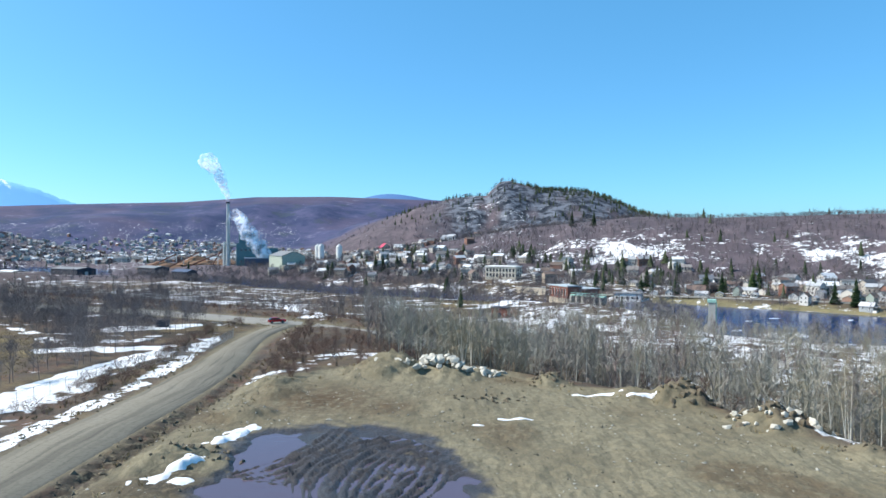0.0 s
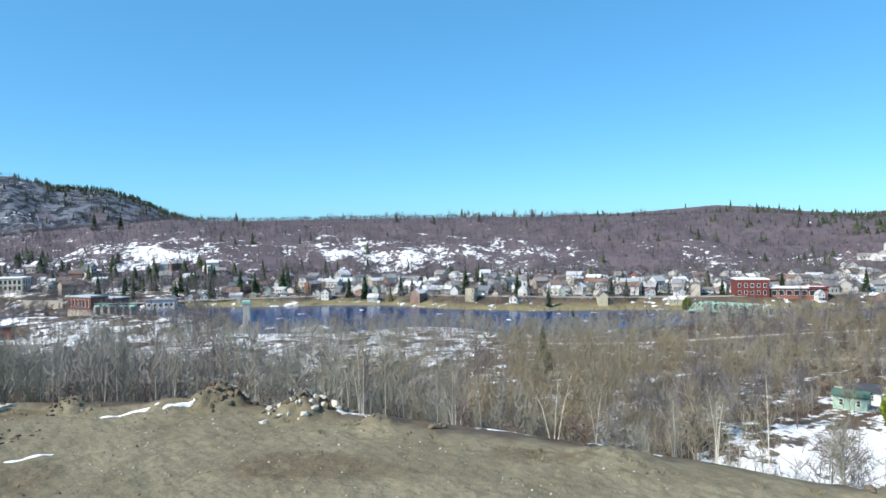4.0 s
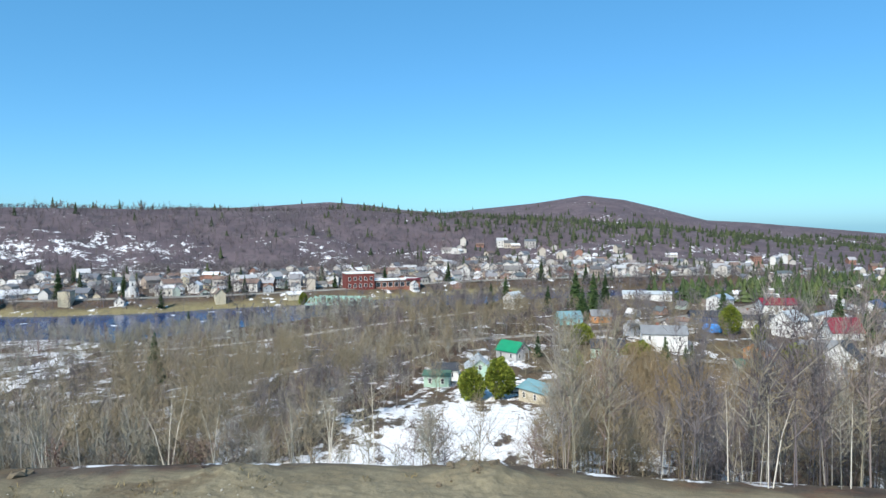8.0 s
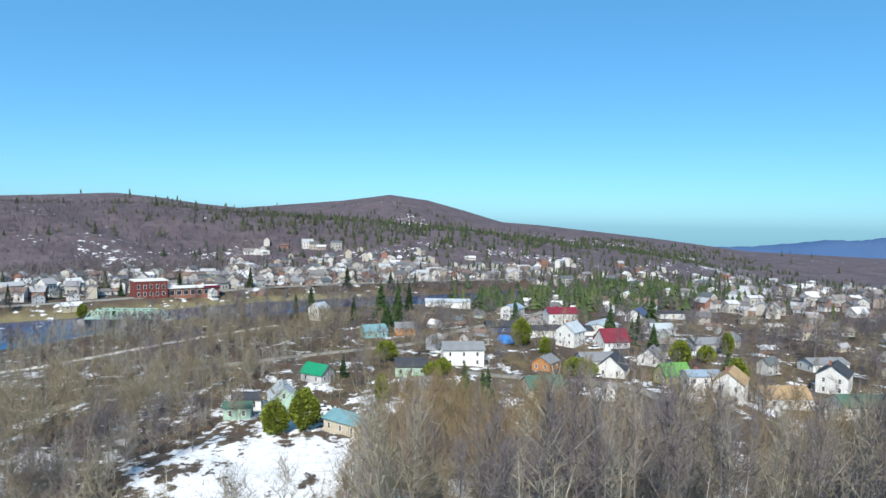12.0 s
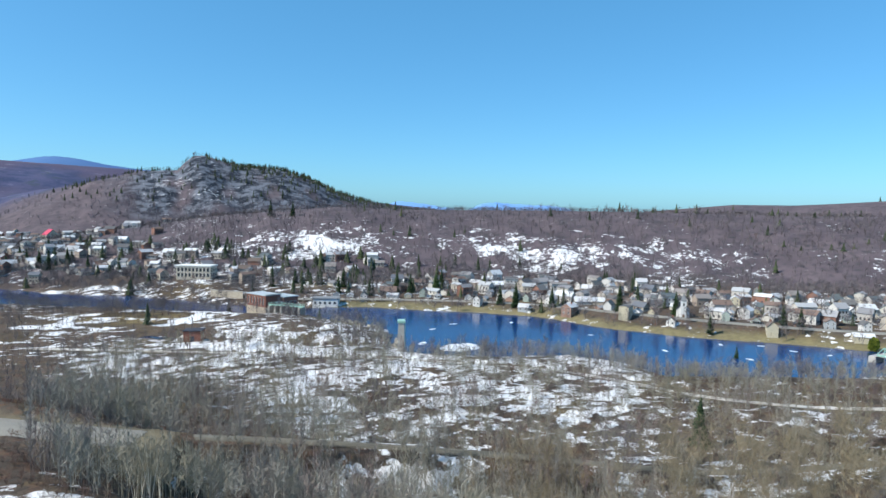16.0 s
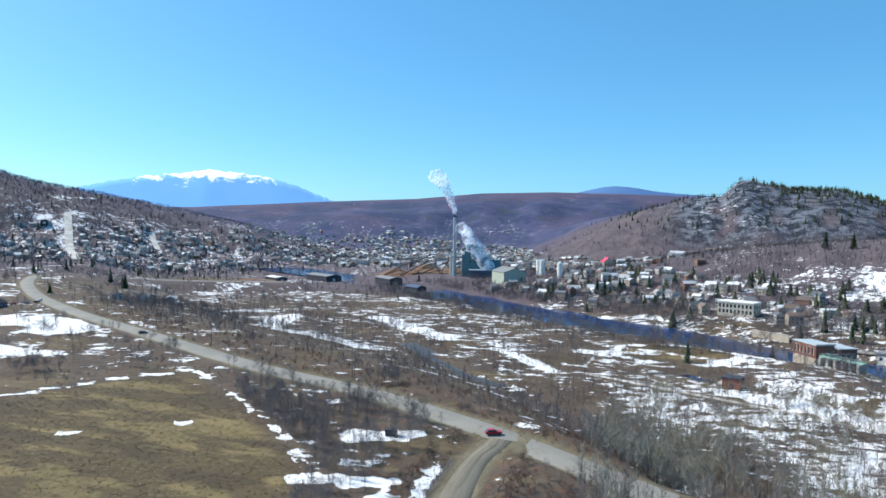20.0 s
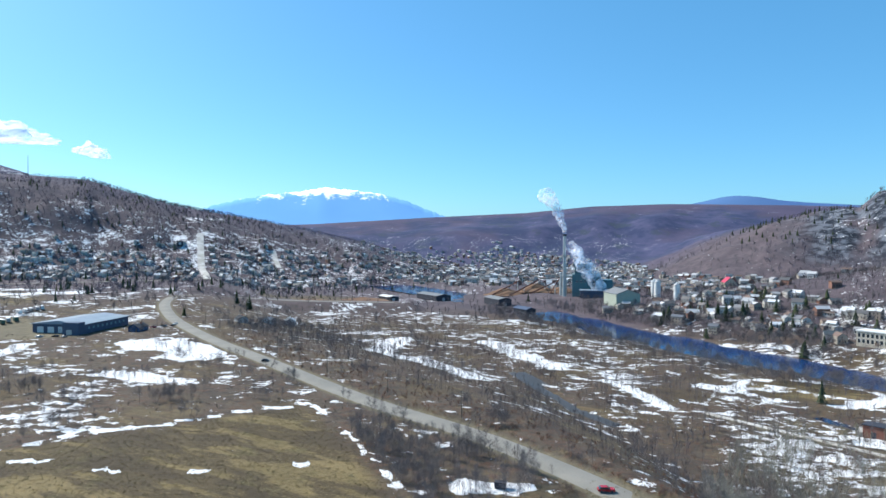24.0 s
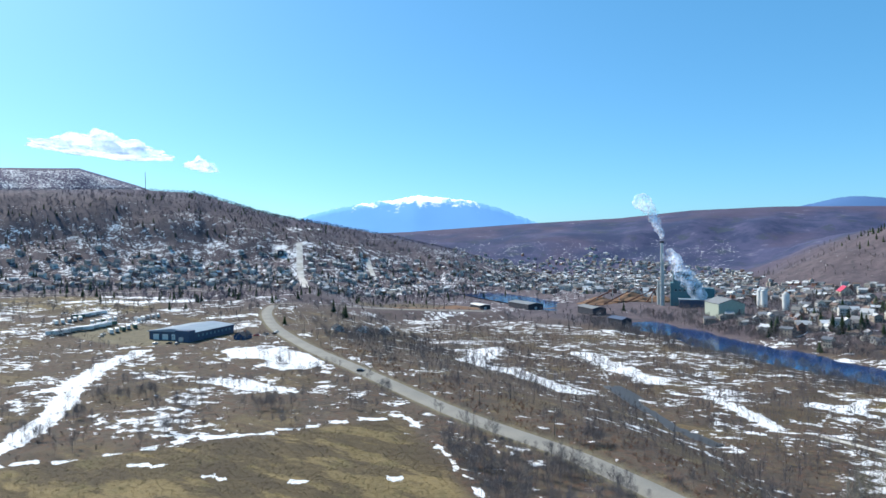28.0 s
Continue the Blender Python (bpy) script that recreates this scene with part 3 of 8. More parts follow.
    snow = snow + heath * (0.05 + 0.16 * wave(x, y, 80, 36)) + 0.10 * smooth(20, 50, x) * smooth(230, 150, x) * (s > 3) * smooth(-140, -60, y)
    snow = np.where(field > 0.3, 0.31, snow) - 0.3 * smooth(1.0, 0.8, oval) + 0.3 * smooth(0.25, 0.1, np.abs(oval - 1.2))
    for line, half, add in ((SNOW_TRACK, 5, 0.5), (FIELD[3:8], 2.0, 0.36), (FIELD[0:4], 0.8, 0.22), (SNOW_BELT, 9, 0.5)):
        snow = snow + add * smooth(half * 1.4, half * 0.6, to_line(x, y, line)[0] + 1.5 * wave(x, y, 14, 37))
    snow = snow * (1 - lot)
    # banks ploughed up beside the dirt road
    bd, _, bs = to_line(x, y, DIRT_ROAD)
    bank = smooth(3.0, 0.8, np.abs(bd - 7.5)) * (bs < 0) + 0.8 * smooth(4, 1, np.abs(bd - 15.5)) * (bs < 0) * smooth(125, 105, y)
    for line, half, add in ((((-58, 60), (-57.5, 84), (-59, 98), (-56, 114), (-54, 124)), 3.2, 0.42), (((-77, 128), (-66, 131), (-57, 133)), 2.5, 0.5), (((-78, 160), (-66, 165)), 4, 0.5), (((-353, 275), (-325, 282), (-300, 264)), 13, 0.6), (((-300, 210), (-250, 214)), 6, 0.3), (((-150, 130), (-145, 132)), 1.6, 0.5), (((-172, 118), (-165, 119)), 1.4, 0.5), (((-205, 110), (-192, 116)), 1.8, 0.5), (((-128, 150), (-124, 151)), 1.2, 0.5), (((-300, 480), (-270, 400), (-225, 390), (-165, 350)), 9, 0.4), (((-225, 500), (-143, 424)), 8, 0.3), (((-93, 387), (-59, 356)), 4, 0.4), (((-50, 410), (0, 425), (30, 400)), 6, 0.4), (((43, 306), (75, 285), (107, 266), (136, 243), (160, 222)), 3.0, 0.4), (((20, 330), (60, 300), (95, 270)), 4, 0.25)):
        snow = snow + add * smooth(half * 1.5, half * 0.6, to_line(x, y, line)[0] + 1.2 * wave(x, y, 9, 38))
    snow = np.clip(snow + 0.27 * bank * (y > 30) * (y < 150), 0, 1.2)
    wx, wy = x + 1.1 * wave(x, y, 7, 28) + 0.5 * wave(x, y, 2.3, 42), y + 1.1 * wave(x, y, 6, 29) + 0.6 * wave(x, y, 2.1, 43)
    wet = smooth(0, 1.5, np.where(inside(wx, wy, WET), to_line(wx, wy, WET + WET[:1])[0], 0))
    stain = 0.8 * smooth(1.1, 0.5, ((x + 575) / 105) ** 2 + ((y - 730) / 90) ** 2) + np.exp(-(((x + 15) / 9.0) ** 2 + ((y - 83) / 9.0) ** 2) * 1.2) + 0.6 * smooth(0.35, 0.8, wave(x, y, 22, 41)) * in_lot
    soil = (bs > 0) * smooth(2.4, 0.8, np.abs(bd - 6.6)) * (y < 115) + 0.8 * smooth(5, 1, np.hypot(x + 23, y - 55)) + 0.5 * smooth(-12, -22, x) * smooth(60, 45, y) * in_lot
    # far is the share of painted haze, rising with distance from the middle
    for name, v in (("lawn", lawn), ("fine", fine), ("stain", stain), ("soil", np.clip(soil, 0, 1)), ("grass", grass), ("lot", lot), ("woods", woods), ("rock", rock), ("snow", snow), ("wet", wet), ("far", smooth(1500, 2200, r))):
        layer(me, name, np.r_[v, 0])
    ob = new("ground", me)
    return tagged(ob, "brown spring ground with dry grass, gravel and patchy old snow", "ground", kind="structure")


FIELD = [(-93, 150), (-125, 176), (-156, 199), (-174, 211), (-181, 195), (-199, 156), (-217, 123), (-238, 84), (-260, 20), (-240, -60), (-120, -80), (-70, 0), (-66, 100), (-72, 130)]
SNOW_TRACK = [(-245, 70), (-258, 95), (-276, 113), (-310, 139), (-351, 162), (-394, 201), (-425, 240)]
SNOW_BELT = [(-373, 277), (-345, 290), (-310, 272)]
ground = build_ground()


def water_material(name, deep, rough=0.08):
    n = Nodes(name)
    v = n.noise(0.5, 4, n.stretch(n.where(), (1, 2.2, 1), 0.6))
    n.set(Base_Color=n.mix(n.noise(0.02, 3), deep, tuple(c * 1.5 for c in deep)), Roughness=rough, IOR=1.33)
    n.spec(0.5)
    n.bump(v, 0.25, 0.12)
    return n.m


MAT_WATER = water_material("river_water", (0.005, 0.028, 0.10), 0.12)
MAT_MARSH = water_material("marsh_water", (0.045, 0.043, 0.042), 0.5)
MAT_PUDDLE = water_material("mud_water", (0.075, 0.058, 0.078), 0.03)


def water_sheet(name, pts, z, material, label):
    me = mesh_of(name, [(x, y, z) for x, y in pts], [list(range(len(pts)))], material)
    if me.polygons[0].normal.z < 0:
        me.flip_normals()
    return tagged(new(name, me), label, "water", kind="structure")


def ribbon(pts, half, lift, step=4.0, crown=0.0, zs=None):
    """Left, middle and right rows along a smoothed line with heights."""
    p = np.array(pts, float)
    for _ in range(3):
        q = np.empty((2 * len(p) - 2, p.shape[1]))
        q[0::2], q[1::2] = 0.75 * p[:-1] + 0.25 * p[1:], 0.25 * p[:-1] + 0.75 * p[1:]
        p = np.concatenate([p[:1], q, p[-1:]])
    t = np.gradient(p[:, :2], axis=0)
    t /= np.linalg.norm(t, axis=1)[:, None] + 1e-9
    nrm = np.stack([t[:, 1], -t[:, 0]], -1)
    z = p[:, 2] if p.shape[1] > 2 else np.full(len(p), zs)
    if isinstance(half, tuple):
        half = np.interp(np.arange(len(p)) / (len(p) - 1.0), [0, 0.5, 0.8, 1], half)[:, None]
    rows = [np.c_[p[:, :2] + nrm * o * half, z + lift + crown * (1 - abs(o))] for o in (-1, -0.9, 0, 0.9, 1)]
    for e in (0, 4):
        rows[e][:, 2] -= 0.3 * (crown > 0)
    return np.stack(rows, 1), p, nrm


def strip(name, pts, half, lift, material, label, crown=0.0, zs=None, category="road"):
    rows, _, _ = ribbon(pts, half, lift, crown=crown, zs=zs)
    me = big_mesh(name, rows.reshape(-1, 3), sheet_faces(rows.shape[0], 5), material, True, 4)
    run = np.r_[0, np.cumsum(np.linalg.norm(np.diff(rows[:, 2, :2], axis=0), axis=1))]
    layer(me, "across", np.tile(np.array([-1, -0.9, 0, 0.9, 1]) * np.max(half), len(rows)))
    layer(me, "run", np.repeat(run, 5))
    if np.mean([p.normal.z for p in me.polygons][:20]) < 0:
        me.flip_normals()
    return tagged(new(name, me), label, category, kind="structure")


def grown(pts, by):
    p = np.array(pts)
    return [tuple(c) for c in p.mean(0) + (p - p.mean(0)) * (1 + by)]


water_sheet("water_pond", grown(POND, 0.02), POND_LEVEL, MAT_WATER, "deep blue rippled water of the mill pond")
strip("water_river", [(x, y) for x, y in RIVER], (16, 40, 44, 44), 0, MAT_WATER, "blue river below the dam", zs=RIVER_LEVEL, category="water")
strip("water_creek", CREEK, 9, 0, MAT_MARSH, "grey-blue pool in the marsh", zs=-21.5, category="water")
strip("water_canal", CANAL, 6.5, 0, water_material("canal_water", (0.012, 0.014, 0.04), 0.15), "dark water of an old canal", zs=-22.7, category="water")
water_sheet("water_puddle", grown(WET, 0.06), -0.25, MAT_PUDDLE, "shallow muddy water standing in wheel ruts")


def road_material(name, a, b, c, across=False):
    n = Nodes(name)
    p = n.where()
    base = n.mix(n.step(n.noise(0.07, 4, p), 0.35, 0.65), a, b)
    base = n.mix(n.math("MULTIPLY", n.step(n.noise(2.5, 5, p), 0.45, 0.7), 0.5), base, c)
    if across:
        sway = n.math("ADD", n.attr("across"), n.math("MULTIPLY", n.noise(0.05, 2, p), 5.0))
        ruts = n.noise(1.1, 5, n.vec(sway, n.math("MULTIPLY", n.attr("run"), 0.03)), 0.6)
        ruts2 = n.noise(0.45, 3, n.vec(sway, n.math("MULTIPLY", n.attr("run"), 0.012)))
        base = n.mix(n.math("MULTIPLY", n.step(ruts2, 0.42, 0.6), 0.6), base, c)
        base = n.mix(n.math("MULTIPLY", n.step(ruts, 0.52, 0.62), 0.55), base, tuple(v * 0.75 for v in c))
        base = n.mix(n.math("MULTIPLY", n.step(n.noise(11, 3, p), 0.5, 0.7), 0.35), base, a)
    n.set(Base_Color=base, Roughness=0.9)
    n.bump(n.noise(6, 4, p), 0.3, 0.05)
    return n.m


MAT_PAVED = road_material("worn_asphalt", (0.215, 0.205, 0.18), (0.255, 0.24, 0.21), (0.165, 0.155, 0.135))
MAT_DIRT = road_material("packed_dirt", (0.165, 0.15, 0.115), (0.20, 0.18, 0.14), (0.09, 0.08, 0.063), True)
MAT_PATH = road_material("shore_path", (0.42, 0.39, 0.34), (0.6, 0.58, 0.55), (0.3, 0.27, 0.22))
MAT_LINE = plain("road_paint", (0.55, 0.45, 0.2), (0.7, 0.6, 0.3), 0.5, local=False)
strip("road_paved", PAVED_ROAD, 5.2, 0.02, MAT_PAVED, "worn grey-tan two-lane asphalt road", 0.1)
strip("road_dirt", DIRT_ROAD, (4.6, 4.4, 3.0, 3.4), 0.02, MAT_DIRT, "rutted dirt road of packed sand and mud", 0.08)
strip("road_lane", LANE, 1.7, 0.02, MAT_DIRT, "narrow dirt lane down through the woods", 0.05)
strip("path_shore", SHORE_PATH, 1.8, 0.02, MAT_PATH, "pale gravel path with snow along the pond", 0.05)
strip("road_street_river", TOWN_STREET, 2.3, 0.02, MAT_PAVED, "narrow residential street", 0.06)
strip("road_street_back", BACK_STREET, 2.3, 0.02, MAT_PAVED, "narrow residential street", 0.06)
strip("road_street_shore", SHORE_STREET, 4.2, 0.02, MAT_PAVED, "town street along the far shore", 0.08)

def draped(name, pts, half, material, label):
    """A road laid over the hillside as it comes."""
    p = np.concatenate([np.linspace(a, b, 24, endpoint=False) for a, b in zip(np.array(pts[:-1], float), np.array(pts[1:], float))] + [np.array(pts[-1:], float)])
    t = np.gradient(p, axis=0)
    t /= np.linalg.norm(t, axis=1)[:, None]
    nrm = np.stack([t[:, 1], -t[:, 0]], -1)
    rows = []
    for o in (-1, 0, 1):
        q = p + nrm * o * half
        rows.append(np.c_[q, surface(q[:, 0], q[:, 1]) + 1.2])
    rows = np.stack(rows, 1)
    me = big_mesh(name, rows.reshape(-1, 3), sheet_faces(len(p), 3), material, True, 4)
    if np.mean([f.normal.z for f in me.polygons][:20]) < 0:
        me.flip_normals()
    return tagged(new(name, me), label, "road", kind="structure")


draped("road_hill_street", HILL_STREETS[0], 6.5, MAT_PATH, "pale straight street climbing the hillside")
draped("road_hill_street_short", HILL_STREETS[1], 5.5, MAT_PATH, "short pale street on the hillside")
draped("road_hill_foot", HILL_STREETS[2], 5.0, MAT_PAVED, "grey road along the foot of the hill")

# ---- plants ----
RNG = np.random.RandomState(7)


def tree_material(name, stops, rough=0.9, spec=0.15):
    n = Nodes(name)
    c = n.ramp(n.attr("tone"), stops)
    c = n.mix(n.math("MULTIPLY", n.island(), 0.22), c, (0.09, 0.075, 0.06))
    n.set(Base_Color=c, Roughness=rough)
    n.spec(spec)
    return n.m


def leaf_material(name, a, b, dark):
    n = Nodes(name)
    c = n.ramp(n.island(), [(0.0, dark), (0.35, a), (1.0, b)])
    c = n.mix(n.math("MULTIPLY", n.step(n.noise(0.9, 3), 0.4, 0.65), 0.45), c, dark)
    n.set(Base_Color=c, Roughness=0.75)
    n.spec(0.2)
    return n.m


MAT_BARE = tree_material("bare_wood", [(0.0, (0.222, 0.199, 0.139)), (0.35, (0.277, 0.259, 0.199)), (0.55, (0.305, 0.292, 0.25)), (0.8, (0.227, 0.204, 0.189)), (1.0, (0.212, 0.153, 0.139))])
MAT_TAN = tree_material("bare_tan_wood", [(0.0, (0.208, 0.173, 0.111)), (0.5, (0.262, 0.218, 0.145)), (1.0, (0.198, 0.173, 0.131))])
MAT_DUSK = tree_material("bare_dark_wood", [(0.0, (0.123, 0.11, 0.121)), (0.5, (0.165, 0.151, 0.155)), (1.0, (0.153, 0.127, 0.131))])
MAT_BRUSH = tree_material("bare_brush", [(0.0, (0.14, 0.106, 0.0833)), (0.5, (0.14, 0.0867, 0.0723)), (1.0, (0.187, 0.157, 0.111))])
MAT_HILLWOOD = tree_material("hill_wood", [(0.0, (0.0782, 0.0699, 0.0782)), (0.45, (0.115, 0.0994, 0.105)), (0.8, (0.156, 0.143, 0.138)), (1.0, (0.129, 0.0828, 0.081))])
MAT_REDBRUSH = tree_material("red_brush", [(0.0, (0.15, 0.075, 0.055)), (0.5, (0.19, 0.095, 0.065)), (1.0, (0.21, 0.14, 0.085))])
MAT_BIRCH = plain("birch_bark", (0.36, 0.33, 0.27), (0.66, 0.63, 0.56), 1.2, 0.8)
MAT_BARK = plain("dark_bark", (0.09, 0.07, 0.055), (0.17, 0.135, 0.10), 1.5, 0.9)
MAT_FIR = leaf_material("fir_needles", (0.028, 0.055, 0.022), (0.065, 0.10, 0.035), (0.012, 0.024, 0.012))
MAT_PINE = leaf_material("pine_needles", (0.045, 0.085, 0.03), (0.10, 0.15, 0.05), (0.018, 0.035, 0.015))
MAT_CEDAR = leaf_material("cedar_leaves", (0.15, 0.19, 0.022), (0.26, 0.29, 0.04), (0.04, 0.06, 0.012))
MAT_FARFIR = tree_material("far_conifer", [(0.0, (0.03, 0.045, 0.026)), (0.6, (0.05, 0.07, 0.035)), (1.0, (0.08, 0.10, 0.045))])


def blade(p, q, w, r):
    """One tapering twig from p to q."""
    a = q - p
    s = np.cross(a, r.normal(size=3))
    s *= w / (np.linalg.norm(s) + 1e-9)
    return [p - s, p + s, q]


def post(p, q, w0, w1):
    """A three-sided tapering stem."""
    k = [np.array([math.cos(t), math.sin(t), 0]) for t in (0, 2.1, 4.2)]
    lo, hi = [p + w0 * v for v in k], [q + w1 * v for v in k]
    out = []
    for i in range(3):
        j = (i + 1) % 3
        out += [[lo[i], lo[j], hi[j]], [lo[i], hi[j], hi[i]]]
    return out


def bare_tree(r, limbs=10, twigs=6, spread=0.30, low=0.3, wide=0.006, stems=1, trunk=0.012, long=1.0, solid=True):
    """Triangles of a leafless tree one metre high: stems, and limbs with twigs."""
    stem, crown = [], []
    for k in range(stems):
        lean = r.normal(0, 0.05 + 0.10 * (stems > 1), 2)
        foot = np.array([*r.normal(0, 0.02 * (stems > 1), 2), 0.0])
        mid = foot + np.array([lean[0] * 0.4, lean[1] * 0.4, 0.5])
        top = foot + np.array([*lean, r.uniform(0.85, 1.0)])
        if solid:
            stem += post(foot, mid, trunk, trunk * 0.65) + post(mid, top, trunk * 0.65, trunk * 0.12)
        else:
            stem += [blade(foot, top, trunk, r), blade(foot, mid, trunk, r)]
        for i in range(limbs):
            f = low + (0.97 - low) * (i + r.uniform(0, 1)) / limbs
            p = foot + (mid - foot) * (f / 0.5) if f < 0.5 else mid + (top - mid) * ((f - 0.5) / 0.5)
            a, reach = r.uniform(0, 6.28), spread * (1.15 - f) * r.uniform(0.6, 1.2)
            q = p + np.array([math.cos(a) * reach, math.sin(a) * reach, reach * r.uniform(0.7, 1.7)])
            crown.append(blade(p, q, wide * 1.2, r))
            for _ in range(twigs):
                u = p + (q - p) * r.uniform(0.25, 1.0)
                v = u + long * np.array([*r.normal(0, 0.35 * reach + 0.015, 2), abs(r.normal(0.3 * reach + 0.03, 0.05))])
                crown.append(blade(u, v, wide * 0.7, r))
    return np.array(stem), np.array(crown)


def place_all(name, shapes, spots, heights, tones, material, label, category, slim=1.0):
    """One mesh of many plants: shapes are arrays of triangles one metre high."""
    pick = RNG.randint(0, len(shapes), len(spots))
    turn = RNG.uniform(0, 6.28, len(spots))
    co, tone = [], []
    for k, sh in enumerate(shapes):
        m = np.nonzero(pick == k)[0]
        if not len(m):
            continue
        c, s, h = np.cos(turn[m])[:, None, None], np.sin(turn[m])[:, None, None], heights[m][:, None, None]
        x, y, z = sh[None, ..., 0] * slim, sh[None, ..., 1] * slim, sh[None, ..., 2]
        pts = np.stack([(x * c - y * s) * h + spots[m, 0][:, None, None], (x * s + y * c) * h + spots[m, 1][:, None, None], z * h + spots[m, 2][:, None, None]], -1)
        co.append(pts.reshape(-1, 3))
        tone.append(np.repeat(tones[m], sh.shape[0] * 3))
    co, tone = np.concatenate(co), np.concatenate(tone)
    me = big_mesh(name, co, np.arange(len(co)).reshape(-1, 3), material)
    layer(me, "tone", tone)
    return tagged(new(name, me), label, category, kind="stuff")


KEEP_CLEAR = []


def scatter(count, x0, x1, y0, y1, dens, seed, margin=1.0):
    """Random spots in a box, kept where dens (0 to 1) allows, off water, roads, the lot and buildings."""
    r = np.random.RandomState(seed)
    x, y = r.uniform(x0, x1, count), r.uniform(y0, y1, count)
    ok = r.uniform(0, 1, count) < dens(x, y)
    x, y = x[ok], y[ok]
    ok = ~inside(x, y, POND) & ~inside(x, y, LOT) & (to_line(x, y, RIVER)[0] > np.interp(x, [-330, -300, -262, -40, 80], [8, 10, 30, 35, 14]))
    for line, half in ((PAVED_ROAD, 7.0), (LANE, 3.0), (DIRT_ROAD, 8.5), (SHORE_PATH, 3), (TOWN_STREET, 3.4), (BACK_STREET, 3.4), (SHORE_STREET, 6), (HILL_STREETS[0], 13), (HILL_STREETS[1], 11), (HILL_STREETS[2], 9)):
        ok &= to_line(x, y, line)[0] > half
    for line, half in ((CREEK, 6), (CANAL, 5)):
        ok &= to_line(x, y, line)[0] > half
    for cx, cy, cr in KEEP_CLEAR:
        ok &= np.hypot(x - cx, y - cy) > cr * margin
    x, y = x[ok], y[ok]
    return np.stack([x, y, surface(x, y) - 0.1], -1)


def off_edge(x, y):
    d, _, side = to_line(x, y, TERRACE_EDGE)
    return d * side


def yard(x, y, grow=1.0):
    return ((x - 112) / (34 * grow)) ** 2 + ((y - 41) / (19 * grow)) ** 2 < 1

# ---- far mountains ----
def far_mountain(name, label, crest, depth, colours, snow_from=None, glow=0.0, rough=0.6, foot=-60):
    """A range at the edge of sight: a ridge with a near and a far slope."""
    p = np.array(crest, float)
    for _ in range(2):
        q = np.empty((2 * len(p) - 2, 3))
        q[0::2], q[1::2] = 0.75 * p[:-1] + 0.25 * p[1:], 0.25 * p[:-1] + 0.75 * p[1:]
        p = np.concatenate([p[:1], q, p[-1:]])
    t = np.linspace(0, len(p) - 1, (len(p) - 1) * 4 + 1)
    line = np.stack([np.interp(t, np.arange(len(p)), p[:, k]) for k in range(3)], -1)
    k = np.arange(len(line))
    jag = 2.2 * rough * (5 * np.sin(k * 0.9) + 4 * np.sin(k * 0.37 + 1) + 3 * np.sin(k * 1.7))
    out = line[:, :2] / np.linalg.norm(line[:, :2], axis=1)[:, None]
    rows = []
    for o in np.linspace(-1, 0.35, 15):
        h = (1 - abs(o) if o < 0 else 1 - 2 * o)
        h = max(h, 0)
        z = foot + (line[:, 2] - foot) * h + jag * h ** 40
        rows.append(np.c_[line[:, :2] + out * (o * depth), z])
    rows = np.stack(rows, 0)
    n = Nodes(name + "_cover")
    pos = n.where()
    base = n.mix(n.step(n.noise(0.0016, 3, pos, 0.5), 0.3, 0.7), colours[0], colours[1])
    if snow_from is not None:
        zz = n.t.nodes.new("ShaderNodeSeparateXYZ")
        n.t.links.new(pos, zz.inputs[0])
        lie = n.math("ADD", n.math("MULTIPLY", zz.outputs[2], 0.006), n.math("MULTIPLY", n.noise(0.011, 8, n.stretch(pos, (1, 1, 0.35)), 0.7), 2.2))
        base = n.mix(n.step(lie, snow_from * 0.006 + 1.10, snow_from * 0.006 + 1.44), base, (0.85, 0.87, 0.92))
    n.set(Base_Color=base, Roughness=1.0)
    n.spec(0.0)
    # the range emits its own colour, standing in for the brightness of hazy air
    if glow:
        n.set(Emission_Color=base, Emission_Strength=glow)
    me = big_mesh(name, rows.reshape(-1, 3), sheet_faces(15, len(line)), n.m, True, 4)
    return tagged(new(name, me), label, "mountain", kind="structure")


# aerial haze is put into these mountain blues
HAZE_BLUE = ((0.13, 0.30, 0.56), (0.15, 0.33, 0.60))
HAZE_DARKBLUE = ((0.05, 0.10, 0.22), (0.065, 0.13, 0.26))
far_mountain("backdrop_snow_mountain", "high haze-blue mountain with a snow-covered summit ridge", [(-3950, 2450, 130), (-3501, 3060, 248), (-3426, 3145, 296), (-3294, 3283, 342), (-3183, 3390, 372), (-3097, 3469, 388), (-2978, 3572, 404), (-2902, 3634, 432), (-2793, 3719, 416), (-2633, 3834, 398), (-2468, 3942, 352), (-2300, 4043, 270), (-2215, 4090, 231), (-2094, 4153, 191), (-1700, 4270, 110)], 700, HAZE_BLUE, 330, 0.55, 1.0)
far_mountain("backdrop_round_mountain", "rounded mountain in dark blue haze", [(-1100, 4150, 200), (-667, 4247, 266), (-560, 4263, 287), (-381, 4283, 330), (-236, 4293, 318), (-54, 4299, 280), (350, 4280, 250), (800, 4200, 150)], 700, HAZE_DARKBLUE, None, 0.5, 0.15)
far_mountain("backdrop_blue_range", "distant mountain range in pale blue haze", [(1400, 4380, 20), (1617, 4306, 92), (1708, 4271, 121), (1905, 4187, 91), (2044, 4121, 68), (2113, 4086, 46), (2196, 4042, 101), (2278, 3996, 121), (2439, 3900, 105), (2562, 3820, 103), (2681, 3738, 93), (2739, 3695, 70), (2950, 3530, 10)], 600, ((0.10, 0.21, 0.42), (0.13, 0.26, 0.49)), None, 0.5)
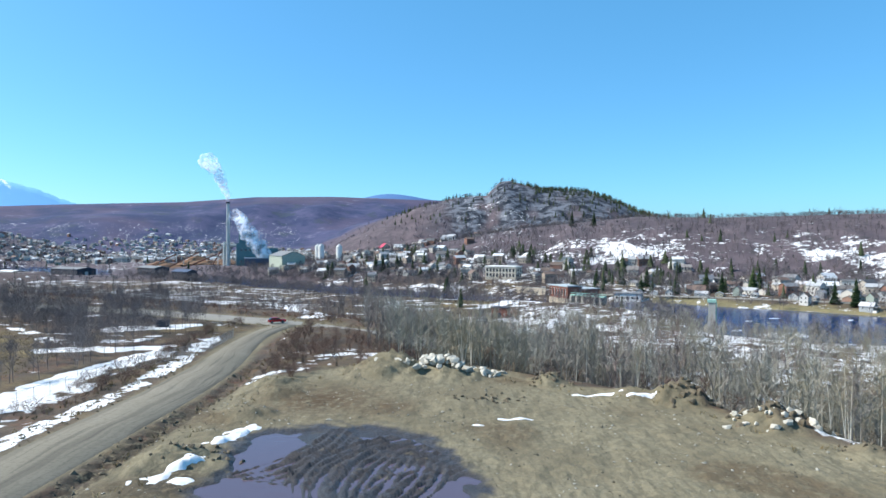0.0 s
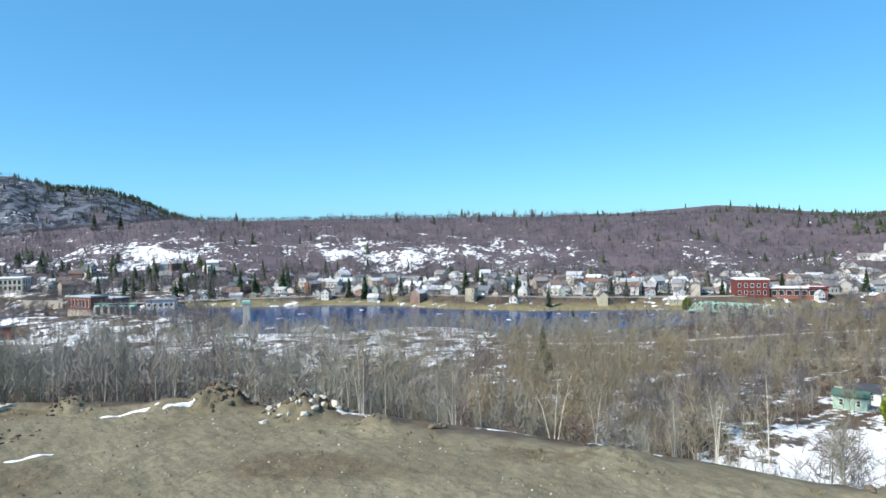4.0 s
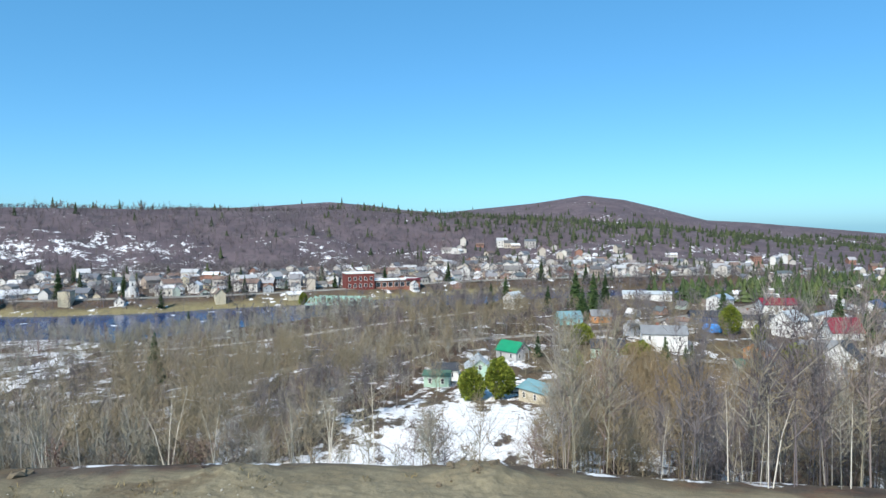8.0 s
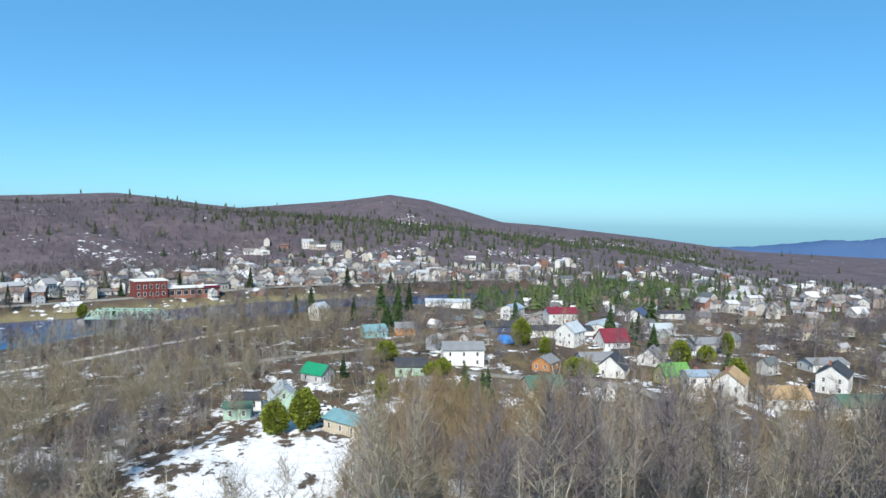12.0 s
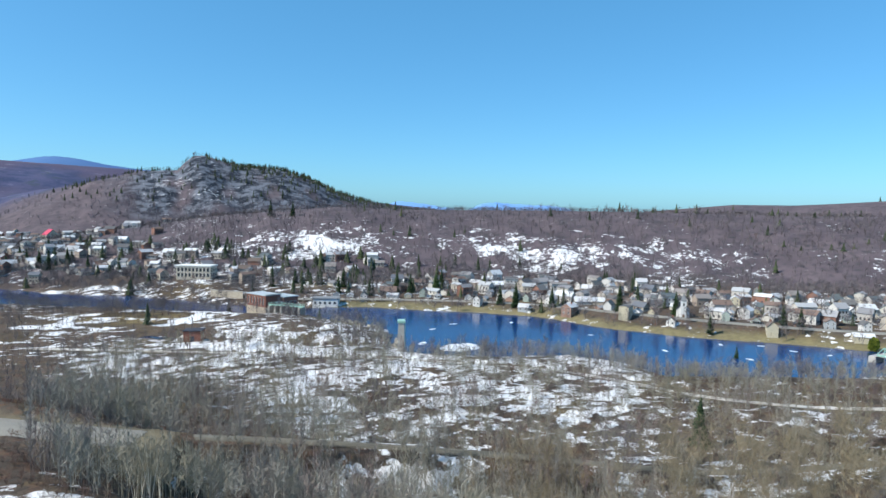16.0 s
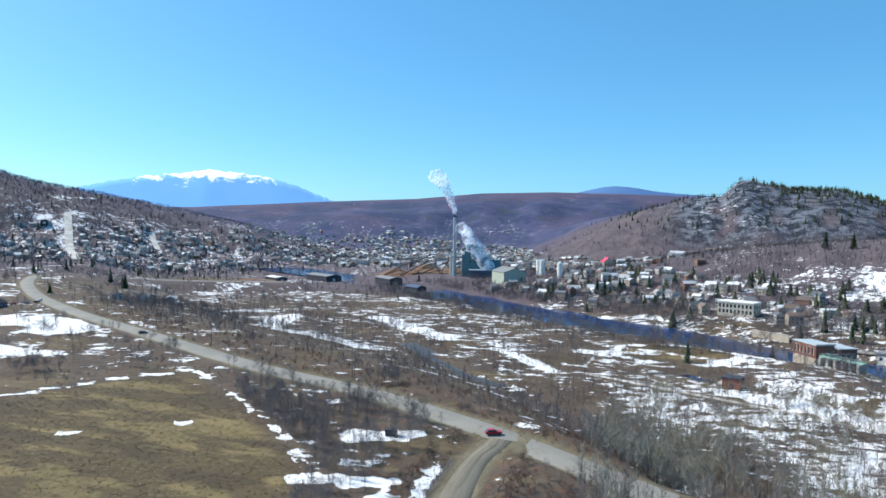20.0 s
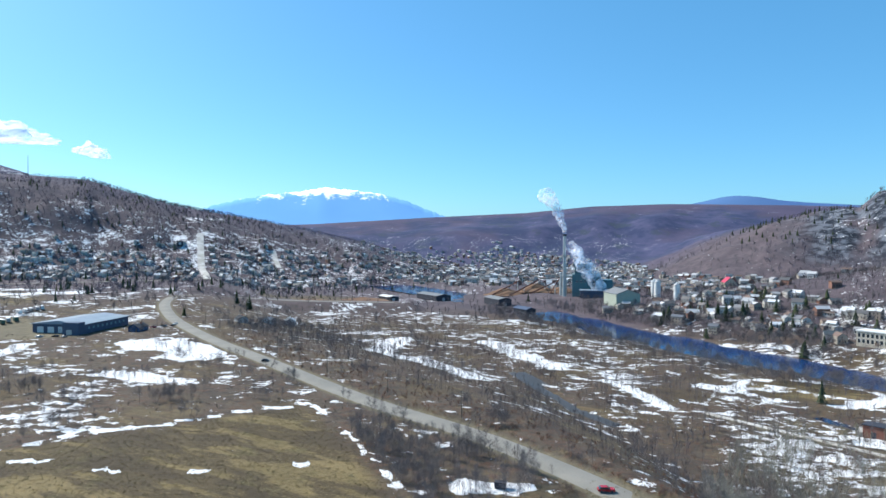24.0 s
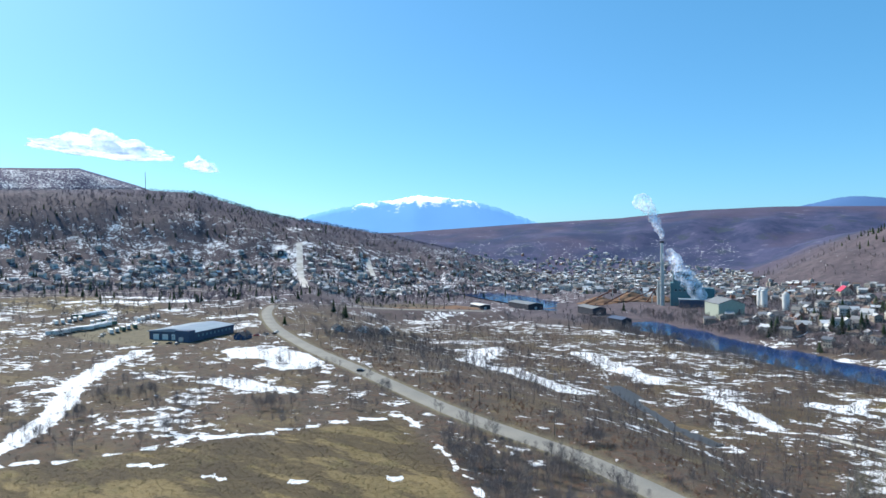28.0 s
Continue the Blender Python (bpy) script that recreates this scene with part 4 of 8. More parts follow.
far_mountain("backdrop_right_range", "distant haze-blue mountains with pale snow streaks", [(4500, 300, -100), (4480, -700, -95), (4420, -1200, -85), (4298, -1637, -70), (4200, -1873, -48), (4083, -2117, -6), (4001, -2268, -12), (3949, -2357, 16), (3700, -2700, 50), (3300, -3200, 40)], 600, ((0.04, 0.08, 0.165), (0.055, 0.10, 0.19)), None, 0.45, foot=-420)

# ---- building kit ----
def part(name, bm, material, parent, label="", at=None):
    me = bpy.data.meshes.new(name)
    bm.to_mesh(me)
    bm.free()
    if material:
        me.materials.append(material)
    ob = new(name, me)
    ob.parent = parent
    if at is not None:
        ob.matrix_basis = at
    if label:
        ob["label"] = label
    return ob


def same_part(name, ob, parent, at):
    """Another piece on the same mesh."""
    o = new(name, ob.data)
    o.parent, o.matrix_basis = parent, at
    return o


def slab(bm, x0, x1, y0, y1, z0, z1):
    v = [bm.verts.new(p) for p in ((x0, y0, z0), (x1, y0, z0), (x1, y1, z0), (x0, y1, z0), (x0, y0, z1), (x1, y0, z1), (x1, y1, z1), (x0, y1, z1))]
    for f in ((3, 2, 1, 0), (4, 5, 6, 7), (0, 1, 5, 4), (1, 2, 6, 5), (2, 3, 7, 6), (3, 0, 4, 7)):
        bm.faces.new([v[i] for i in f])
    return bm


def box(x0, x1, y0, y1, z0, z1):
    return slab(bmesh.new(), x0, x1, y0, y1, z0, z1)


def prism(bm, profile, y0, y1):
    """A profile in x and z, drawn out along y."""
    a, b = [bm.verts.new((x, y0, z)) for x, z in profile], [bm.verts.new((x, y1, z)) for x, z in profile]
    n = len(profile)
    bm.faces.new(a)
    bm.faces.new(b[::-1])
    for i in range(n):
        bm.faces.new((a[i], b[i], b[(i + 1) % n], a[(i + 1) % n]))
    bmesh.ops.recalc_face_normals(bm, faces=bm.faces)
    return bm


def tube(bm, p, q, r0, r1=None, sides=8, caps=True):
    p, q = Vector(p), Vector(q)
    m = Matrix.Translation((p + q) / 2) @ (q - p).to_track_quat("Z", "Y").to_matrix().to_4x4()
    bmesh.ops.create_cone(bm, cap_ends=caps, segments=sides, radius1=r0, radius2=r0 if r1 is None else r1, depth=(q - p).length, matrix=m)
    return bm


WHITES = [(0.70, 0.69, 0.66), (0.64, 0.63, 0.60), (0.50, 0.48, 0.41), (0.44, 0.47, 0.50), (0.60, 0.59, 0.57), (0.46, 0.42, 0.31), (0.33, 0.36, 0.38), (0.54, 0.54, 0.52), (0.30, 0.36, 0.32), (0.27, 0.16, 0.12), (0.36, 0.33, 0.29), (0.24, 0.25, 0.27)]
ROOFS = [(0.10, 0.10, 0.105), (0.16, 0.155, 0.15), (0.22, 0.20, 0.19), (0.13, 0.10, 0.085), (0.30, 0.30, 0.31), (0.09, 0.11, 0.12), (0.48, 0.48, 0.49), (0.17, 0.12, 0.10), (0.58, 0.59, 0.60), (0.36, 0.37, 0.38)]
MAT_SIDING = palette("clapboard", WHITES, 0.75, 0.12)
MAT_SHINGLE = palette("shingles", ROOFS, 0.9, 0.15)
MAT_GLASS = plain("dark_glass", (0.02, 0.025, 0.03), (0.05, 0.06, 0.07), 0.8, 0.12, 0.0, 0.6, bump=0)
MAT_TRIM = plain("white_trim", (0.66, 0.65, 0.62), (0.78, 0.77, 0.75), 1.0, 0.6)
MAT_DOOR = plain("dark_door", (0.12, 0.08, 0.06), (0.2, 0.14, 0.1), 1.0, 0.6)
MAT_BRICK = plain("red_brick", (0.20, 0.085, 0.06), (0.30, 0.14, 0.10), 0.8, 0.9)
MAT_CONCRETE = plain("old_concrete", (0.30, 0.28, 0.25), (0.46, 0.44, 0.40), 0.4, 0.9)
MAT_SNOW = plain("old_snow", (0.68, 0.68, 0.69), (0.82, 0.83, 0.85), 0.8, 0.6, local=False)


def window_unit(parent, at, w=0.9, h=1.4, like=None):
    """A window: frame, and a pane set into it."""
    if like:
        f = same_part("window", like, parent, at)
        p = same_part("pane", like.children[0], f, Matrix())
        return f
    bm = bmesh.new()
    t = 0.09
    slab(bm, -w / 2, w / 2, -0.06, 0.02, 0, t)
    slab(bm, -w / 2, w / 2, -0.06, 0.02, h - t, h)
    slab(bm, -w / 2, -w / 2 + t, -0.06, 0.02, t, h - t)
    slab(bm, w / 2 - t, w / 2, -0.06, 0.02, t, h - t)
    slab(bm, -w / 2 + t, w / 2 - t, -0.05, 0.01, h / 2 - 0.03, h / 2 + 0.03)
    f = part("window", bm, MAT_TRIM, parent, at=at)
    part("pane", box(-w / 2 + t, w / 2 - t, -0.03, -0.01, t, h - t), MAT_GLASS, f)
    return f


def gable_house(w, d, storeys, pitch, wall_mat, roof_mat, wins=3, porch=True, chimney=True, name="house", pane=True, eave=0.4):
    """A house w across the gable, d along the ridge (y); the foot is at the origin. Front is the gable at -y."""
    root = new(name)
    h, rise = 2.75 * storeys + 0.3, w / 2 * pitch
    bm = prism(bmesh.new(), [(-w / 2, -0.8), (w / 2, -0.8), (w / 2, h), (0, h + rise), (-w / 2, h)], -d / 2, d / 2)
    part("wall", bm, wall_mat, root)
    t, o = 0.18, eave
    bm = bmesh.new()
    for sx in (-1, 1):
        prism(bm, [(0, h + rise + 0.02), (sx * (w / 2 + o), h - o * pitch + 0.02), (sx * (w / 2 + o), h - o * pitch + t + 0.02), (0, h + rise + t + 0.02)], -d / 2 - o, d / 2 + o)
    part("roof", bm, roof_mat, root)
    if chimney:
        part("chimney", box(-0.35 + w * 0.12, 0.35 + w * 0.12, d * 0.1, d * 0.1 + 0.8, h + rise * 0.5, h + rise + 0.9), MAT_BRICK, root)
    part("door", box(w * 0.22, w * 0.22 + 0.95, -d / 2 - 0.05, -d / 2 + 0.02, 0.1, 2.2), MAT_DOOR, root)
    first = None
    for level in range(storeys):
        z = 0.95 + 2.75 * level
        spots = [(-w / 4, -d / 2 - 0.02, 0)] + ([(w / 4, -d / 2 - 0.02, 0)] if level else [])
        spots += [(w / 2 + 0.02, -d / 2 + d * (i + 0.5) / wins, 90) for i in range(wins)]
        spots += [(-w / 2 - 0.02, -d / 2 + d * (i + 0.5) / wins, -90) for i in range(wins)]
        spots += [(-w / 4, d / 2 + 0.02, 180), (w / 4, d / 2 + 0.02, 180)]
        for x, y, a in spots:
            win = window_unit(root, pose(x, y, z, 0, 0, a), like=first)
            first = first or win
    if rise > 1.8:
        window_unit(root, pose(0, -d / 2 - 0.02, h + 0.2, 0, 0, 0), like=first)
    if porch:
        bm = prism(bmesh.new(), [(-w * 0.5, 2.5), (w * 0.5, 2.5), (w * 0.5, 2.62), (-w * 0.5, 2.62)], -d / 2 - 1.9, -d / 2 - 0.01)
        part("porch_roof", bm, roof_mat, root)
        post_ob = part("porch_post", box(-0.07, 0.07, -0.07, 0.07, 0, 2.5), MAT_TRIM, root, at=pose(-w * 0.45, -d / 2 - 1.75, 0))
        same_part("porch_post", post_ob, root, pose(w * 0.45, -d / 2 - 1.75, 0))
        part("porch_floor", box(-w * 0.5, w * 0.5, -d / 2 - 1.9, -d / 2 - 0.01, -0.5, 0.1), MAT_CONCRETE, root)
    return root


def set_down(ob, x, y, turn, sink=0.0):
    ob.matrix_basis = pose(x, y, height(x, y) - sink, 0, 0, turn)
    return ob

# ---- houses of the near streets ----
def paint(name, c, rough=0.7, v=0.18):
    return plain(name, tuple(k * (1 - v) for k in c), tuple(min(0.85, k * (1 + v)) for k in c), 0.5, rough)


MAT_MINT = paint("mint_siding", (0.33, 0.47, 0.38))
MAT_WHITE = paint("white_siding", (0.60, 0.60, 0.58), v=0.1)
MAT_CREAM = paint("cream_siding", (0.48, 0.43, 0.33))
MAT_GREY = paint("grey_siding", (0.40, 0.40, 0.39))
MAT_GREEN_METAL = plain("green_metal_roof", (0.01, 0.18, 0.09), (0.014, 0.25, 0.125), 0.4, 0.55)
MAT_TEAL_METAL = plain("teal_metal_roof", (0.09, 0.22, 0.25), (0.20, 0.33, 0.36), 0.4, 0.6)
MAT_DARK_ROOF = paint("charcoal_shingles", (0.045, 0.05, 0.06), 0.9)
MAT_GREY_ROOF = paint("grey_shingles", (0.19, 0.20, 0.21), 0.9)
MAT_PALE_ROOF = paint("pale_metal_roof", (0.40, 0.44, 0.46), 0.5)
MAT_RED_ROOF = paint("crimson_metal_roof", (0.17, 0.022, 0.038), 0.65)
MAT_PINK_ROOF = paint("bright_red_roof", (0.5, 0.05, 0.09), 0.5)
MAT_TAN_ROOF = paint("tan_shingles", (0.36, 0.25, 0.14), 0.9)
MAT_BLUE_TARP = plain("blue_tarp", (0.02, 0.17, 0.55), (0.05, 0.30, 0.75), 0.7, 0.45, fine=6, bump=0.6)
MAT_NAVY = paint("navy_siding", (0.06, 0.085, 0.16))
MAT_ORANGE = paint("orange_boards", (0.40, 0.19, 0.08))
MAT_DGREEN_ROOF = paint("dark_green_roof", (0.06, 0.12, 0.09), 0.8)

MAT_LEAF_ROOF = plain("leaf_green_metal_roof", (0.09, 0.26, 0.05), (0.13, 0.34, 0.07), 0.4, 0.55)
MAT_BLUE_METAL = plain("blue_grey_metal_roof", (0.20, 0.27, 0.34), (0.30, 0.37, 0.44), 0.4, 0.5)
MAT_OLIVE = paint("olive_yellow_siding", (0.34, 0.31, 0.15))
MAT_ROSE = paint("faded_rose_siding", (0.50, 0.42, 0.40))
MAT_TEALWALL = paint("teal_siding", (0.20, 0.42, 0.42))
NEAR = [
    # x, y, turn, across, along, storeys, pitch, wall, roof, porch, label
    (170.6, 49.2, -70, 7.0, 9.5, 1, 0.85, MAT_MINT, MAT_PALE_ROOF, False, "pale mint-green two-storey house with grey metal roof"),
    (168.6, 57.9, 15, 5.0, 7.0, 1, 0.5, MAT_WHITE, MAT_DARK_ROOF, False, "low white house wing with a black shingle roof"),
    (160.3, 57.3, 10, 4.4, 6.5, 1, 0.4, MAT_MINT, MAT_DGREEN_ROOF, False, "small mint-green shed with a dark green roof in the snow"),
    (195.3, 45.8, -28, 6.0, 8.0, 1, 0.8, MAT_GREY, MAT_GREEN_METAL, False, "garage with a bright emerald green metal roof"),
    (151, 27.4, -35, 7.0, 11.0, 1, 0.4, MAT_CREAM, MAT_TEAL_METAL, False, "long low house with a pale teal-blue metal roof"),
    (182.3, 14.7, 22, 6.5, 9.0, 1, 0.8, MAT_ROSE, MAT_GREY_ROOF, False, "faded rose-white cottage with a grey roof"),
    (211.8, 19.4, 8, 8.0, 10.0, 1, 0.5, MAT_MINT, MAT_DARK_ROOF, False, "pale green bungalow with a dark grey roof"),
    (228.4, 3.1, 8, 8.5, 14.0, 2, 0.5, MAT_WHITE, MAT_GREY_ROOF, True, "wide white two-storey house with a dark grey roof"),
    (280.7, 42, 30, 7.0, 10.0, 1, 0.7, MAT_TEALWALL, MAT_TEAL_METAL, False, "small teal cottage with a teal roof"),
    (290.1, 29.7, 15, 7.0, 8.5, 1, 0.6, MAT_ORANGE, MAT_GREY_ROOF, False, "weathered red-brown house with a grey roof"),
    (301.7, -13.3, 10, 9.0, 14.0, 1, 0.45, MAT_NAVY, MAT_DARK_ROOF, False, "dark navy-blue house with a black roof"),
    (339.7, -20.6, 60, 8.0, 11.0, 2, 0.5, MAT_WHITE, MAT_BLUE_METAL, False, "tall white house with a blue-grey metal roof"),
    (335.6, -44.3, 12, 10.0, 15.0, 2, 0.5, MAT_WHITE, MAT_RED_ROOF, False, "white building with a low rust-red roof"),
    (295.4, -39, 8, 12.0, 27.0, 1, 0.22, MAT_WHITE, MAT_DARK_ROOF, False, "long white workshop with a dark low roof"),
    (307.1, -59.6, 70, 14.0, 19.0, 1, 0.3, MAT_WHITE, MAT_PALE_ROOF, False, "broad white workshop with a pale metal roof"),
    (269.2, -39.9, 55, 8.0, 10.0, 2, 0.8, MAT_WHITE, MAT_PALE_ROOF, True, "white gabled two-storey house with a pale roof"),
    (268.2, -56.3, 18, 9.0, 11.0, 1, 1.0, MAT_WHITE, MAT_RED_ROOF, False, "white house with a steep crimson metal roof"),
    (220.2, -46.9, 68, 9.0, 11.0, 1, 0.9, MAT_WHITE, MAT_DARK_ROOF, False, "white gabled house with a steep black roof"),
    (230.6, -42.9, 10, 8.0, 12.0, 1, 0.55, MAT_WHITE, MAT_GREY_ROOF, True, "white house wing with a grey roof and porch"),
    (227.4, -25.5, 60, 6.5, 8.0, 1, 0.6, MAT_ORANGE, MAT_GREY_ROOF, False, "orange-brown wooden garage with a grey roof"),
    (190.1, -20.8, 18, 7.5, 11.0, 1, 0.75, MAT_CREAM, MAT_DGREEN_ROOF, False, "cream gabled house with a dark green roof"),
    (209.9, -63.2, 18, 7.0, 9.0, 1, 0.9, MAT_OLIVE, MAT_LEAF_ROOF, False, "olive-yellow cottage with a bright green metal roof"),
    (189.3, -73.3, 62, 8.0, 11.0, 2, 0.75, MAT_WHITE, MAT_TAN_ROOF, False, "white two-storey gabled house with a tan shingle roof"),
    (197.5, -67.7, 8, 6.0, 10.0, 2, 0.4, MAT_WHITE, MAT_BLUE_METAL, False, "white house wing with a blue-grey metal roof"),
    (186.3, -86, 6, 8.0, 13.0, 1, 0.6, MAT_WHITE, MAT_TAN_ROOF, False, "low white house with a broad tan shingle roof"),
    (235.9, -63.3, 65, 7.5, 9.0, 1, 0.8, MAT_WHITE, MAT_GREY_ROOF, False, "white gabled cottage with a grey roof"),
    (268.4, -93.2, 12, 8.0, 12.0, 1, 0.5, MAT_GREY, MAT_GREY_ROOF, False, "grey bungalow with a grey shingle roof"),
    (276.9, -105.6, 55, 8.0, 10.0, 1, 0.6, MAT_CREAM, MAT_GREY_ROOF, False, "cream house with a grey gabled roof"),
    (207.1, -111.2, 55, 8.5, 11.5, 2, 0.7, MAT_WHITE, MAT_DARK_ROOF, True, "tall white house with a charcoal roof"),
    (181.2, -104.9, 4, 9.0, 15.0, 1, 0.5, MAT_WHITE, MAT_DGREEN_ROOF, False, "long house with a dark green metal roof"),
    (236.3, -122.8, 12, 8.0, 14.0, 1, 0.35, MAT_WHITE, MAT_GREY_ROOF, False, "low pale house with a grey roof"),
    (343.2, -84.5, 60, 9.0, 12.0, 1, 0.7, MAT_WHITE, MAT_NAVY, False, "white house with a dark blue roof"),
    (360.3, -105.3, 10, 10.0, 14.0, 1, 0.15, MAT_WHITE, MAT_DARK_ROOF, False, "white building with a flat black roof"),
    (250.6, -75.7, 10, 7.0, 11.0, 1, 0.5, MAT_WHITE, MAT_DARK_ROOF, False, "white bungalow with a dark roof"),
    (308.3, -86.3, 20, 8.0, 12.0, 1, 0.5, MAT_WHITE, MAT_PALE_ROOF, False, "white bungalow with a pale snow-streaked roof"),
    (325.1, 76.1, 70, 6.5, 9.0, 2, 0.8, MAT_WHITE, MAT_PALE_ROOF, False, "narrow tall white house near the pond"),
    (386.5, 14.5, 5, 9.0, 26.0, 1, 0.3, MAT_WHITE, MAT_PALE_ROOF, False, "long low white building by the water"),
]
for x, y, turn, w, d, st, pitch, wall, roof, porch, label in NEAR:
    h = gable_house(w, d, st, pitch, wall, roof, 3 if d > 8 else 2, porch, st > 1)
    set_down(h, x, y, turn, 0.1)
    tagged(h, label, "house", "houses of the near streets")
    KEEP_CLEAR.append((x, y, max(w, d) * 0.62 + 1.5))
KEEP_CLEAR += [(160, 40, 9), (170, 42, 8)]

# blue tarpaulin over a stack
bm = bmesh.new()
bmesh.ops.create_icosphere(bm, subdivisions=3, radius=1)
for v in bm.verts:
    k = 1 + 0.10 * noise.noise(v.co * 2.5)
    v.co = Vector((max(-0.8, min(0.8, v.co.x)) * 5.2 * k, max(-0.75, min(0.75, v.co.y)) * 3.6 * k, max(0.0, min(v.co.z, 0.72)) * 3.4 * k))
me = bpy.data.meshes.new("tarp_cover")
bm.to_mesh(me)
bm.free()
me.materials.append(MAT_BLUE_TARP)
set_down(tagged(new("tarp_cover", me), "bright blue tarpaulin draped over a stack in a yard", "tarpaulin"), 272, -14, 20)
KEEP_CLEAR.append((272, -14, 7))


# ---- the town: plainer houses ----
MAT_WINDOW_PAIR = MAT_TRIM


def small_window(parent, at, like=None):
    if like:
        return same_part("window", like, parent, at)
    bm = bmesh.new()
    slab(bm, -0.55, 0.55, -0.05, 0.01, 0, 1.5)
    for f in bm.faces:
        f.material_index = 0
    k = len(bm.faces)
    slab(bm, -0.43, 0.43, -0.075, -0.03, 0.12, 1.38)
    bm.faces.ensure_lookup_table()
    for f in bm.faces[k:]:
        f.material_index = 1
    o = part("window", bm, MAT_TRIM, parent, at=at)
    o.data.materials.append(MAT_GLASS)
    return o


def town_house(w, d, storeys, pitch, flat=False, dormer=False, porch=False):
    root = new("house")
    h, rise = 2.8 * storeys * 0.93 + 0.3, 0.6 if flat else w / 2 * pitch
    part("wall", prism(bmesh.new(), [(-w / 2, -2.5), (w / 2, -2.5), (w / 2, h), (0, h + rise * 0.98), (-w / 2, h)], -d / 2, d / 2), MAT_SIDING, root)
    bm = bmesh.new()
    if flat:
        prism(bm, [(-w / 2 - 0.3, h), (0, h + rise), (w / 2 + 0.3, h), (w / 2 + 0.3, h + 0.3), (0, h + rise + 0.3), (-w / 2 - 0.3, h + 0.3)], -d / 2 - 0.3, d / 2 + 0.3)
    else:
        for sx in (-1, 1):
            prism(bm, [(0, h + rise + 0.02), (sx * (w / 2 + 0.4), h - 0.4 * pitch + 0.02), (sx * (w / 2 + 0.4), h - 0.4 * pitch + 0.2), (0, h + rise + 0.2)], -d / 2 - 0.4, d / 2 + 0.4)
    part("roof", bm, MAT_SHINGLE, root)
    if not flat:
        part("chimney", box(w * 0.1, w * 0.1 + 0.6, 0, 0.7, h + rise * 0.6, h + rise + 0.8), MAT_BRICK, root)
    first = small_window(root, pose(-w / 4, -d / 2 - 0.01, 0.9))
    for lv in range(storeys):
        z = 0.9 + 2.8 * lv
        for x, y, a in ([(-w / 4, -d / 2, 0)] if lv else []) + [(w / 4, -d / 2, 0), (w / 2, -d / 4, 90), (w / 2, d / 4, 90), (-w / 2, -d / 4, -90), (-w / 2, d / 4, -90)]:
            small_window(root, pose(x, y, z, 0, 0, a), first)
    if porch:
        part("porch", prism(bmesh.new(), [(-w / 2, -2), (w / 2, -2), (w / 2, 0.3), (-w / 2, 0.3)], -d / 2 - 2, -d / 2 - 0.01), MAT_TRIM, root)
        part("porch_roof", prism(bmesh.new(), [(-w / 2, 2.5), (w / 2, 2.5), (w / 2, 2.7), (-w / 2, 2.7)], -d / 2 - 2.1, -d / 2 - 0.01), MAT_SHINGLE, root)
    return root


PROTOS = [town_house(5.8, 8, 2, 0.9), town_house(6.5, 8, 1, 0.7, porch=True), town_house(7, 10, 2, 0.6), town_house(7, 10, 3, 0.5, True), town_house(5.5, 7.5, 1, 0.9), town_house(6.2, 9, 2, 1.0, porch=True), town_house(8, 12, 1, 0.5)]
TOWN_LABELS = ["white clapboard town house with a shingle roof", "small painted town cottage with a porch", "wide two-storey painted town house", "flat-roofed three-storey painted tenement block", "low painted cottage with a steep roof", "tall painted town house with a porch", "long low painted town house with a low-pitched roof"]
for o, label in zip(PROTOS, TOWN_LABELS):
    tagged(o, label, "house", "houses of the town")
TOWN_SPOTS = []


def free_spot(x, y, gap):
    return all((x - a) ** 2 + (y - b) ** 2 > gap * gap for a, b, _ in TOWN_SPOTS) and all((x - a) ** 2 + (y - b) ** 2 > (c + gap * 0.4) ** 2 for a, b, c in KEEP_CLEAR)


def along(line, offset, spacing, start, end, seed, slope_limit=60):
    """House spots beside a street, offset to its right."""
    r = random.Random(seed)
    _, p, nrm = ribbon(line, 1, 0)
    run = np.r_[0, np.cumsum(np.linalg.norm(np.diff(p[:, :2], axis=0), axis=1))]
    s = start * run[-1]
    while s < end * run[-1]:
        k = min(int(np.searchsorted(run, s)), len(p) - 1)
        x, y = p[k, :2] + nrm[k] * (offset + r.uniform(-3, 3))
        if free_spot(x, y, 9.0) and height(x, y) > POND_LEVEL + 0.8 and height(x, y) < slope_limit:
            a = math.degrees(math.atan2(nrm[k][1], nrm[k][0])) + 90
            TOWN_SPOTS.append((x, y, a + r.choice((0, 0, 90, 180)) + r.uniform(-8, 8)))
        s += spacing * r.uniform(0.8, 1.35)


# special places are kept free
KEEP_CLEAR += [(304, 299, 13), (382, 196, 26), (83, 424, 22), (54, 572, 27), (316, 212, 12), (321, 150, 12)]
for off, sp, a, b in ((11, 34, 0.2, 0.75), (-14, 12.5, 0.05, 0.95), (-36, 13, 0.08, 0.95), (-58, 14, 0.10, 0.95), (-79, 16, 0.14, 0.95), (-98, 18, 0.22, 0.95), (-128, 20, 0.35, 0.95)):
    along(SHORE_STREET, off, sp, a, b, int(off) + 500)
for line, offs, seed in ((TOWN_STREET, (14, -14), 3), (BACK_STREET, (16,), 4), ([(215, -125, -16), (260, -95, -16), (340, -100, -16), (420, -130, -16)], (15, -15), 5), ([(230, -175, -17), (330, -150, -17), (430, -190, -17)], (15, -15, 45), 6), ([(300, -70, -16), (380, -60, -16), (440, -70, -16)], (16, -14), 7)):
    for off in offs:
        along(line, off, 19, 0.35 if line in (TOWN_STREET, BACK_STREET) else 0.0, 1.0, seed + int(off))
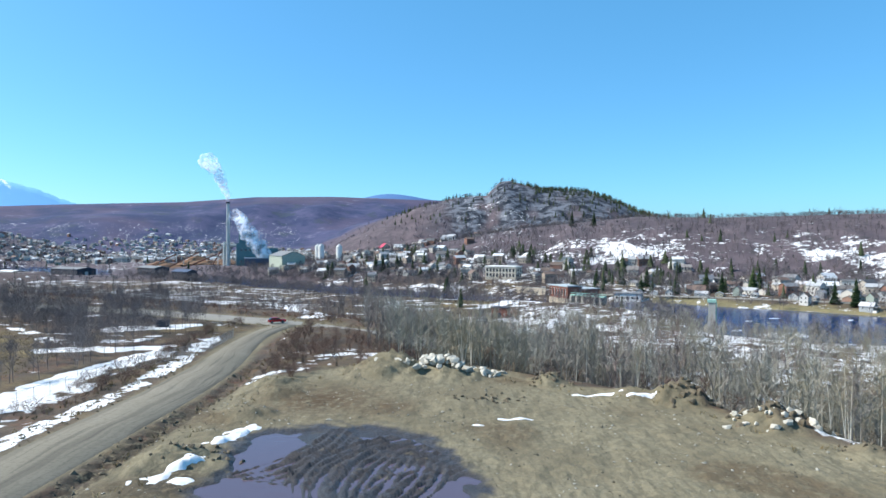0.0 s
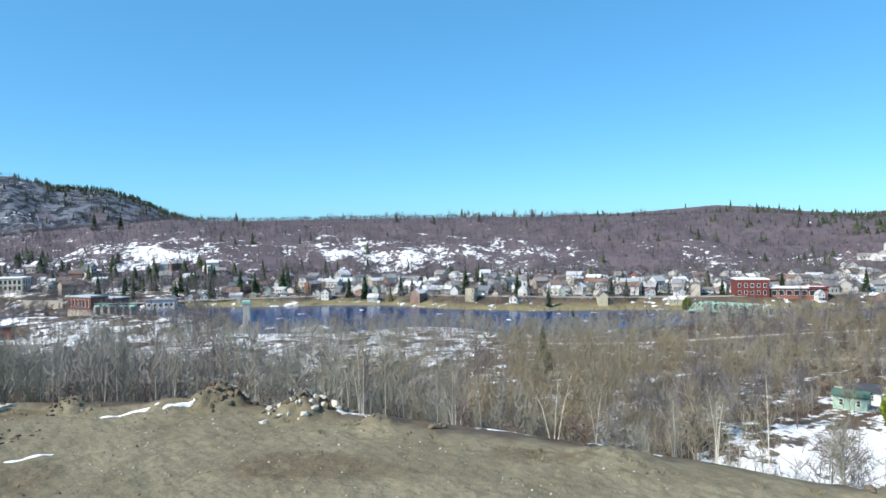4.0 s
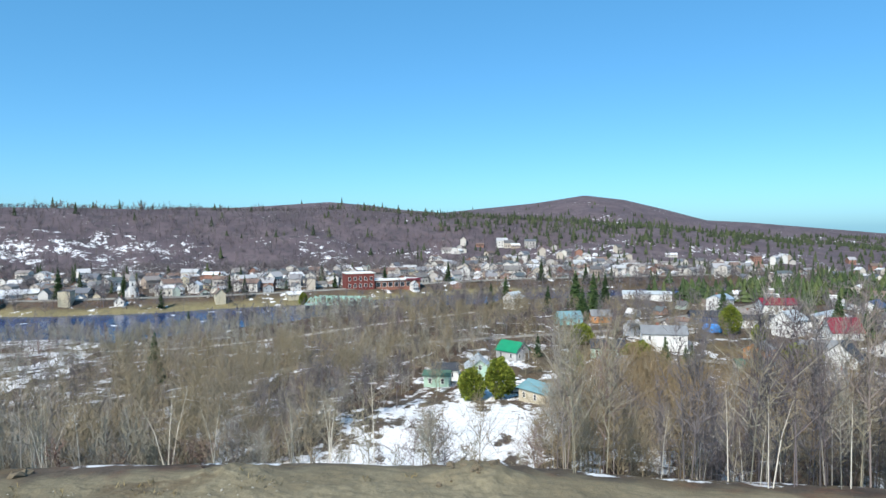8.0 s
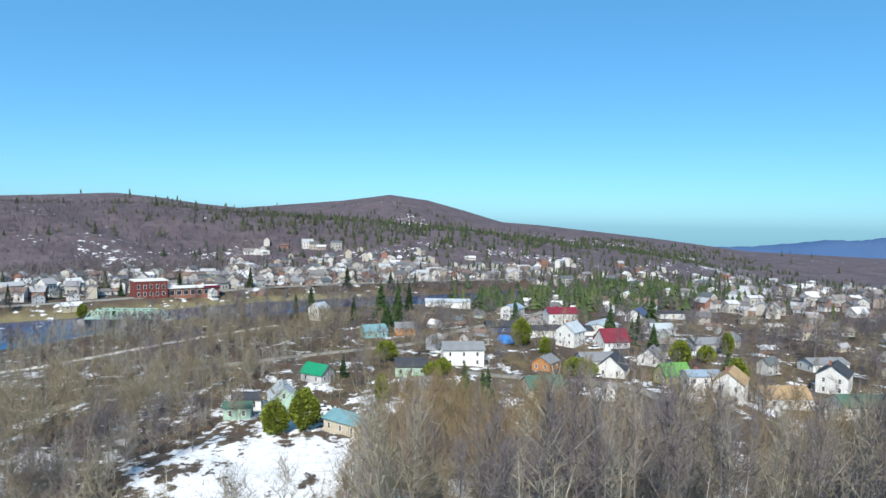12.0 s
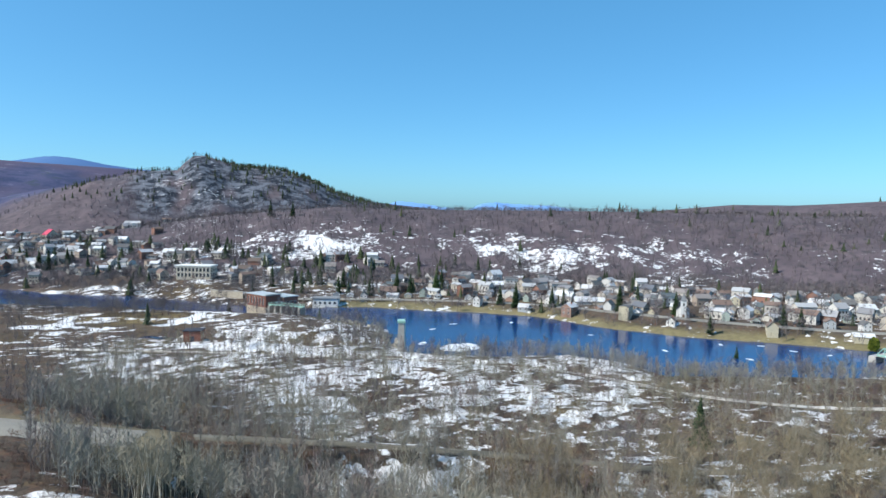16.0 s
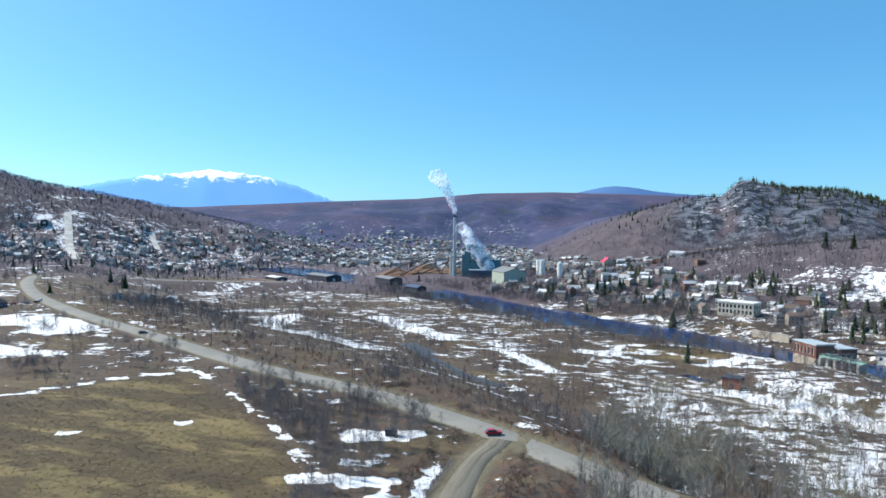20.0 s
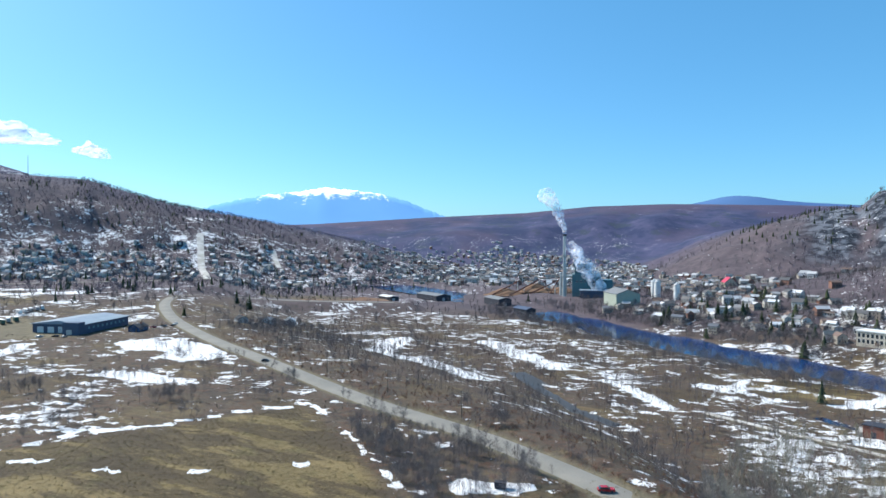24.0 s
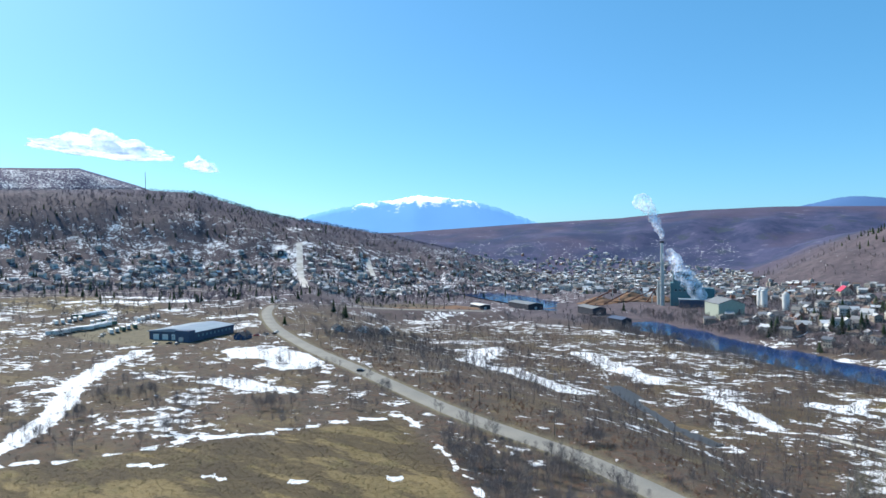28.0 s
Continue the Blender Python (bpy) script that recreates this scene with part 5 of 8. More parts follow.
TOWN_SPOTS += [(x, y, (x * 7 + y * 3) % 50 + 15) for x, y in ((-73, 680), (-42, 672), (-18, 655), (6, 622), (80, 606), (106, 588), (129, 581), (140, 528), (122, 560), (152, 548), (33, 645), (62, 628), (-112, 722), (104, 545)) if free_spot(x, y, 9.0)]
rt = random.Random(11)
for i, (x, y, a) in enumerate(TOWN_SPOTS):
    k = rt.choice((0, 1, 1, 1, 2, 4, 4, 4, 5, 6, 6)) if i >= len(PROTOS) else i
    s = rt.uniform(0.74, 0.95)
    m = pose(x, y, height(x, y) - 0.1, 0, 0, a) @ Matrix.Diagonal((s, s, s, 1))
    if i < len(PROTOS):
        PROTOS[k].matrix_basis = m
    else:
        copy_thing(PROTOS[k], m)
    KEEP_CLEAR.append((x, y, 5.2))


# ---- houses past counting ----
def far_houses(name, spots, label, seed):
    r = np.random.RandomState(seed)
    n = len(spots)
    w, d, h = r.uniform(5.5, 7.5, n), r.uniform(7.5, 12, n), r.choice([2.8, 3.0, 3.2, 5.0, 5.4, 5.6, 7], n)
    rise = w * r.uniform(0.12, 0.45, n)
    a = np.radians(r.choice([20, 110, 65], n) + r.uniform(-8, 8, n))
    def put(px, py, pz):
        px, py, pz = (np.broadcast_to(v, (n,)) for v in (px, py, pz))
        return np.stack([spots[:, 0] + px * np.cos(a) - py * np.sin(a), spots[:, 1] + px * np.sin(a) + py * np.cos(a), spots[:, 2] + pz], -1)
    W, D = w / 2, d / 2
    v = np.stack([put(-W, -D, -3), put(W, -D, -3), put(W, D, -3), put(-W, D, -3), put(-W, -D, h), put(W, -D, h), put(W, D, h), put(-W, D, h), put(0, -D, h + rise), put(0, D, h + rise)], 1)
    base = np.arange(n)[:, None, None] * 10
    tri = np.array([(0, 1, 5), (0, 5, 4), (1, 2, 6), (1, 6, 5), (2, 3, 7), (2, 7, 6), (3, 0, 4), (3, 4, 7), (4, 5, 8), (6, 7, 9)])
    walls = tagged(new(name, big_mesh(name, v.reshape(-1, 3), (tri[None] + base).reshape(-1, 3), MAT_FARWALL)), label, "houses", kind="stuff")
    o = 0.5
    v = np.stack([put(-W - o, -D - o, h - 0.3), put(0, -D - o, h + rise + 0.15), put(0, D + o, h + rise + 0.15), put(-W - o, D + o, h - 0.3), put(W + o, -D - o, h - 0.3), put(W + o, D + o, h - 0.3)], 1)
    base = np.arange(n)[:, None, None] * 6
    tri = np.array([(0, 1, 2), (0, 2, 3), (1, 4, 5), (1, 5, 2)])
    tagged(new("roofs_" + name, big_mesh("roofs_" + name, v.reshape(-1, 3), (tri[None] + base).reshape(-1, 3), MAT_FARROOF)), "dark and pale roofs of the distant town", "roofs", kind="stuff")
    # rows of windows
    q = []
    for fx, fy, ax in ((W + 0.05, 0, 1), (-W - 0.05, 0, 1), (0, -D - 0.05, 0)):
        for k in (-0.55, 0, 0.55):
            for z in (1.0, 3.8):
                ok = h > z + 1.8
                cx, cy = (fx, k * D) if ax else (k * W, fy)
                ox, oy = (0, 0.5) if ax else (0.5, 0)
                c = np.stack([put(cx - ox, cy - oy, z), put(cx + ox, cy + oy, z), put(cx + ox, cy + oy, z + 1.4), put(cx - ox, cy - oy, z + 1.4)], 1)
                q.append(c[ok])
    q = np.concatenate(q)
    tagged(new("windows_" + name, big_mesh("windows_" + name, q.reshape(-1, 3), np.arange(len(q) * 4).reshape(-1, 4), MAT_FARPANE, False, 4)), "small dark windows of the distant town", "windows", kind="stuff")
    return walls


MAT_FARPANE = plain("dull_dark_panes", (0.03, 0.034, 0.04), (0.06, 0.065, 0.075), 0.5, 0.6, bump=0)


def island_paint(name, colours):
    n = Nodes(name)
    n.set(Base_Color=n.ramp(n.island(), [(i / len(colours), c) for i, c in enumerate(colours)], "CONSTANT"), Roughness=0.8)
    return n.m


MAT_FARWALL = island_paint("far_walls", [(0.561, 0.544, 0.51), (0.476, 0.451, 0.408), (0.425, 0.383, 0.323), (0.527, 0.518, 0.493), (0.306, 0.255, 0.212)] + [(0.383, 0.365, 0.34), (0.255, 0.136, 0.102), (0.51, 0.493, 0.442)])
MAT_FARROOF = island_paint("far_roofs", ROOFS + [(0.12, 0.13, 0.15), (0.2, 0.2, 0.21), (0.6, 0.61, 0.63)])


def town_cloud(n, seed, centre, along_deg, la, lb, top=8):
    r = np.random.RandomState(seed)
    u, v = r.uniform(-la, la, n), r.uniform(-lb, lb, n)
    v = np.round(v / 34) * 34 + r.normal(0, 4, n)
    t = radians(along_deg)
    x, y = centre[0] + u * math.cos(t) - v * math.sin(t), centre[1] + u * math.sin(t) + v * math.cos(t)
    ok = (to_line(x, y, RIVER)[0] > 52) & (np.abs(wave(x, y, 180, seed)) < 0.85)
    x, y = x[ok], y[ok]
    z = surface(x, y)
    ok = (z < top + 12 * r.uniform(-1, 1, len(z))) & (to_line(x, y, RIDGES["forist"][0])[0] > 400) & ~inside(x, y, POND)
    return np.stack([x, y, z - 0.1], -1)[ok]


CENTRE = np.concatenate([town_cloud(220, 12, (150, 1130), 20, 360, 240, 25), town_cloud(1500, 1, (-200, 1480), 15, 620, 360, 30), town_cloud(150, 2, (-40, 760), 38, 200, 60), town_cloud(900, 7, (-750, 1750), 20, 560, 260, 40), town_cloud(1100, 9, (-330, 1950), 10, 560, 330, 60), town_cloud(130, 10, (-120, 1180), 20, 300, 200, 30)])
LEFTTOWN = np.concatenate([town_cloud(420, 3, (-1130, 560), 40, 430, 170, 55), town_cloud(430, 4, (-930, 930), 58, 380, 170, 55)])
RIGHTTOWN = np.concatenate([town_cloud(200, 5, (640, 40), 105, 190, 110), town_cloud(140, 6, (470, -260), 80, 160, 120), town_cloud(90, 8, (700, -330), 90, 150, 160)])
LEFTTOWN = LEFTTOWN[(to_line(LEFTTOWN[:, 0], LEFTTOWN[:, 1], HILL_STREETS[0])[0] > 15) & (to_line(LEFTTOWN[:, 0], LEFTTOWN[:, 1], HILL_STREETS[1])[0] > 13)]
shore = []
rh = random.Random(31)
_, sp_, sn_ = ribbon(SHORE_STREET, 1, 0)
for off in (-30, -47, -64, -88, -112):
    for k in range(12, len(sp_) - 4):
        for _ in range(3):
            x, y = sp_[k, :2] + sn_[k] * (off + rh.uniform(-5, 5)) + np.array([rh.uniform(-9, 9), rh.uniform(-9, 9)])
            if rh.random() < 0.8 and free_spot(x, y, 8.0) and all((x - q[0]) ** 2 + (y - q[1]) ** 2 > 81 for q in shore) and POND_LEVEL + 1 < height(x, y) < 25:
                shore.append((x, y, height(x, y) - 0.1))
far_bank = town_cloud(180, 14, (10, 650), -38, 210, 75, 4)
far_bank = far_bank[[free_spot(x, y, 9.0) for x, y, _ in far_bank]]
far_houses("houses_far_bank", far_bank, "painted houses and blocks close above the river", 25)
far_houses("houses_shore", np.array(shore), "painted houses in rows above the far shore", 24)
far_houses("houses_valley", CENTRE, "far-off painted houses and blocks filling the valley town", 21)
far_houses("houses_hillside", LEFTTOWN, "rows of far-off houses on the wooded hillside", 22)
far_houses("houses_upstream", RIGHTTOWN, "far-off painted houses among trees upstream", 23)

# ---- single buildings ----
MAT_RUST = plain("rust_brown_metal", (0.15, 0.065, 0.05), (0.25, 0.11, 0.08), 0.3, 0.8)
MAT_STONE = plain("tan_stone", (0.36, 0.31, 0.24), (0.50, 0.45, 0.36), 0.5, 0.9)
MAT_GATE = plain("pale_green_steel", (0.22, 0.40, 0.34), (0.36, 0.55, 0.47), 0.6, 0.5)
MAT_TEAL = plain("teal_cladding", (0.085, 0.17, 0.185), (0.12, 0.22, 0.235), 0.05, 0.5)
MAT_STEEL = plain("grey_steel", (0.36, 0.38, 0.38), (0.52, 0.54, 0.54), 0.2, 0.4, 0.3)
MAT_BEIGE = plain("beige_masonry", (0.42, 0.37, 0.29), (0.54, 0.49, 0.40), 0.3, 0.9)
MAT_BLACK = plain("dark_shed", (0.03, 0.033, 0.045), (0.06, 0.065, 0.08), 0.3, 0.8)
MAT_BLUESTEEL = plain("blue_steel_wall", (0.055, 0.075, 0.12), (0.085, 0.11, 0.17), 0.2, 0.5)
MAT_BLUEROOF = plain("blue_grey_roof", (0.20, 0.25, 0.30), (0.29, 0.34, 0.39), 0.15, 0.5)
MAT_WHITEWALL = plain("white_wall", (0.62, 0.61, 0.58), (0.76, 0.75, 0.72), 0.3, 0.7)


def block(name, parent, w, d, h, material, at, label="", base=-2.0):
    return part(name, box(-w / 2, w / 2, -d / 2, d / 2, base, h), material, parent, label, at)


def window_row(parent, count, x0, x1, z, y, w=1.1, h=1.9, turn=0, shift=(0, 0)):
    """Windows along a wall; the wall runs along x before it is turned."""
    first = None
    for i in range(count):
        x = x0 + (x1 - x0) * (i + 0.5) / count
        m = pose(0, 0, 0, 0, 0, turn) @ pose(x, y, z)
        if first is None:
            bm = bmesh.new()
            slab(bm, -w / 2 - 0.12, w / 2 + 0.12, -0.06, 0.02, -0.12, h + 0.12)
            k = len(bm.faces)
            slab(bm, -w / 2, w / 2, -0.09, -0.04, 0, h)
            bm.faces.ensure_lookup_table()
            for f in bm.faces[k:]:
                f.material_index = 1
            first = part("window", bm, MAT_TRIM, parent, at=m)
            first.data.materials.append(MAT_GLASS)
        else:
            same_part("window", first, parent, m)


# brick power house at the dam
ph = new("power_house")
part("stone_base", box(0, 11, 0, 20, -4, 3.4), MAT_STONE, ph, "weathered tan stone base")
part("brick_hall", box(0.2, 11, 0.2, 19.8, 3.4, 10.6), MAT_RUST, ph, "red-brown brick hall")
part("hall_roof", box(-0.4, 11.6, -0.4, 20.4, 10.6, 11.1), MAT_PALE_ROOF, ph, "pale flat roof")
part("turbine_hall", box(11.02, 22, -3, 14, -4, 9.0), MAT_RUST, ph)
part("turbine_roof", box(10.7, 22.5, -3.5, 14.5, 9.0, 9.5), MAT_PALE_ROOF, ph, "pale flat roof")
part("lean_to", box(6, 11, -3.2, 0.18, -4, 6.2), MAT_BLACK, ph, "dark low annexe")
part("lean_to_roof", box(5.7, 11.3, -3.5, 0.18, 6.2, 6.5), MAT_PALE_ROOF, ph)
for k in range(7):
    part("pilaster", box(0.0, 0.19, 0.6 + 3.0 * k, 1.2 + 3.0 * k, 3.4, 10.4), MAT_RUST, ph)
window_row(ph, 6, -19.6, -1.4, 5.0, 0.17, 1.3, 4.2, -90)
window_row(ph, 3, 12, 21.5, 2.5, -3.02, 1.8, 4.0)
part("parapet", box(-0.4, 11.6, -0.4, -0.1, 11.1, 11.5), MAT_STONE, ph)
tagged(ph, "red-brown brick power house on a stone base at the dam", "power house")
ph.matrix_basis = pose(77, 412, -20.0, 0, 0, 25)
KEEP_CLEAR += [(82, 424, 20), (90, 418, 14)]
rw = new("retaining_wall")
part("wall", box(-14, 14, -0.4, 0.4, -3, 4.2), MAT_STONE, rw, "weathered tan masonry")
part("coping", box(-14.2, 14.2, -0.6, 0.6, 4.2, 4.6), MAT_CONCRETE, rw)
rw.matrix_basis = pose(66, 503, -20.5, 0, 0, -45)
tagged(rw, "tan masonry retaining wall beside the river", "wall")

# gates of the dam with their steel bridge
gate = new("dam_gates")
piers = part("pier", box(-0.8, 0.8, -4, 4, -8, 7.5), MAT_CONCRETE, gate, at=pose(-14, 0, 0))
for i in range(1, 6):
    same_part("pier", piers, gate, pose(-14 + 5.6 * i, 0, 0))
leaf = part("gate_leaf", box(-1.9, 1.9, -0.3, 0.3, -6, 3), MAT_BLACK, gate, at=pose(-11.2, 0, 0))
for i in range(1, 5):
    same_part("gate_leaf", leaf, gate, pose(-11.2 + 5.6 * i, 0, 0))
part("walkway", box(-16, 16, -1.6, 1.6, 7.5, 8.2), MAT_GATE, gate, "pale green steel walkway")
rail_bm = bmesh.new()
for y in (-1.5, 1.5):
    slab(rail_bm, -16, 16, y - 0.06, y + 0.06, 9.2, 9.35)
    for i in range(9):
        slab(rail_bm, -16 + 4 * i - 0.06, -16 + 4 * i + 0.06, y - 0.06, y + 0.06, 8.2, 9.2)
part("railing", rail_bm, MAT_GATE, gate)
gate.matrix_basis = pose(86, 395, -20.8, 0, 0, -46) @ Matrix.Diagonal((0.74, 0.8, 0.95, 1))
tagged(gate, "concrete dam gates under a pale green steel walkway", "dam")

# crest of the low dam, with boulders
bm = bmesh.new()
rb = random.Random(5)
for i in range(90):
    t = i / 89
    x, y = 112 + 8 * math.sin(t * 3.1) + rb.uniform(-4, 4), 380 - 100 * t + rb.uniform(-2, 2)
    r = rb.uniform(0.6, 1.9)
    m = Matrix.Translation((x, y, -20.4 + rb.uniform(-0.2, 0.6))) @ Euler((rb.uniform(0, 3), rb.uniform(0, 3), 0)).to_matrix().to_4x4() @ Matrix.Diagonal((r, r * rb.uniform(0.6, 1), r * rb.uniform(0.5, 0.9), 1))
    bmesh.ops.create_icosphere(bm, subdivisions=1, radius=1, matrix=m)
me = bpy.data.meshes.new("dam_boulders")
bm.to_mesh(me)
bm.free()
me.materials.append(MAT_STONE)
tagged(new("dam_boulders", me), "tan boulders heaped along the crest of the dam", "boulders", kind="stuff")

# lone pier
pier = new("bridge_pier")
part("shaft", prism(bmesh.new(), [(-1.8, -6), (1.8, -6), (1.3, 13.5), (-1.3, 13.5)], -2.4, 2.4), MAT_CONCRETE, pier, "stained yellowish concrete shaft")
part("cap", box(-1.7, 1.7, -2.7, 2.7, 13.5, 14.6), MAT_GATE, pier, "green-stained cap")
part("steel_edge", box(1.55, 1.95, -0.9, 0.9, -5, 14), MAT_GATE, pier, "green steel guide")
pier.matrix_basis = pose(112, 277, -19.5, 0, 0, -22)
tagged(pier, "tall concrete pier with green stains at the water's edge", "pier")
KEEP_CLEAR.append((112, 277, 5))

# derelict brick box on the flats
bx = new("valve_house")
block("wall", bx, 8, 7, 5, MAT_RUST, pose(0, 0, 0))
part("roof", box(-4.4, 4.4, -3.9, 3.9, 5, 5.4), MAT_BLACK, bx)
# no opening is cut; a near-black slab paints the shade inside it
part("doorway", box(-1, 1, -3.56, -3.4, 0, 2.6), MAT_BLACK, bx, "near-black slab for the shade in an open doorway")
part("footing", box(-6.5, -4.1, -4, 4, -2, 2), MAT_CONCRETE, bx)
set_down(tagged(bx, "derelict square brick valve house on the flats", "building"), 29, 334, -20)
KEEP_CLEAR.append((29, 334, 7))

# school
sc = new("school")
part("wall", box(-17, 17, -8, 8, -2, 11), MAT_BEIGE, sc)
part("roof", box(-17.6, 17.6, -8.6, 8.6, 11, 12), MAT_WHITEWALL, sc, "white flat roof edge")
for z in (1.2, 6.2):
    window_row(sc, 9, -16.5, 16.5, z, -8.02, 2.2, 3.4)
    window_row(sc, 3, -7, 7, z, -17.02, 2.2, 3.4, 90)
part("door", box(-1.5, 1.5, -8.12, -7.9, 0, 2.8), MAT_DOOR, sc)
set_down(tagged(sc, "long beige masonry school with tall windows and white roof edge", "school"), 52, 574, -28)
sc.matrix_basis = sc.matrix_basis @ Matrix.Diagonal((0.82, 0.9, 0.85, 1))

# white works building beside the pond
wb = new("boat_house")
block("wall", wb, 17, 10, 5, MAT_WHITEWALL, pose(0, 0, 0))
part("roof", box(-9, 9, -5.5, 5.5, 5, 5.5), MAT_GREY_ROOF, wb)
window_row(wb, 5, -8, 8, 1.5, -5.02, 1.4, 1.6)
set_down(tagged(wb, "low white building with a flat grey roof by the pond", "building"), 121, 434, -25)
KEEP_CLEAR.append((121, 434, 10))

# church
ch = new("church")
part("nave", prism(bmesh.new(), [(-5, -2), (5, -2), (5, 6.5), (0, 11.5), (-5, 6.5)], -10, 10), MAT_WHITE, ch, "white clapboard nave")
bm = bmesh.new()
for sx in (-1, 1):
    prism(bm, [(0, 11.55), (sx * 5.5, 6.05), (sx * 5.5, 6.3), (0, 11.85)], -10.4, 10.4)
part("roof", bm, MAT_DARK_ROOF, ch)
part("tower", box(-2.2, 2.2, -13.2, -9.6, -2, 14), MAT_WHITE, ch)
bm = bmesh.new()
bmesh.ops.create_cone(bm, cap_ends=True, segments=4, radius1=3.2, radius2=0.05, depth=6.5, matrix=pose(0, -11.4, 17.2, 0, 0, 45))
part("steeple", bm, MAT_GREY_ROOF, ch)
window_row(ch, 4, -9, 9, 2, -5.02, 1.2, 3.2, 90)
window_row(ch, 1, -1, 1, 9.5, -13.22, 1.2, 2.6)
part("door", box(-1, 1, -13.3, -13.1, 0, 2.8), MAT_DOOR, ch)
set_down(tagged(ch, "white clapboard church with a square tower and steeple", "church"), 304, 299, -40)
ch.matrix_basis = ch.matrix_basis @ Matrix.Diagonal((0.72, 0.72, 0.72, 1))

# red block with long shop wing
rbk = new("shop_block")
part("wall", box(-9, 9, -7, 7, -2, 9.5), plain("oxblood_brick", (0.12, 0.034, 0.03), (0.19, 0.055, 0.045), 0.5, 0.85), rbk, "dark red brick walls")
part("roof", box(-9.4, 9.4, -7.4, 7.4, 9.5, 10.1), MAT_WHITEWALL, rbk, "white roof edge")
part("wing", box(9.02, 40, -5, 7, -2, 4.5), MAT_BRICK, rbk)
part("wing_roof", box(9.05, 41, -6, 7.5, 4.5, 5.1), MAT_WHITEWALL, rbk, "snow-white flat roof")
part("sign_band", box(30, 40.5, -6.15, -6.02, 4.6, 5.6), MAT_RED_ROOF, rbk, "red fascia")
for z in (1, 5.2):
    window_row(rbk, 5, -8.5, 8.5, z, -7.02, 1.5, 2.2)
window_row(rbk, 7, 10, 38, 0.6, -5.02, 2.6, 2.6)
set_down(tagged(rbk, "dark red brick block with a long white-roofed shop wing", "shop"), 384, 192, -52)

# green truss bridge
br = new("truss_bridge")
L, half, hh = 36.0, 3.4, 3.8
part("deck", box(-half, half, -L / 2, L / 2, -1.0, 0.0), MAT_CONCRETE, br)
for sx in (-1, 1):
    x = sx * (half + 0.1)
    bm = bmesh.new()
    slab(bm, x - 0.18, x + 0.18, -L / 2, L / 2, -0.6, 0.1)
    part("bottom_chord", bm, MAT_GATE, br)
    part("top_chord", box(x - 0.18, x + 0.18, -L / 2 + 5, L / 2 - 5, hh - 0.4, hh), MAT_GATE, br)
    n = 12
    for i in range(n):
        y0, y1 = -L / 2 + L * i / n, -L / 2 + L * (i + 1) / n
        up = i % 2 == 0
        za, zb = (0, hh - 0.2) if up else (hh - 0.2, 0)
        part("diagonal", tube(bmesh.new(), (x, y0, za), (x, y1, zb), 0.2, sides=4), MAT_GATE, br)
        if 0 < i < n:
            part("vertical", box(x - 0.13, x + 0.13, y0 - 0.13, y0 + 0.13, 0, hh - 0.2), MAT_GATE, br)
for i in range(6):
    y = -L / 2 + 8 + i * (L - 16) / 5
    part("cross_beam", box(-half, half, y - 0.15, y + 0.15, hh - 0.4, hh - 0.05), MAT_GATE, br)
for y in (-L / 2 - 1.5, L / 2 + 1.5, 0):
    part("abutment", box(-half - 1, half + 1, y - 1.5, y + 1.5, -7, -1.0), MAT_CONCRETE, br)
br.matrix_basis = pose(311, 166, -16.6, 0, 0, 9)
tagged(br, "pale green steel truss bridge over the river", "bridge")

# ---- the pulp mill ----
MX, MY = -283, 884
mz = height(MX, MY)
mill = new("mill")
block("boiler_house", mill, 44, 34, 34, MAT_TEAL, pose(30, 0, 0), "teal metal-clad boiler house", -5)
part("upper_house", box(12, 38, -14, 10, 34, 50), MAT_TEAL, mill, "teal upper storey")
part("upper_roof", box(11, 39, -15, 11, 50, 51), MAT_STEEL, mill)
part("side_house", box(52.1, 70, -14, 14, -5, 26), MAT_TEAL, mill)
part("low_shed", box(20, 76, -44, -17.1, -5, 11), MAT_BLUESTEEL, mill, "dark blue low shed")
part("low_shed_roof", box(19, 77, -45, -17.2, 11, 12.2), MAT_BLUEROOF, mill)
window_row(mill, 6, 12, 50, 22, -17.02, 3, 3)
part("precipitator", tube(bmesh.new(), (-9, 4, -4), (-9, 4, 36), 2.4, sides=20), MAT_STEEL, mill, "short silver vessel")
part("duct", tube(bmesh.new(), (-9, 4, 30), (10, 2, 30), 2.2, sides=10), MAT_STEEL, mill)
mill.matrix_basis = pose(MX, MY, mz, 0, 0, 18) @ Matrix.Diagonal((0.86, 0.86, 0.88, 1))
tagged(mill, "pulp mill with teal metal-clad boiler house", "mill")
st = new("chimney_stack")
part("shaft", tube(bmesh.new(), (0, 0, -3), (0, 0, 84), 3.0, 1.9, 20), MAT_STEEL, st, "tall tapering grey steel shaft")
part("top_ring", tube(bmesh.new(), (0, 0, 82), (0, 0, 84.4), 2.8, sides=20), MAT_BLACK, st)
for z in (28, 56):
    part("platform", tube(bmesh.new(), (0, 0, z), (0, 0, z + 0.6), 4.6, sides=16), MAT_STEEL, st)
st.matrix_basis = pose(-284, 876, height(-284, 876))
tagged(st, "tall grey mill chimney stack with platforms", "chimney")


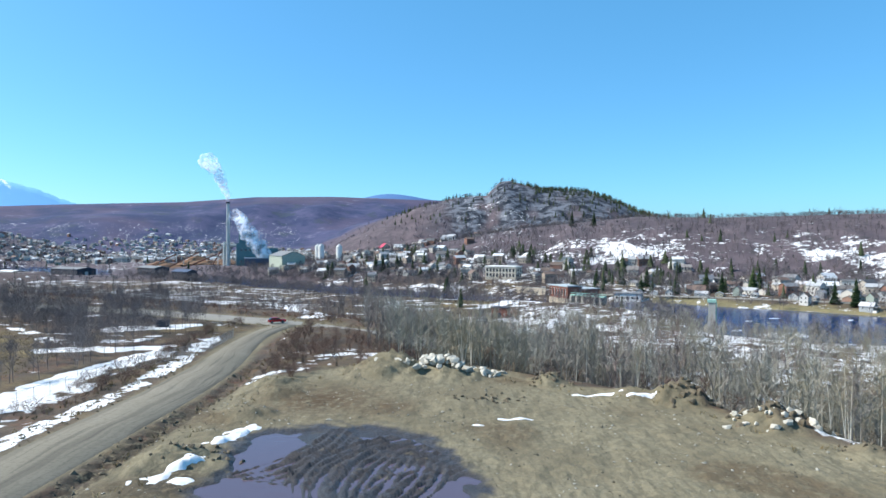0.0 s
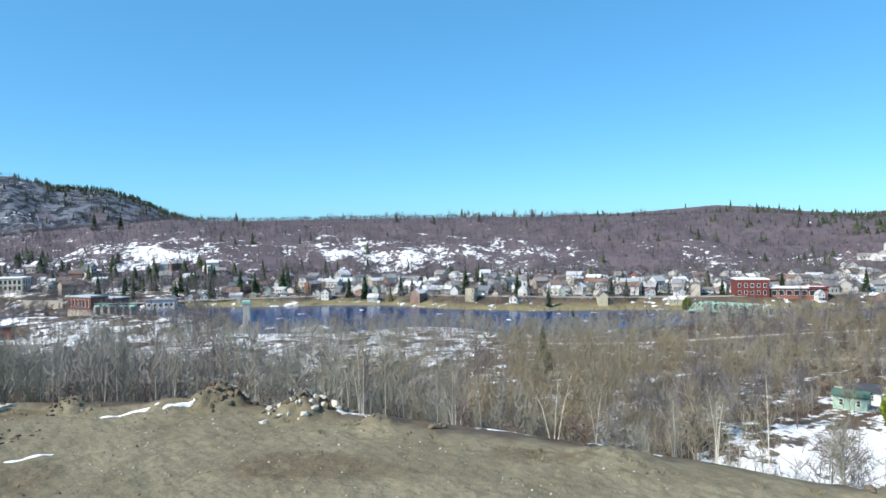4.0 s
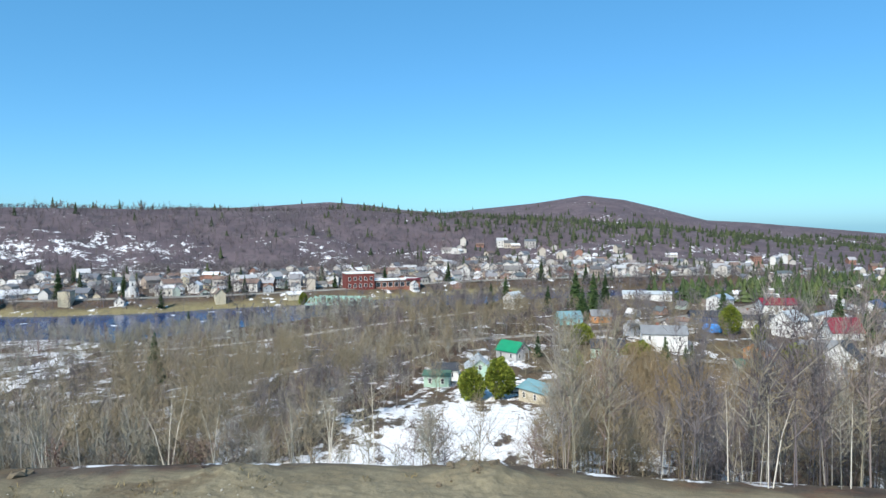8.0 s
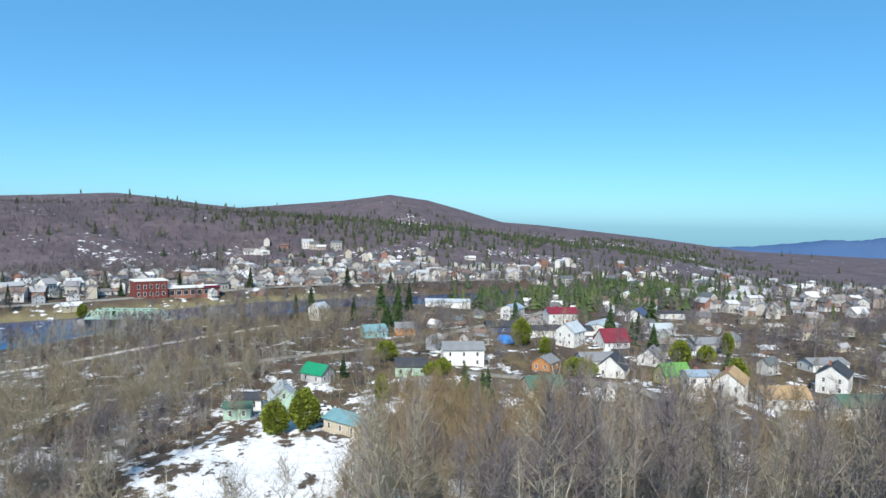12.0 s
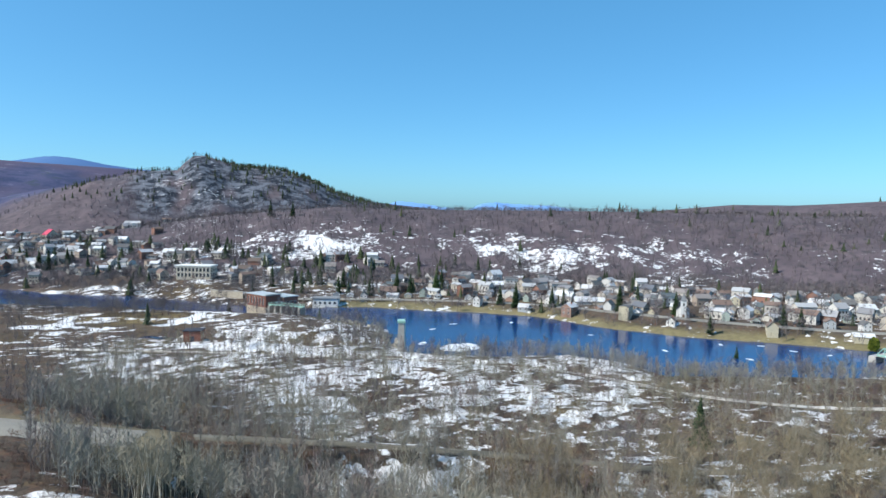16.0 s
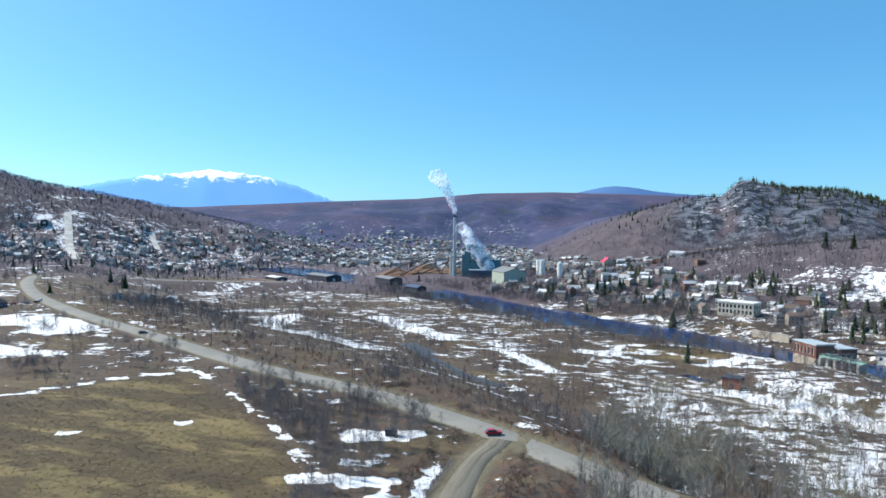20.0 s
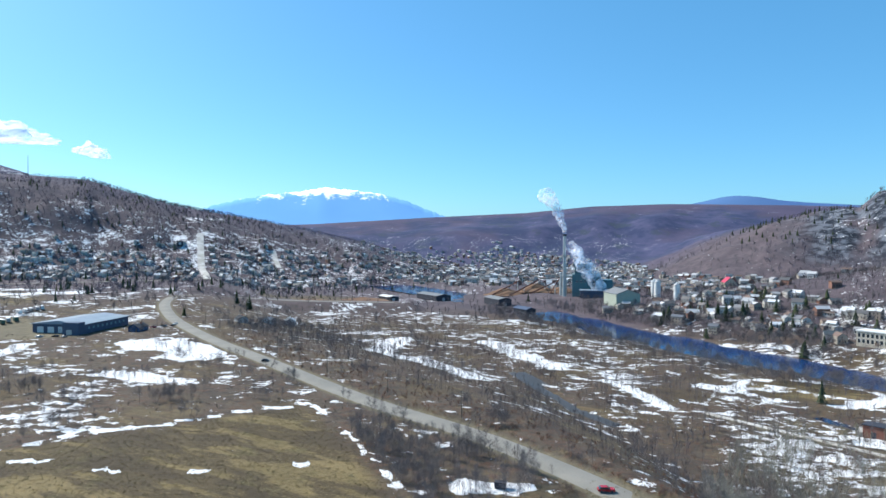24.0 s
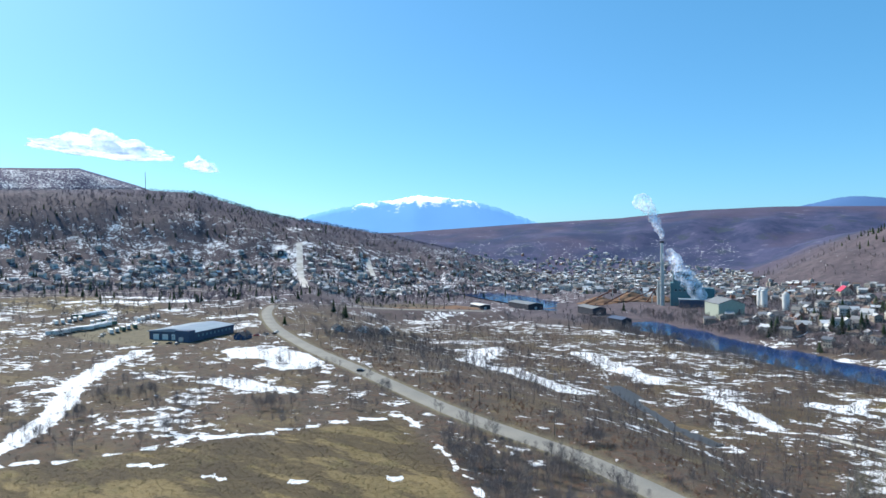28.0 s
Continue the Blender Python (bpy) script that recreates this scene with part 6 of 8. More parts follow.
def shed(name, x, y, turn, w, d, h, wall, roof, label, rise=0.18):
    o = new(name)
    part("wall", prism(bmesh.new(), [(-w / 2, -3), (w / 2, -3), (w / 2, h), (0, h + w * rise), (-w / 2, h)], -d / 2, d / 2), wall, o)
    bm = bmesh.new()
    for sx in (-1, 1):
        prism(bm, [(0, h + w * rise + 0.05), (sx * (w / 2 + 0.6), h - 0.6 * rise * 2 + 0.05), (sx * (w / 2 + 0.6), h - 1.2 * rise + 0.5), (0, h + w * rise + 0.5)], -d / 2 - 0.6, d / 2 + 0.6)
    part("roof", bm, roof, o)
    part("door", box(-2, 2, -d / 2 - 0.12, -d / 2 + 0.05, 0, 4), MAT_STEEL, o)
    set_down(o, x, y, turn)
    KEEP_CLEAR.append((x, y, max(w, d) * 0.6))
    return tagged(o, label, "building", "works by the river")


shed("warehouse", -183, 776, 35, 28, 40, 14, paint("sage_cladding", (0.36, 0.40, 0.33)), MAT_GREY_ROOF, "large sage-green warehouse with a grey roof")
shed("pump_house", -270, 692, 55, 12, 26, 9, MAT_BLACK, MAT_BLUESTEEL, "dark shed at the river bend")
shed("warehouse", -472, 846, 58, 24, 60, 7, MAT_BLACK, MAT_GREY_ROOF, "dark long shed on the cleared ground", 0.08)
shed("warehouse", -520, 800, 58, 16, 34, 6, MAT_BLACK, MAT_WHITEWALL, "low dark shed with a pale roof", 0.08)
shed("warehouse", -350, 800, 50, 18, 44, 8, MAT_BLACK, MAT_GREY_ROOF, "row of low dark sheds near the river", 0.12)
shed("long_house", -1100, 925, 48, 12, 34, 6, MAT_BLACK, MAT_GREY_ROOF, "long dark building in a snowy clearing on the hill", 0.12)
for i, (x, y) in enumerate(((-158, 835), (-152, 826), (-124, 790))):
    o = new("silo")
    part("body", tube(bmesh.new(), (0, 0, -2), (0, 0, 20 - 3 * (i == 2)), 3.6, sides=16), MAT_WHITEWALL, o)
    part("cone_top", tube(bmesh.new(), (0, 0, 20 - 3 * (i == 2)), (0, 0, 23 - 3 * (i == 2)), 3.7, 0.4, 16), MAT_STEEL, o)
    set_down(tagged(o, "white cylindrical silo with a conical top", "silo", "silos"), x, y, 0)
# heaps of bark and chips
MAT_CHIPS = plain("bark_chips", (0.15, 0.085, 0.055), (0.25, 0.15, 0.095), 0.06, 0.95, local=False)
for x, y, rx, ry, rz in ((-385, 910, 34, 22, 11), (-345, 935, 34, 20, 13), (-312, 950, 26, 18, 10), (-600, 720, 60, 26, 3.5), (-545, 775, 40, 20, 4.5)):
    bm = bmesh.new()
    bmesh.ops.create_icosphere(bm, subdivisions=3, radius=1)
    for v in bm.verts:
        k = 1 + 0.25 * noise.noise(v.co * 2 + Vector((x, y, 0)))
        v.co = Vector((v.co.x * rx * k, v.co.y * ry * k, max(-0.15, 1 - math.hypot(v.co.x, v.co.y)) * rz * k))
    me = bpy.data.meshes.new("bark_mound")
    bm.to_mesh(me)
    bm.free()
    me.materials.append(MAT_CHIPS)
    set_down(tagged(new("bark_mound", me), "red-brown heap of bark and wood chips", "heap", "heaps at the mill"), x, y, 20)
# conveyors over the chip heaps
for x0, y0, x1, y1, z1 in ((-400, 880, -372, 925, 17), (-372, 892, -345, 940, 18), (-345, 905, -318, 955, 18), (-318, 915, -300, 905, 24)):
    o = new("conveyor")
    za, zb = height(x0, y0), height(x1, y1)
    part("gallery", tube(bmesh.new(), (x0, y0, za + 1), (x1, y1, zb + z1), 0.9, sides=4), MAT_RUST, o, "sloping covered gallery")
    part("trestle", tube(bmesh.new(), ((x0 + x1) / 2, (y0 + y1) / 2, za - 2), ((x0 + x1) / 2, (y0 + y1) / 2, (za + zb + z1) / 2), 0.7, sides=5), MAT_STEEL, o)
    part("trestle", tube(bmesh.new(), (x1, y1, zb - 2), (x1, y1, zb + z1), 0.8, sides=5), MAT_STEEL, o)
    tagged(o, "sloping wood-chip conveyor on trestles", "conveyor", "conveyors")

# house with a bright roof in the valley
rr = gable_house(14, 18, 2, 0.9, MAT_CREAM, MAT_PINK_ROOF, 3, False, False)
set_down(tagged(rr, "large cream house with a bright pinkish-red roof", "house"), -82, 926, 20)

# ---- depot by the road, and houses near its bend ----
HEATH_HOUSES = [
    (-418, 316, 20, 8, 12, MAT_NAVY, MAT_DARK_ROOF, "dark blue house with a black roof beside the depot"),
    (-398, 396, 60, 8, 11, MAT_GREY, MAT_DARK_ROOF, "grey house with a dark roof below the road"),
    (-400, 428, 25, 8, 11, MAT_WHITE, MAT_GREY_ROOF, "white house with a grey roof below the road"),
    (-412, 470, 40, 9, 13, MAT_WHITE, MAT_PALE_ROOF, "white house with a pale roof among dark trees"),
]
dp = new("depot")
part("wall", box(-20, 20, -25, 25, -1, 6.0), MAT_BLUESTEEL, dp, "dark blue steel walls")
part("roof", prism(bmesh.new(), [(-21, 6.0), (21, 6.0), (21, 6.4), (0, 8.6), (-21, 6.4)], -26, 26), MAT_BLUEROOF, dp, "low pale blue-grey metal roof")
part("entrance", box(8, 20, -32, -25.02, -1, 8), MAT_BLUESTEEL, dp, "tall dark entrance block")
part("entrance_door", box(11, 15, -32.15, -31.9, 0, 3.2), MAT_STEEL, dp)
shutter = part("shutter", box(-2.4, 2.4, -25.2, -24.95, 0, 4.2), MAT_WHITEWALL, dp, "white roller shutter", pose(-14, 0, 0))
for x in (-6, 2):
    same_part("shutter", shutter, dp, pose(x, 0, 0))
for i in range(9):
    part("side_window", box(20.0, 20.12, -22 + 5 * i, -20 + 5 * i, 2.5, 4.2), MAT_TEAL_METAL, dp)
set_down(tagged(dp, "large blue steel depot with a low pale roof", "depot"), -464, 304, 21)
KEEP_CLEAR.append((-464, 304, 40))

for x, y, a, w, d, wall, roof, label in HEATH_HOUSES:
    o = gable_house(w, d, 1, 0.6, wall, roof, 3, False, True)
    set_down(tagged(o, label, "house", "houses by the paved road"), x, y, a, 0.1)
    KEEP_CLEAR.append((x, y, 8))

# ---- woods and brush ----
def shapes(n, seed, **kw):
    r = np.random.RandomState(seed)
    return [np.concatenate([s for s in bare_tree(r, **kw)]) for _ in range(n)]


def grow(name, shp, spots, lo, hi, material, label, seed, category="trees", slim=1.0, tone=None):
    r = np.random.RandomState(seed)
    n = len(spots)
    t = r.uniform(0, 1, n) if tone is None else np.clip(tone(spots[:, 0], spots[:, 1]) + r.normal(0, 0.15, n), 0, 1)
    return place_all(name, shp, spots, r.uniform(lo, hi, n), t, material, label, category, slim)


POLES = shapes(8, 1, limbs=12, twigs=7, spread=0.19, low=0.15, wide=0.0052, trunk=0.0058, long=1.7)
ROUND = shapes(7, 2, limbs=16, twigs=11, spread=0.38, low=0.18, wide=0.0056, trunk=0.0075, long=1.5)
TALL = shapes(6, 12, limbs=22, twigs=13, spread=0.34, low=0.22, wide=0.0027, trunk=0.0062, long=1.5)
LANKY = shapes(6, 13, limbs=18, twigs=10, spread=0.17, low=0.25, wide=0.0024, trunk=0.0040, long=1.9)
WISP = shapes(8, 14, limbs=5, twigs=2, spread=0.26, low=0.2, wide=0.0062, trunk=0.006, long=1.7, solid=False)
MASS = shapes(6, 15, limbs=7, twigs=1, spread=0.44, low=0.15, wide=0.030, trunk=0.014, long=1.7, solid=False)
SHRUB = shapes(6, 3, limbs=4, twigs=4, spread=0.40, low=0.1, wide=0.0095, stems=5, trunk=0.008, long=1.7, solid=False)
BRUSH = shapes(6, 3, limbs=3, twigs=3, spread=0.42, low=0.05, wide=0.022, stems=4, trunk=0.010, long=1.8, solid=False)
THIN = shapes(6, 4, limbs=10, twigs=6, spread=0.27, low=0.15, wide=0.0085, trunk=0.008, long=1.6)
FAR = shapes(6, 5, limbs=7, twigs=1, spread=0.40, low=0.2, wide=0.026, trunk=0.014, long=1.6, solid=False)

# below the lot, down to the pond
below = scatter(20000, -25, 330, 60, 330, lambda x, y: (off_edge(x, y) > 3) * (off_edge(x, y) < 260) * (0.92 - 0.5 * (off_edge(x, y) > 70)) * (x > -22 + 0 * y) * ~yard(x, y, 1.0) * np.clip(0.8 + 0.5 * wave(x, y, 45, 61), 0.15, 1) * ((x < 210) | (off_edge(x, y) < 200)), 71)
near_b = below[off_edge(below[:, 0], below[:, 1]) < 75]
far_b = below[off_edge(below[:, 0], below[:, 1]) >= 75]
grow("wood_slope", POLES, near_b, 7, 11.5, MAT_BARE, "dense leafless young poplars and birches below the lot", 1, tone=lambda x, y: 0.58 + 0.32 * wave(x, y, 50, 62))
grow("wood_flats", POLES, far_b, 4.5, 8.5, MAT_BARE, "leafless grey-tan saplings on the river flats", 2, slim=1.3, tone=lambda x, y: 0.55 + 0.4 * wave(x, y, 60, 63))
under = scatter(4200, -25, 320, 40, 330, lambda x, y: (off_edge(x, y) > 1) * (off_edge(x, y) < 230) * ~yard(x, y) * np.clip(0.6 + 0.5 * wave(x, y, 30, 64), 0.1, 1), 72)
grow("brush_slope", SHRUB, under, 1.4, 3.2, MAT_BRUSH, "tangled leafless undergrowth", 3, "brush", slim=1.6)
# big tan crowns round the near houses
crowns = scatter(5200, 62, 330, -190, 120, lambda x, y: (off_edge(x, y) > 3) * ~yard(x, y, 1.05) * np.where(x < 135, 0.9, np.where((y > -125) & (y < 65) & (x > 155), 0.16, 0.5)) * np.clip(0.75 + 0.6 * wave(x, y, 50, 65), 0.05, 1), 73)
tan = np.array([wave(crowns[:, 0], crowns[:, 1], 70, 66) + 0.35 * (crowns[:, 1] > -5) > 0]).ravel()
rim_c = off_edge(crowns[:, 0], crowns[:, 1]) < 24
high_c = rim_c & (crowns[:, 1] < 12)
grow("wood_rim", LANKY, crowns[high_c], 12, 19, MAT_DUSK, "tall leafless grey-purple trees just below the lot", 24)
rim_more = scatter(420, 60, 100, -120, 14, lambda x, y: (off_edge(x, y) > 3) * (off_edge(x, y) < 34) * np.clip(0.6 + 0.5 * wave(x, y, 22, 91), 0.1, 1) * np.where(y > -18, 0.35, 1), 102)
grow("wood_rim_tall", LANKY, rim_more, 11, 19, MAT_BARE, "tall slender leafless grey-purple trees at the lot's edge", 48)
tan_more = scatter(300, 98, 150, -75, 22, lambda x, y: np.where(y > -30, 0.7, 0.4) * ~yard(x, y, 1.15), 103)
grow("wood_ochre_tall", TALL, tan_more, 12, 17, tree_material("ochre_wood", [(0.0, (0.20, 0.145, 0.08)), (0.5, (0.25, 0.185, 0.105)), (1.0, (0.19, 0.15, 0.10))]), "tall leafless trees with an ochre haze of twigs", 49)
grow("wood_rim_young", ROUND, crowns[rim_c & ~high_c], 4.5, 7.5, MAT_BARE, "young leafless grey trees just below the lot", 23)
crowns, tan = crowns[~rim_c], tan[~rim_c]
big_c = (crowns[:, 0] < 150) & (np.random.RandomState(40).uniform(0, 1, len(crowns)) < 0.62)
near_c = crowns[:, 0] < 150
grow("wood_tan_tall", TALL, crowns[tan & big_c], 11, 17, MAT_TAN, "tall spreading leafless trees with a tan haze of twigs", 41)
grow("wood_dark_tall", TALL, crowns[~tan & big_c], 11, 17, MAT_DUSK, "tall spreading leafless grey-purple trees", 42)
grow("wood_tan", ROUND, crowns[tan & ~near_c], 6, 10.5, MAT_TAN, "spreading leafless trees with a tan haze of twigs", 4)
grow("wood_dark", ROUND, crowns[~tan & ~near_c], 6.5, 12.5, MAT_DUSK, "spreading leafless grey-purple trees", 5)
near_shore = scatter(1500, 180, 350, 95, 215, lambda x, y: (to_line(x, y, POND + POND[:1])[0] < 55) * (x * 0.7 + y < 380) * 0.8, 97)
grow("wood_near_shore", POLES, near_shore, 5, 8.5, MAT_BARE, "tall leafless trees along the near shore of the pond", 43, slim=1.3, tone=lambda x, y: 0.4 + 0.4 * wave(x, y, 40, 86))
river_edge = scatter(6000, -330, 90, 420, 800, lambda x, y: (to_line(x, y, RIVER)[0] < 78) * np.clip(0.5 + 0.5 * wave(x, y, 35, 87), 0.15, 1), 98)
grow("wood_river_edge", ROUND, river_edge, 5, 10, MAT_DUSK, "leafless trees along both river banks", 44, slim=1.3)
gardens = scatter(380, 150, 330, -115, 85, lambda x, y: ~yard(x, y, 1.05) * np.clip(0.6 + 0.5 * wave(x, y, 40, 85), 0.1, 1), 96, 0.62)
half_g = len(gardens) // 2
grow("wood_gardens", ROUND, gardens[:half_g], 5, 8.5, MAT_TAN, "leafless garden trees close among the houses", 28)
grow("wood_gardens_grey", ROUND, gardens[half_g:], 5, 8.5, MAT_DUSK, "grey leafless garden trees close among the houses", 29)
# flats between road and river
flat_trees = scatter(9000, -420, 110, 165, 640, lambda x, y: (off_edge(x, y) > 6) * (off_edge(x, y) < 330) * np.clip(0.2 + 0.8 * wave(x, y, 75, 67) + 0.25 * (to_line(x, y, RIVER)[0] < 60), 0, 1) * (y < 520 + 0.5 * (x + 420) * -0.2), 74)
grow("wood_marsh", THIN, flat_trees, 4, 8.5, MAT_DUSK, "thin leafless trees scattered over the marsh", 6)
flat_brush = scatter(10000, -420, 110, 165, 620, lambda x, y: (off_edge(x, y) > 2) * (off_edge(x, y) < 320) * np.clip(0.45 + 0.7 * wave(x, y, 40, 68), 0.05, 1), 75)
grow("brush_marsh", BRUSH, flat_brush, 0.7, 1.9, MAT_BRUSH, "low brown brush over the snowy flats", 7, "brush", tone=lambda x, y: 0.5 + 0.5 * wave(x, y, 60, 69), slim=1.6)
wisps = scatter(52000, -420, 330, 120, 620, lambda x, y: (off_edge(x, y) > 6) * (off_edge(x, y) < 330) * ((x < 110) | (y < 330)) * np.clip(0.42 + 0.6 * wave(x, y, 55, 92), 0.08, 1) * (y < 560 - 0.1 * x), 104)
grow("saplings_marsh", WISP, wisps, 2.5, 6.5, MAT_DUSK, "fine leafless saplings all over the snowy flats", 50, "saplings", slim=1.2)
# clumps along the roads and the field's edge
clump = scatter(9000, -330, -20, 60, 300, lambda x, y: (off_edge(x, y) < 8) * ~inside(x, y, FIELD) * np.clip(-0.15 + 0.9 * wave(x, y, 38, 70) + 0.9 * np.exp(-(((x + 92) / 24) ** 2 + ((y - 158) / 36) ** 2)) + 0.9 * np.exp(-(((x + 68) / 8) ** 2 + ((y - 110) / 14) ** 2)) + 0.8 * np.exp(-(((x + 108) / 24) ** 2 + ((y - 182) / 14) ** 2)) + 0.6 * np.exp(-(((x + 95) / 28) ** 2 + ((y - 185) / 22) ** 2)) + 1.1 * np.exp(-(((x + 74) / 12) ** 2 + ((y - 128) / 28) ** 2)), 0, 1) * (to_line(x, y, DIRT_ROAD)[0] > 17), 76)
grow("wood_roadside", TALL, clump, 3.5, 7.5, MAT_DUSK, "clumps of leafless purple-grey saplings by the road", 8, slim=1.2)
shrubs = scatter(3600, -60, 20, 60, 190, lambda x, y: np.clip(0.9 * np.exp(-(((x + 28) / 5) ** 2 + ((y - 112) / 9) ** 2)) + 0.45 * (np.abs(x + 50) < 4) * (y > 75) * (y < 130) + 1.0 * np.exp(-(((x + 22) / 12) ** 2 + ((y - 128) / 17) ** 2)) + 0.5 * (np.abs(to_line(x, y, DIRT_ROAD)[0] - 12) < 2.5) * (y > 95), 0, 1), 77)
grow("brush_roadside", SHRUB, shrubs, 0.8, 2.2, MAT_BRUSH, "red-brown brush beside the dirt road", 9, "brush", tone=lambda x, y: 0.5 + 0 * x, slim=1.6)
road_bank = scatter(9000, -330, 20, 140, 330, lambda x, y: (to_line(x, y, PAVED_ROAD)[0] < 34) * (to_line(x, y, PAVED_ROAD)[2] > 0) * np.clip(0.55 + 0.6 * wave(x, y, 26, 88), 0.1, 1), 99)
grow("brush_road_bank", BRUSH, road_bank, 0.6, 1.6, MAT_REDBRUSH, "low red-brown brush on the bank below the road", 45, "brush", slim=1.6)
# heath left of the road
heath = scatter(11000, -720, -150, 60, 480, lambda x, y: (off_edge(x, y) < 0) * ~inside(x, y, FIELD) * np.clip(0.35 + 0.7 * wave(x, y, 50, 71), 0.05, 1), 78)
grow("brush_heath", BRUSH, heath, 0.5, 1.5, MAT_BRUSH, "low brown heath brush", 10, "brush", slim=1.6)
copse = scatter(6000, -760, -200, 120, 620, lambda x, y: (off_edge(x, y) < 60) * ~inside(x, y, FIELD) * np.clip(-0.25 + 0.9 * wave(x, y, 95, 72) + 0.8 * np.exp(-(((x + 330) / 70) ** 2 + ((y - 370) / 60) ** 2)), 0, 1), 79)
grow("wood_heath", TALL, copse, 5, 9, MAT_DUSK, "copses of leafless dark trees", 11)
mid_copse = scatter(3200, -560, -150, 290, 620, lambda x, y: (off_edge(x, y) > 2) * 0.75 * np.exp(-(((x + 330) / 110) ** 2 + ((y - 420) / 80) ** 2)) * np.clip(0.6 + 0.6 * wave(x, y, 50, 93), 0.05, 1), 83)
grow("wood_bend", TALL, mid_copse, 4.5, 8.5, MAT_DUSK, "dense leafless grove beside the road", 12)


# ---- hills ----
def on_ridge(names, lo, hi):
    def f(x, y):
        v = np.zeros(x.shape)
        for n in names:
            pts, foot = RIDGES[n]
            d = to_line(x, y, pts)[0] / foot
            v = np.maximum(v, (d > lo) * (d < hi))
        return v
    return f


hill_w = on_ridge(("west",), 0.0, 0.9)
west_wood = scatter(26000, -260, 1100, 120, 1000, lambda x, y: hill_w(x, y) * (0.95 - 0.2 * np.clip(1.6 * snow_slope(x, y), 0, 1)), 80)
at_crest = to_line(west_wood[:, 0], west_wood[:, 1], RIDGES["west"][0])[0] < 45
grow("wood_west_crest", FAR, west_wood[at_crest], 3, 5.5, MAT_HILLWOOD, "leafless hardwoods along the top of the near ridge", 33, slim=1.7, tone=lambda x, y: 0.45 + 0.4 * wave(x, y, 140, 73))
west_wood = west_wood[~at_crest]
grow("wood_west_ridge", FAR, west_wood, 4, 8, MAT_HILLWOOD, "leafless purple-brown hardwoods covering the near ridge", 13, tone=lambda x, y: 0.45 + 0.4 * wave(x, y, 140, 73))
# hardwoods on distant hills, their colour shifted to blue for aerial haze
MAT_FARWOOD = tree_material("haze_blue_wood", [(0.0, (0.088, 0.085, 0.12)), (0.5, (0.12, 0.112, 0.15)), (1.0, (0.12, 0.098, 0.122))])
hill_l = on_ridge(("left",), 0.0, 0.95)
left_wood = scatter(19000, -2000, -650, 250, 1800, lambda x, y: hill_l(x, y) * (0.55 + 0.4 * smooth(90, 150, surface(x, y))), 81)
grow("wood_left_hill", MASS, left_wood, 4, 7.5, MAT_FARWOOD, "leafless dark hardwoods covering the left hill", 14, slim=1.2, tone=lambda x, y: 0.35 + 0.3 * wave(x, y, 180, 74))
town_wood = scatter(14000, -1250, 780, -420, 1750, lambda x, y: (np.hypot(x, y) > 330) * (off_edge(x, y) > -2000) * ((off_edge(x, y) > 330) | (np.hypot(x, y) > 640) | (x > 300)) * np.clip(0.5 + 0.6 * wave(x, y, 120, 75), 0.05, 1), 82)
grow("wood_town", MASS, town_wood, 6, 10, MAT_DUSK, "leafless street trees among the distant houses", 15, slim=1.2)
hill_town = scatter(8000, -1550, -640, 330, 1300, lambda x, y: np.clip(0.55 + 0.5 * wave(x, y, 90, 81), 0.1, 1) * (((x + 770) / 150) ** 2 + ((y - 345) / 85) ** 2 > 1) * (((x + 575) / 105) ** 2 + ((y - 730) / 90) ** 2 > 1), 93)
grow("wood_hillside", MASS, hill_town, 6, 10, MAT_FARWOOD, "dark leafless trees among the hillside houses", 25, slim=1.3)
upstream = scatter(2600, 235, 640, -320, 60, lambda x, y: np.clip(0.6 + 0.5 * wave(x, y, 60, 82), 0.1, 1), 94)
grow("wood_upstream", THIN, upstream, 6, 10, MAT_DUSK, "leafless trees hiding the houses upstream", 26, slim=1.6)
fw = on_ridge(("forist",), 0.0, 0.9)
forist_wood = scatter(10000, -500, 750, 1100, 1900, lambda x, y: fw(x, y) * (x > -60) * (y < 1760) * np.where(surface(x, y) > 60, 0.12, 0.7), 84)
grow("wood_rocky_hill", FAR, forist_wood, 6, 10, MAT_FARWOOD, "leafless woods on the rocky hill", 16, slim=1.6)


def cone_tree(r, tiers=5, sides=6):
    t = []
    for k in range(tiers):
        z0, z1 = 0.06 + 0.86 * k / tiers, 0.06 + 0.94 * (k + 1.7) / (tiers + 0.7)
        w = 0.19 * (1 - k / tiers) + 0.02
        for i in range(sides):
            a, b = 6.28 * i / sides + r.uniform(-0.2, 0.2), 6.28 * (i + 0.9) / sides
            ra, rb_ = w * r.uniform(0.7, 1.25), w * r.uniform(0.7, 1.25)
            t.append([(math.cos(a) * ra, math.sin(a) * ra, z0 - r.uniform(0, 0.03)), (math.cos(b) * rb_, math.sin(b) * rb_, z0 - r.uniform(0, 0.03)), (0, 0, min(1.0, z1))])
    return np.array(t)


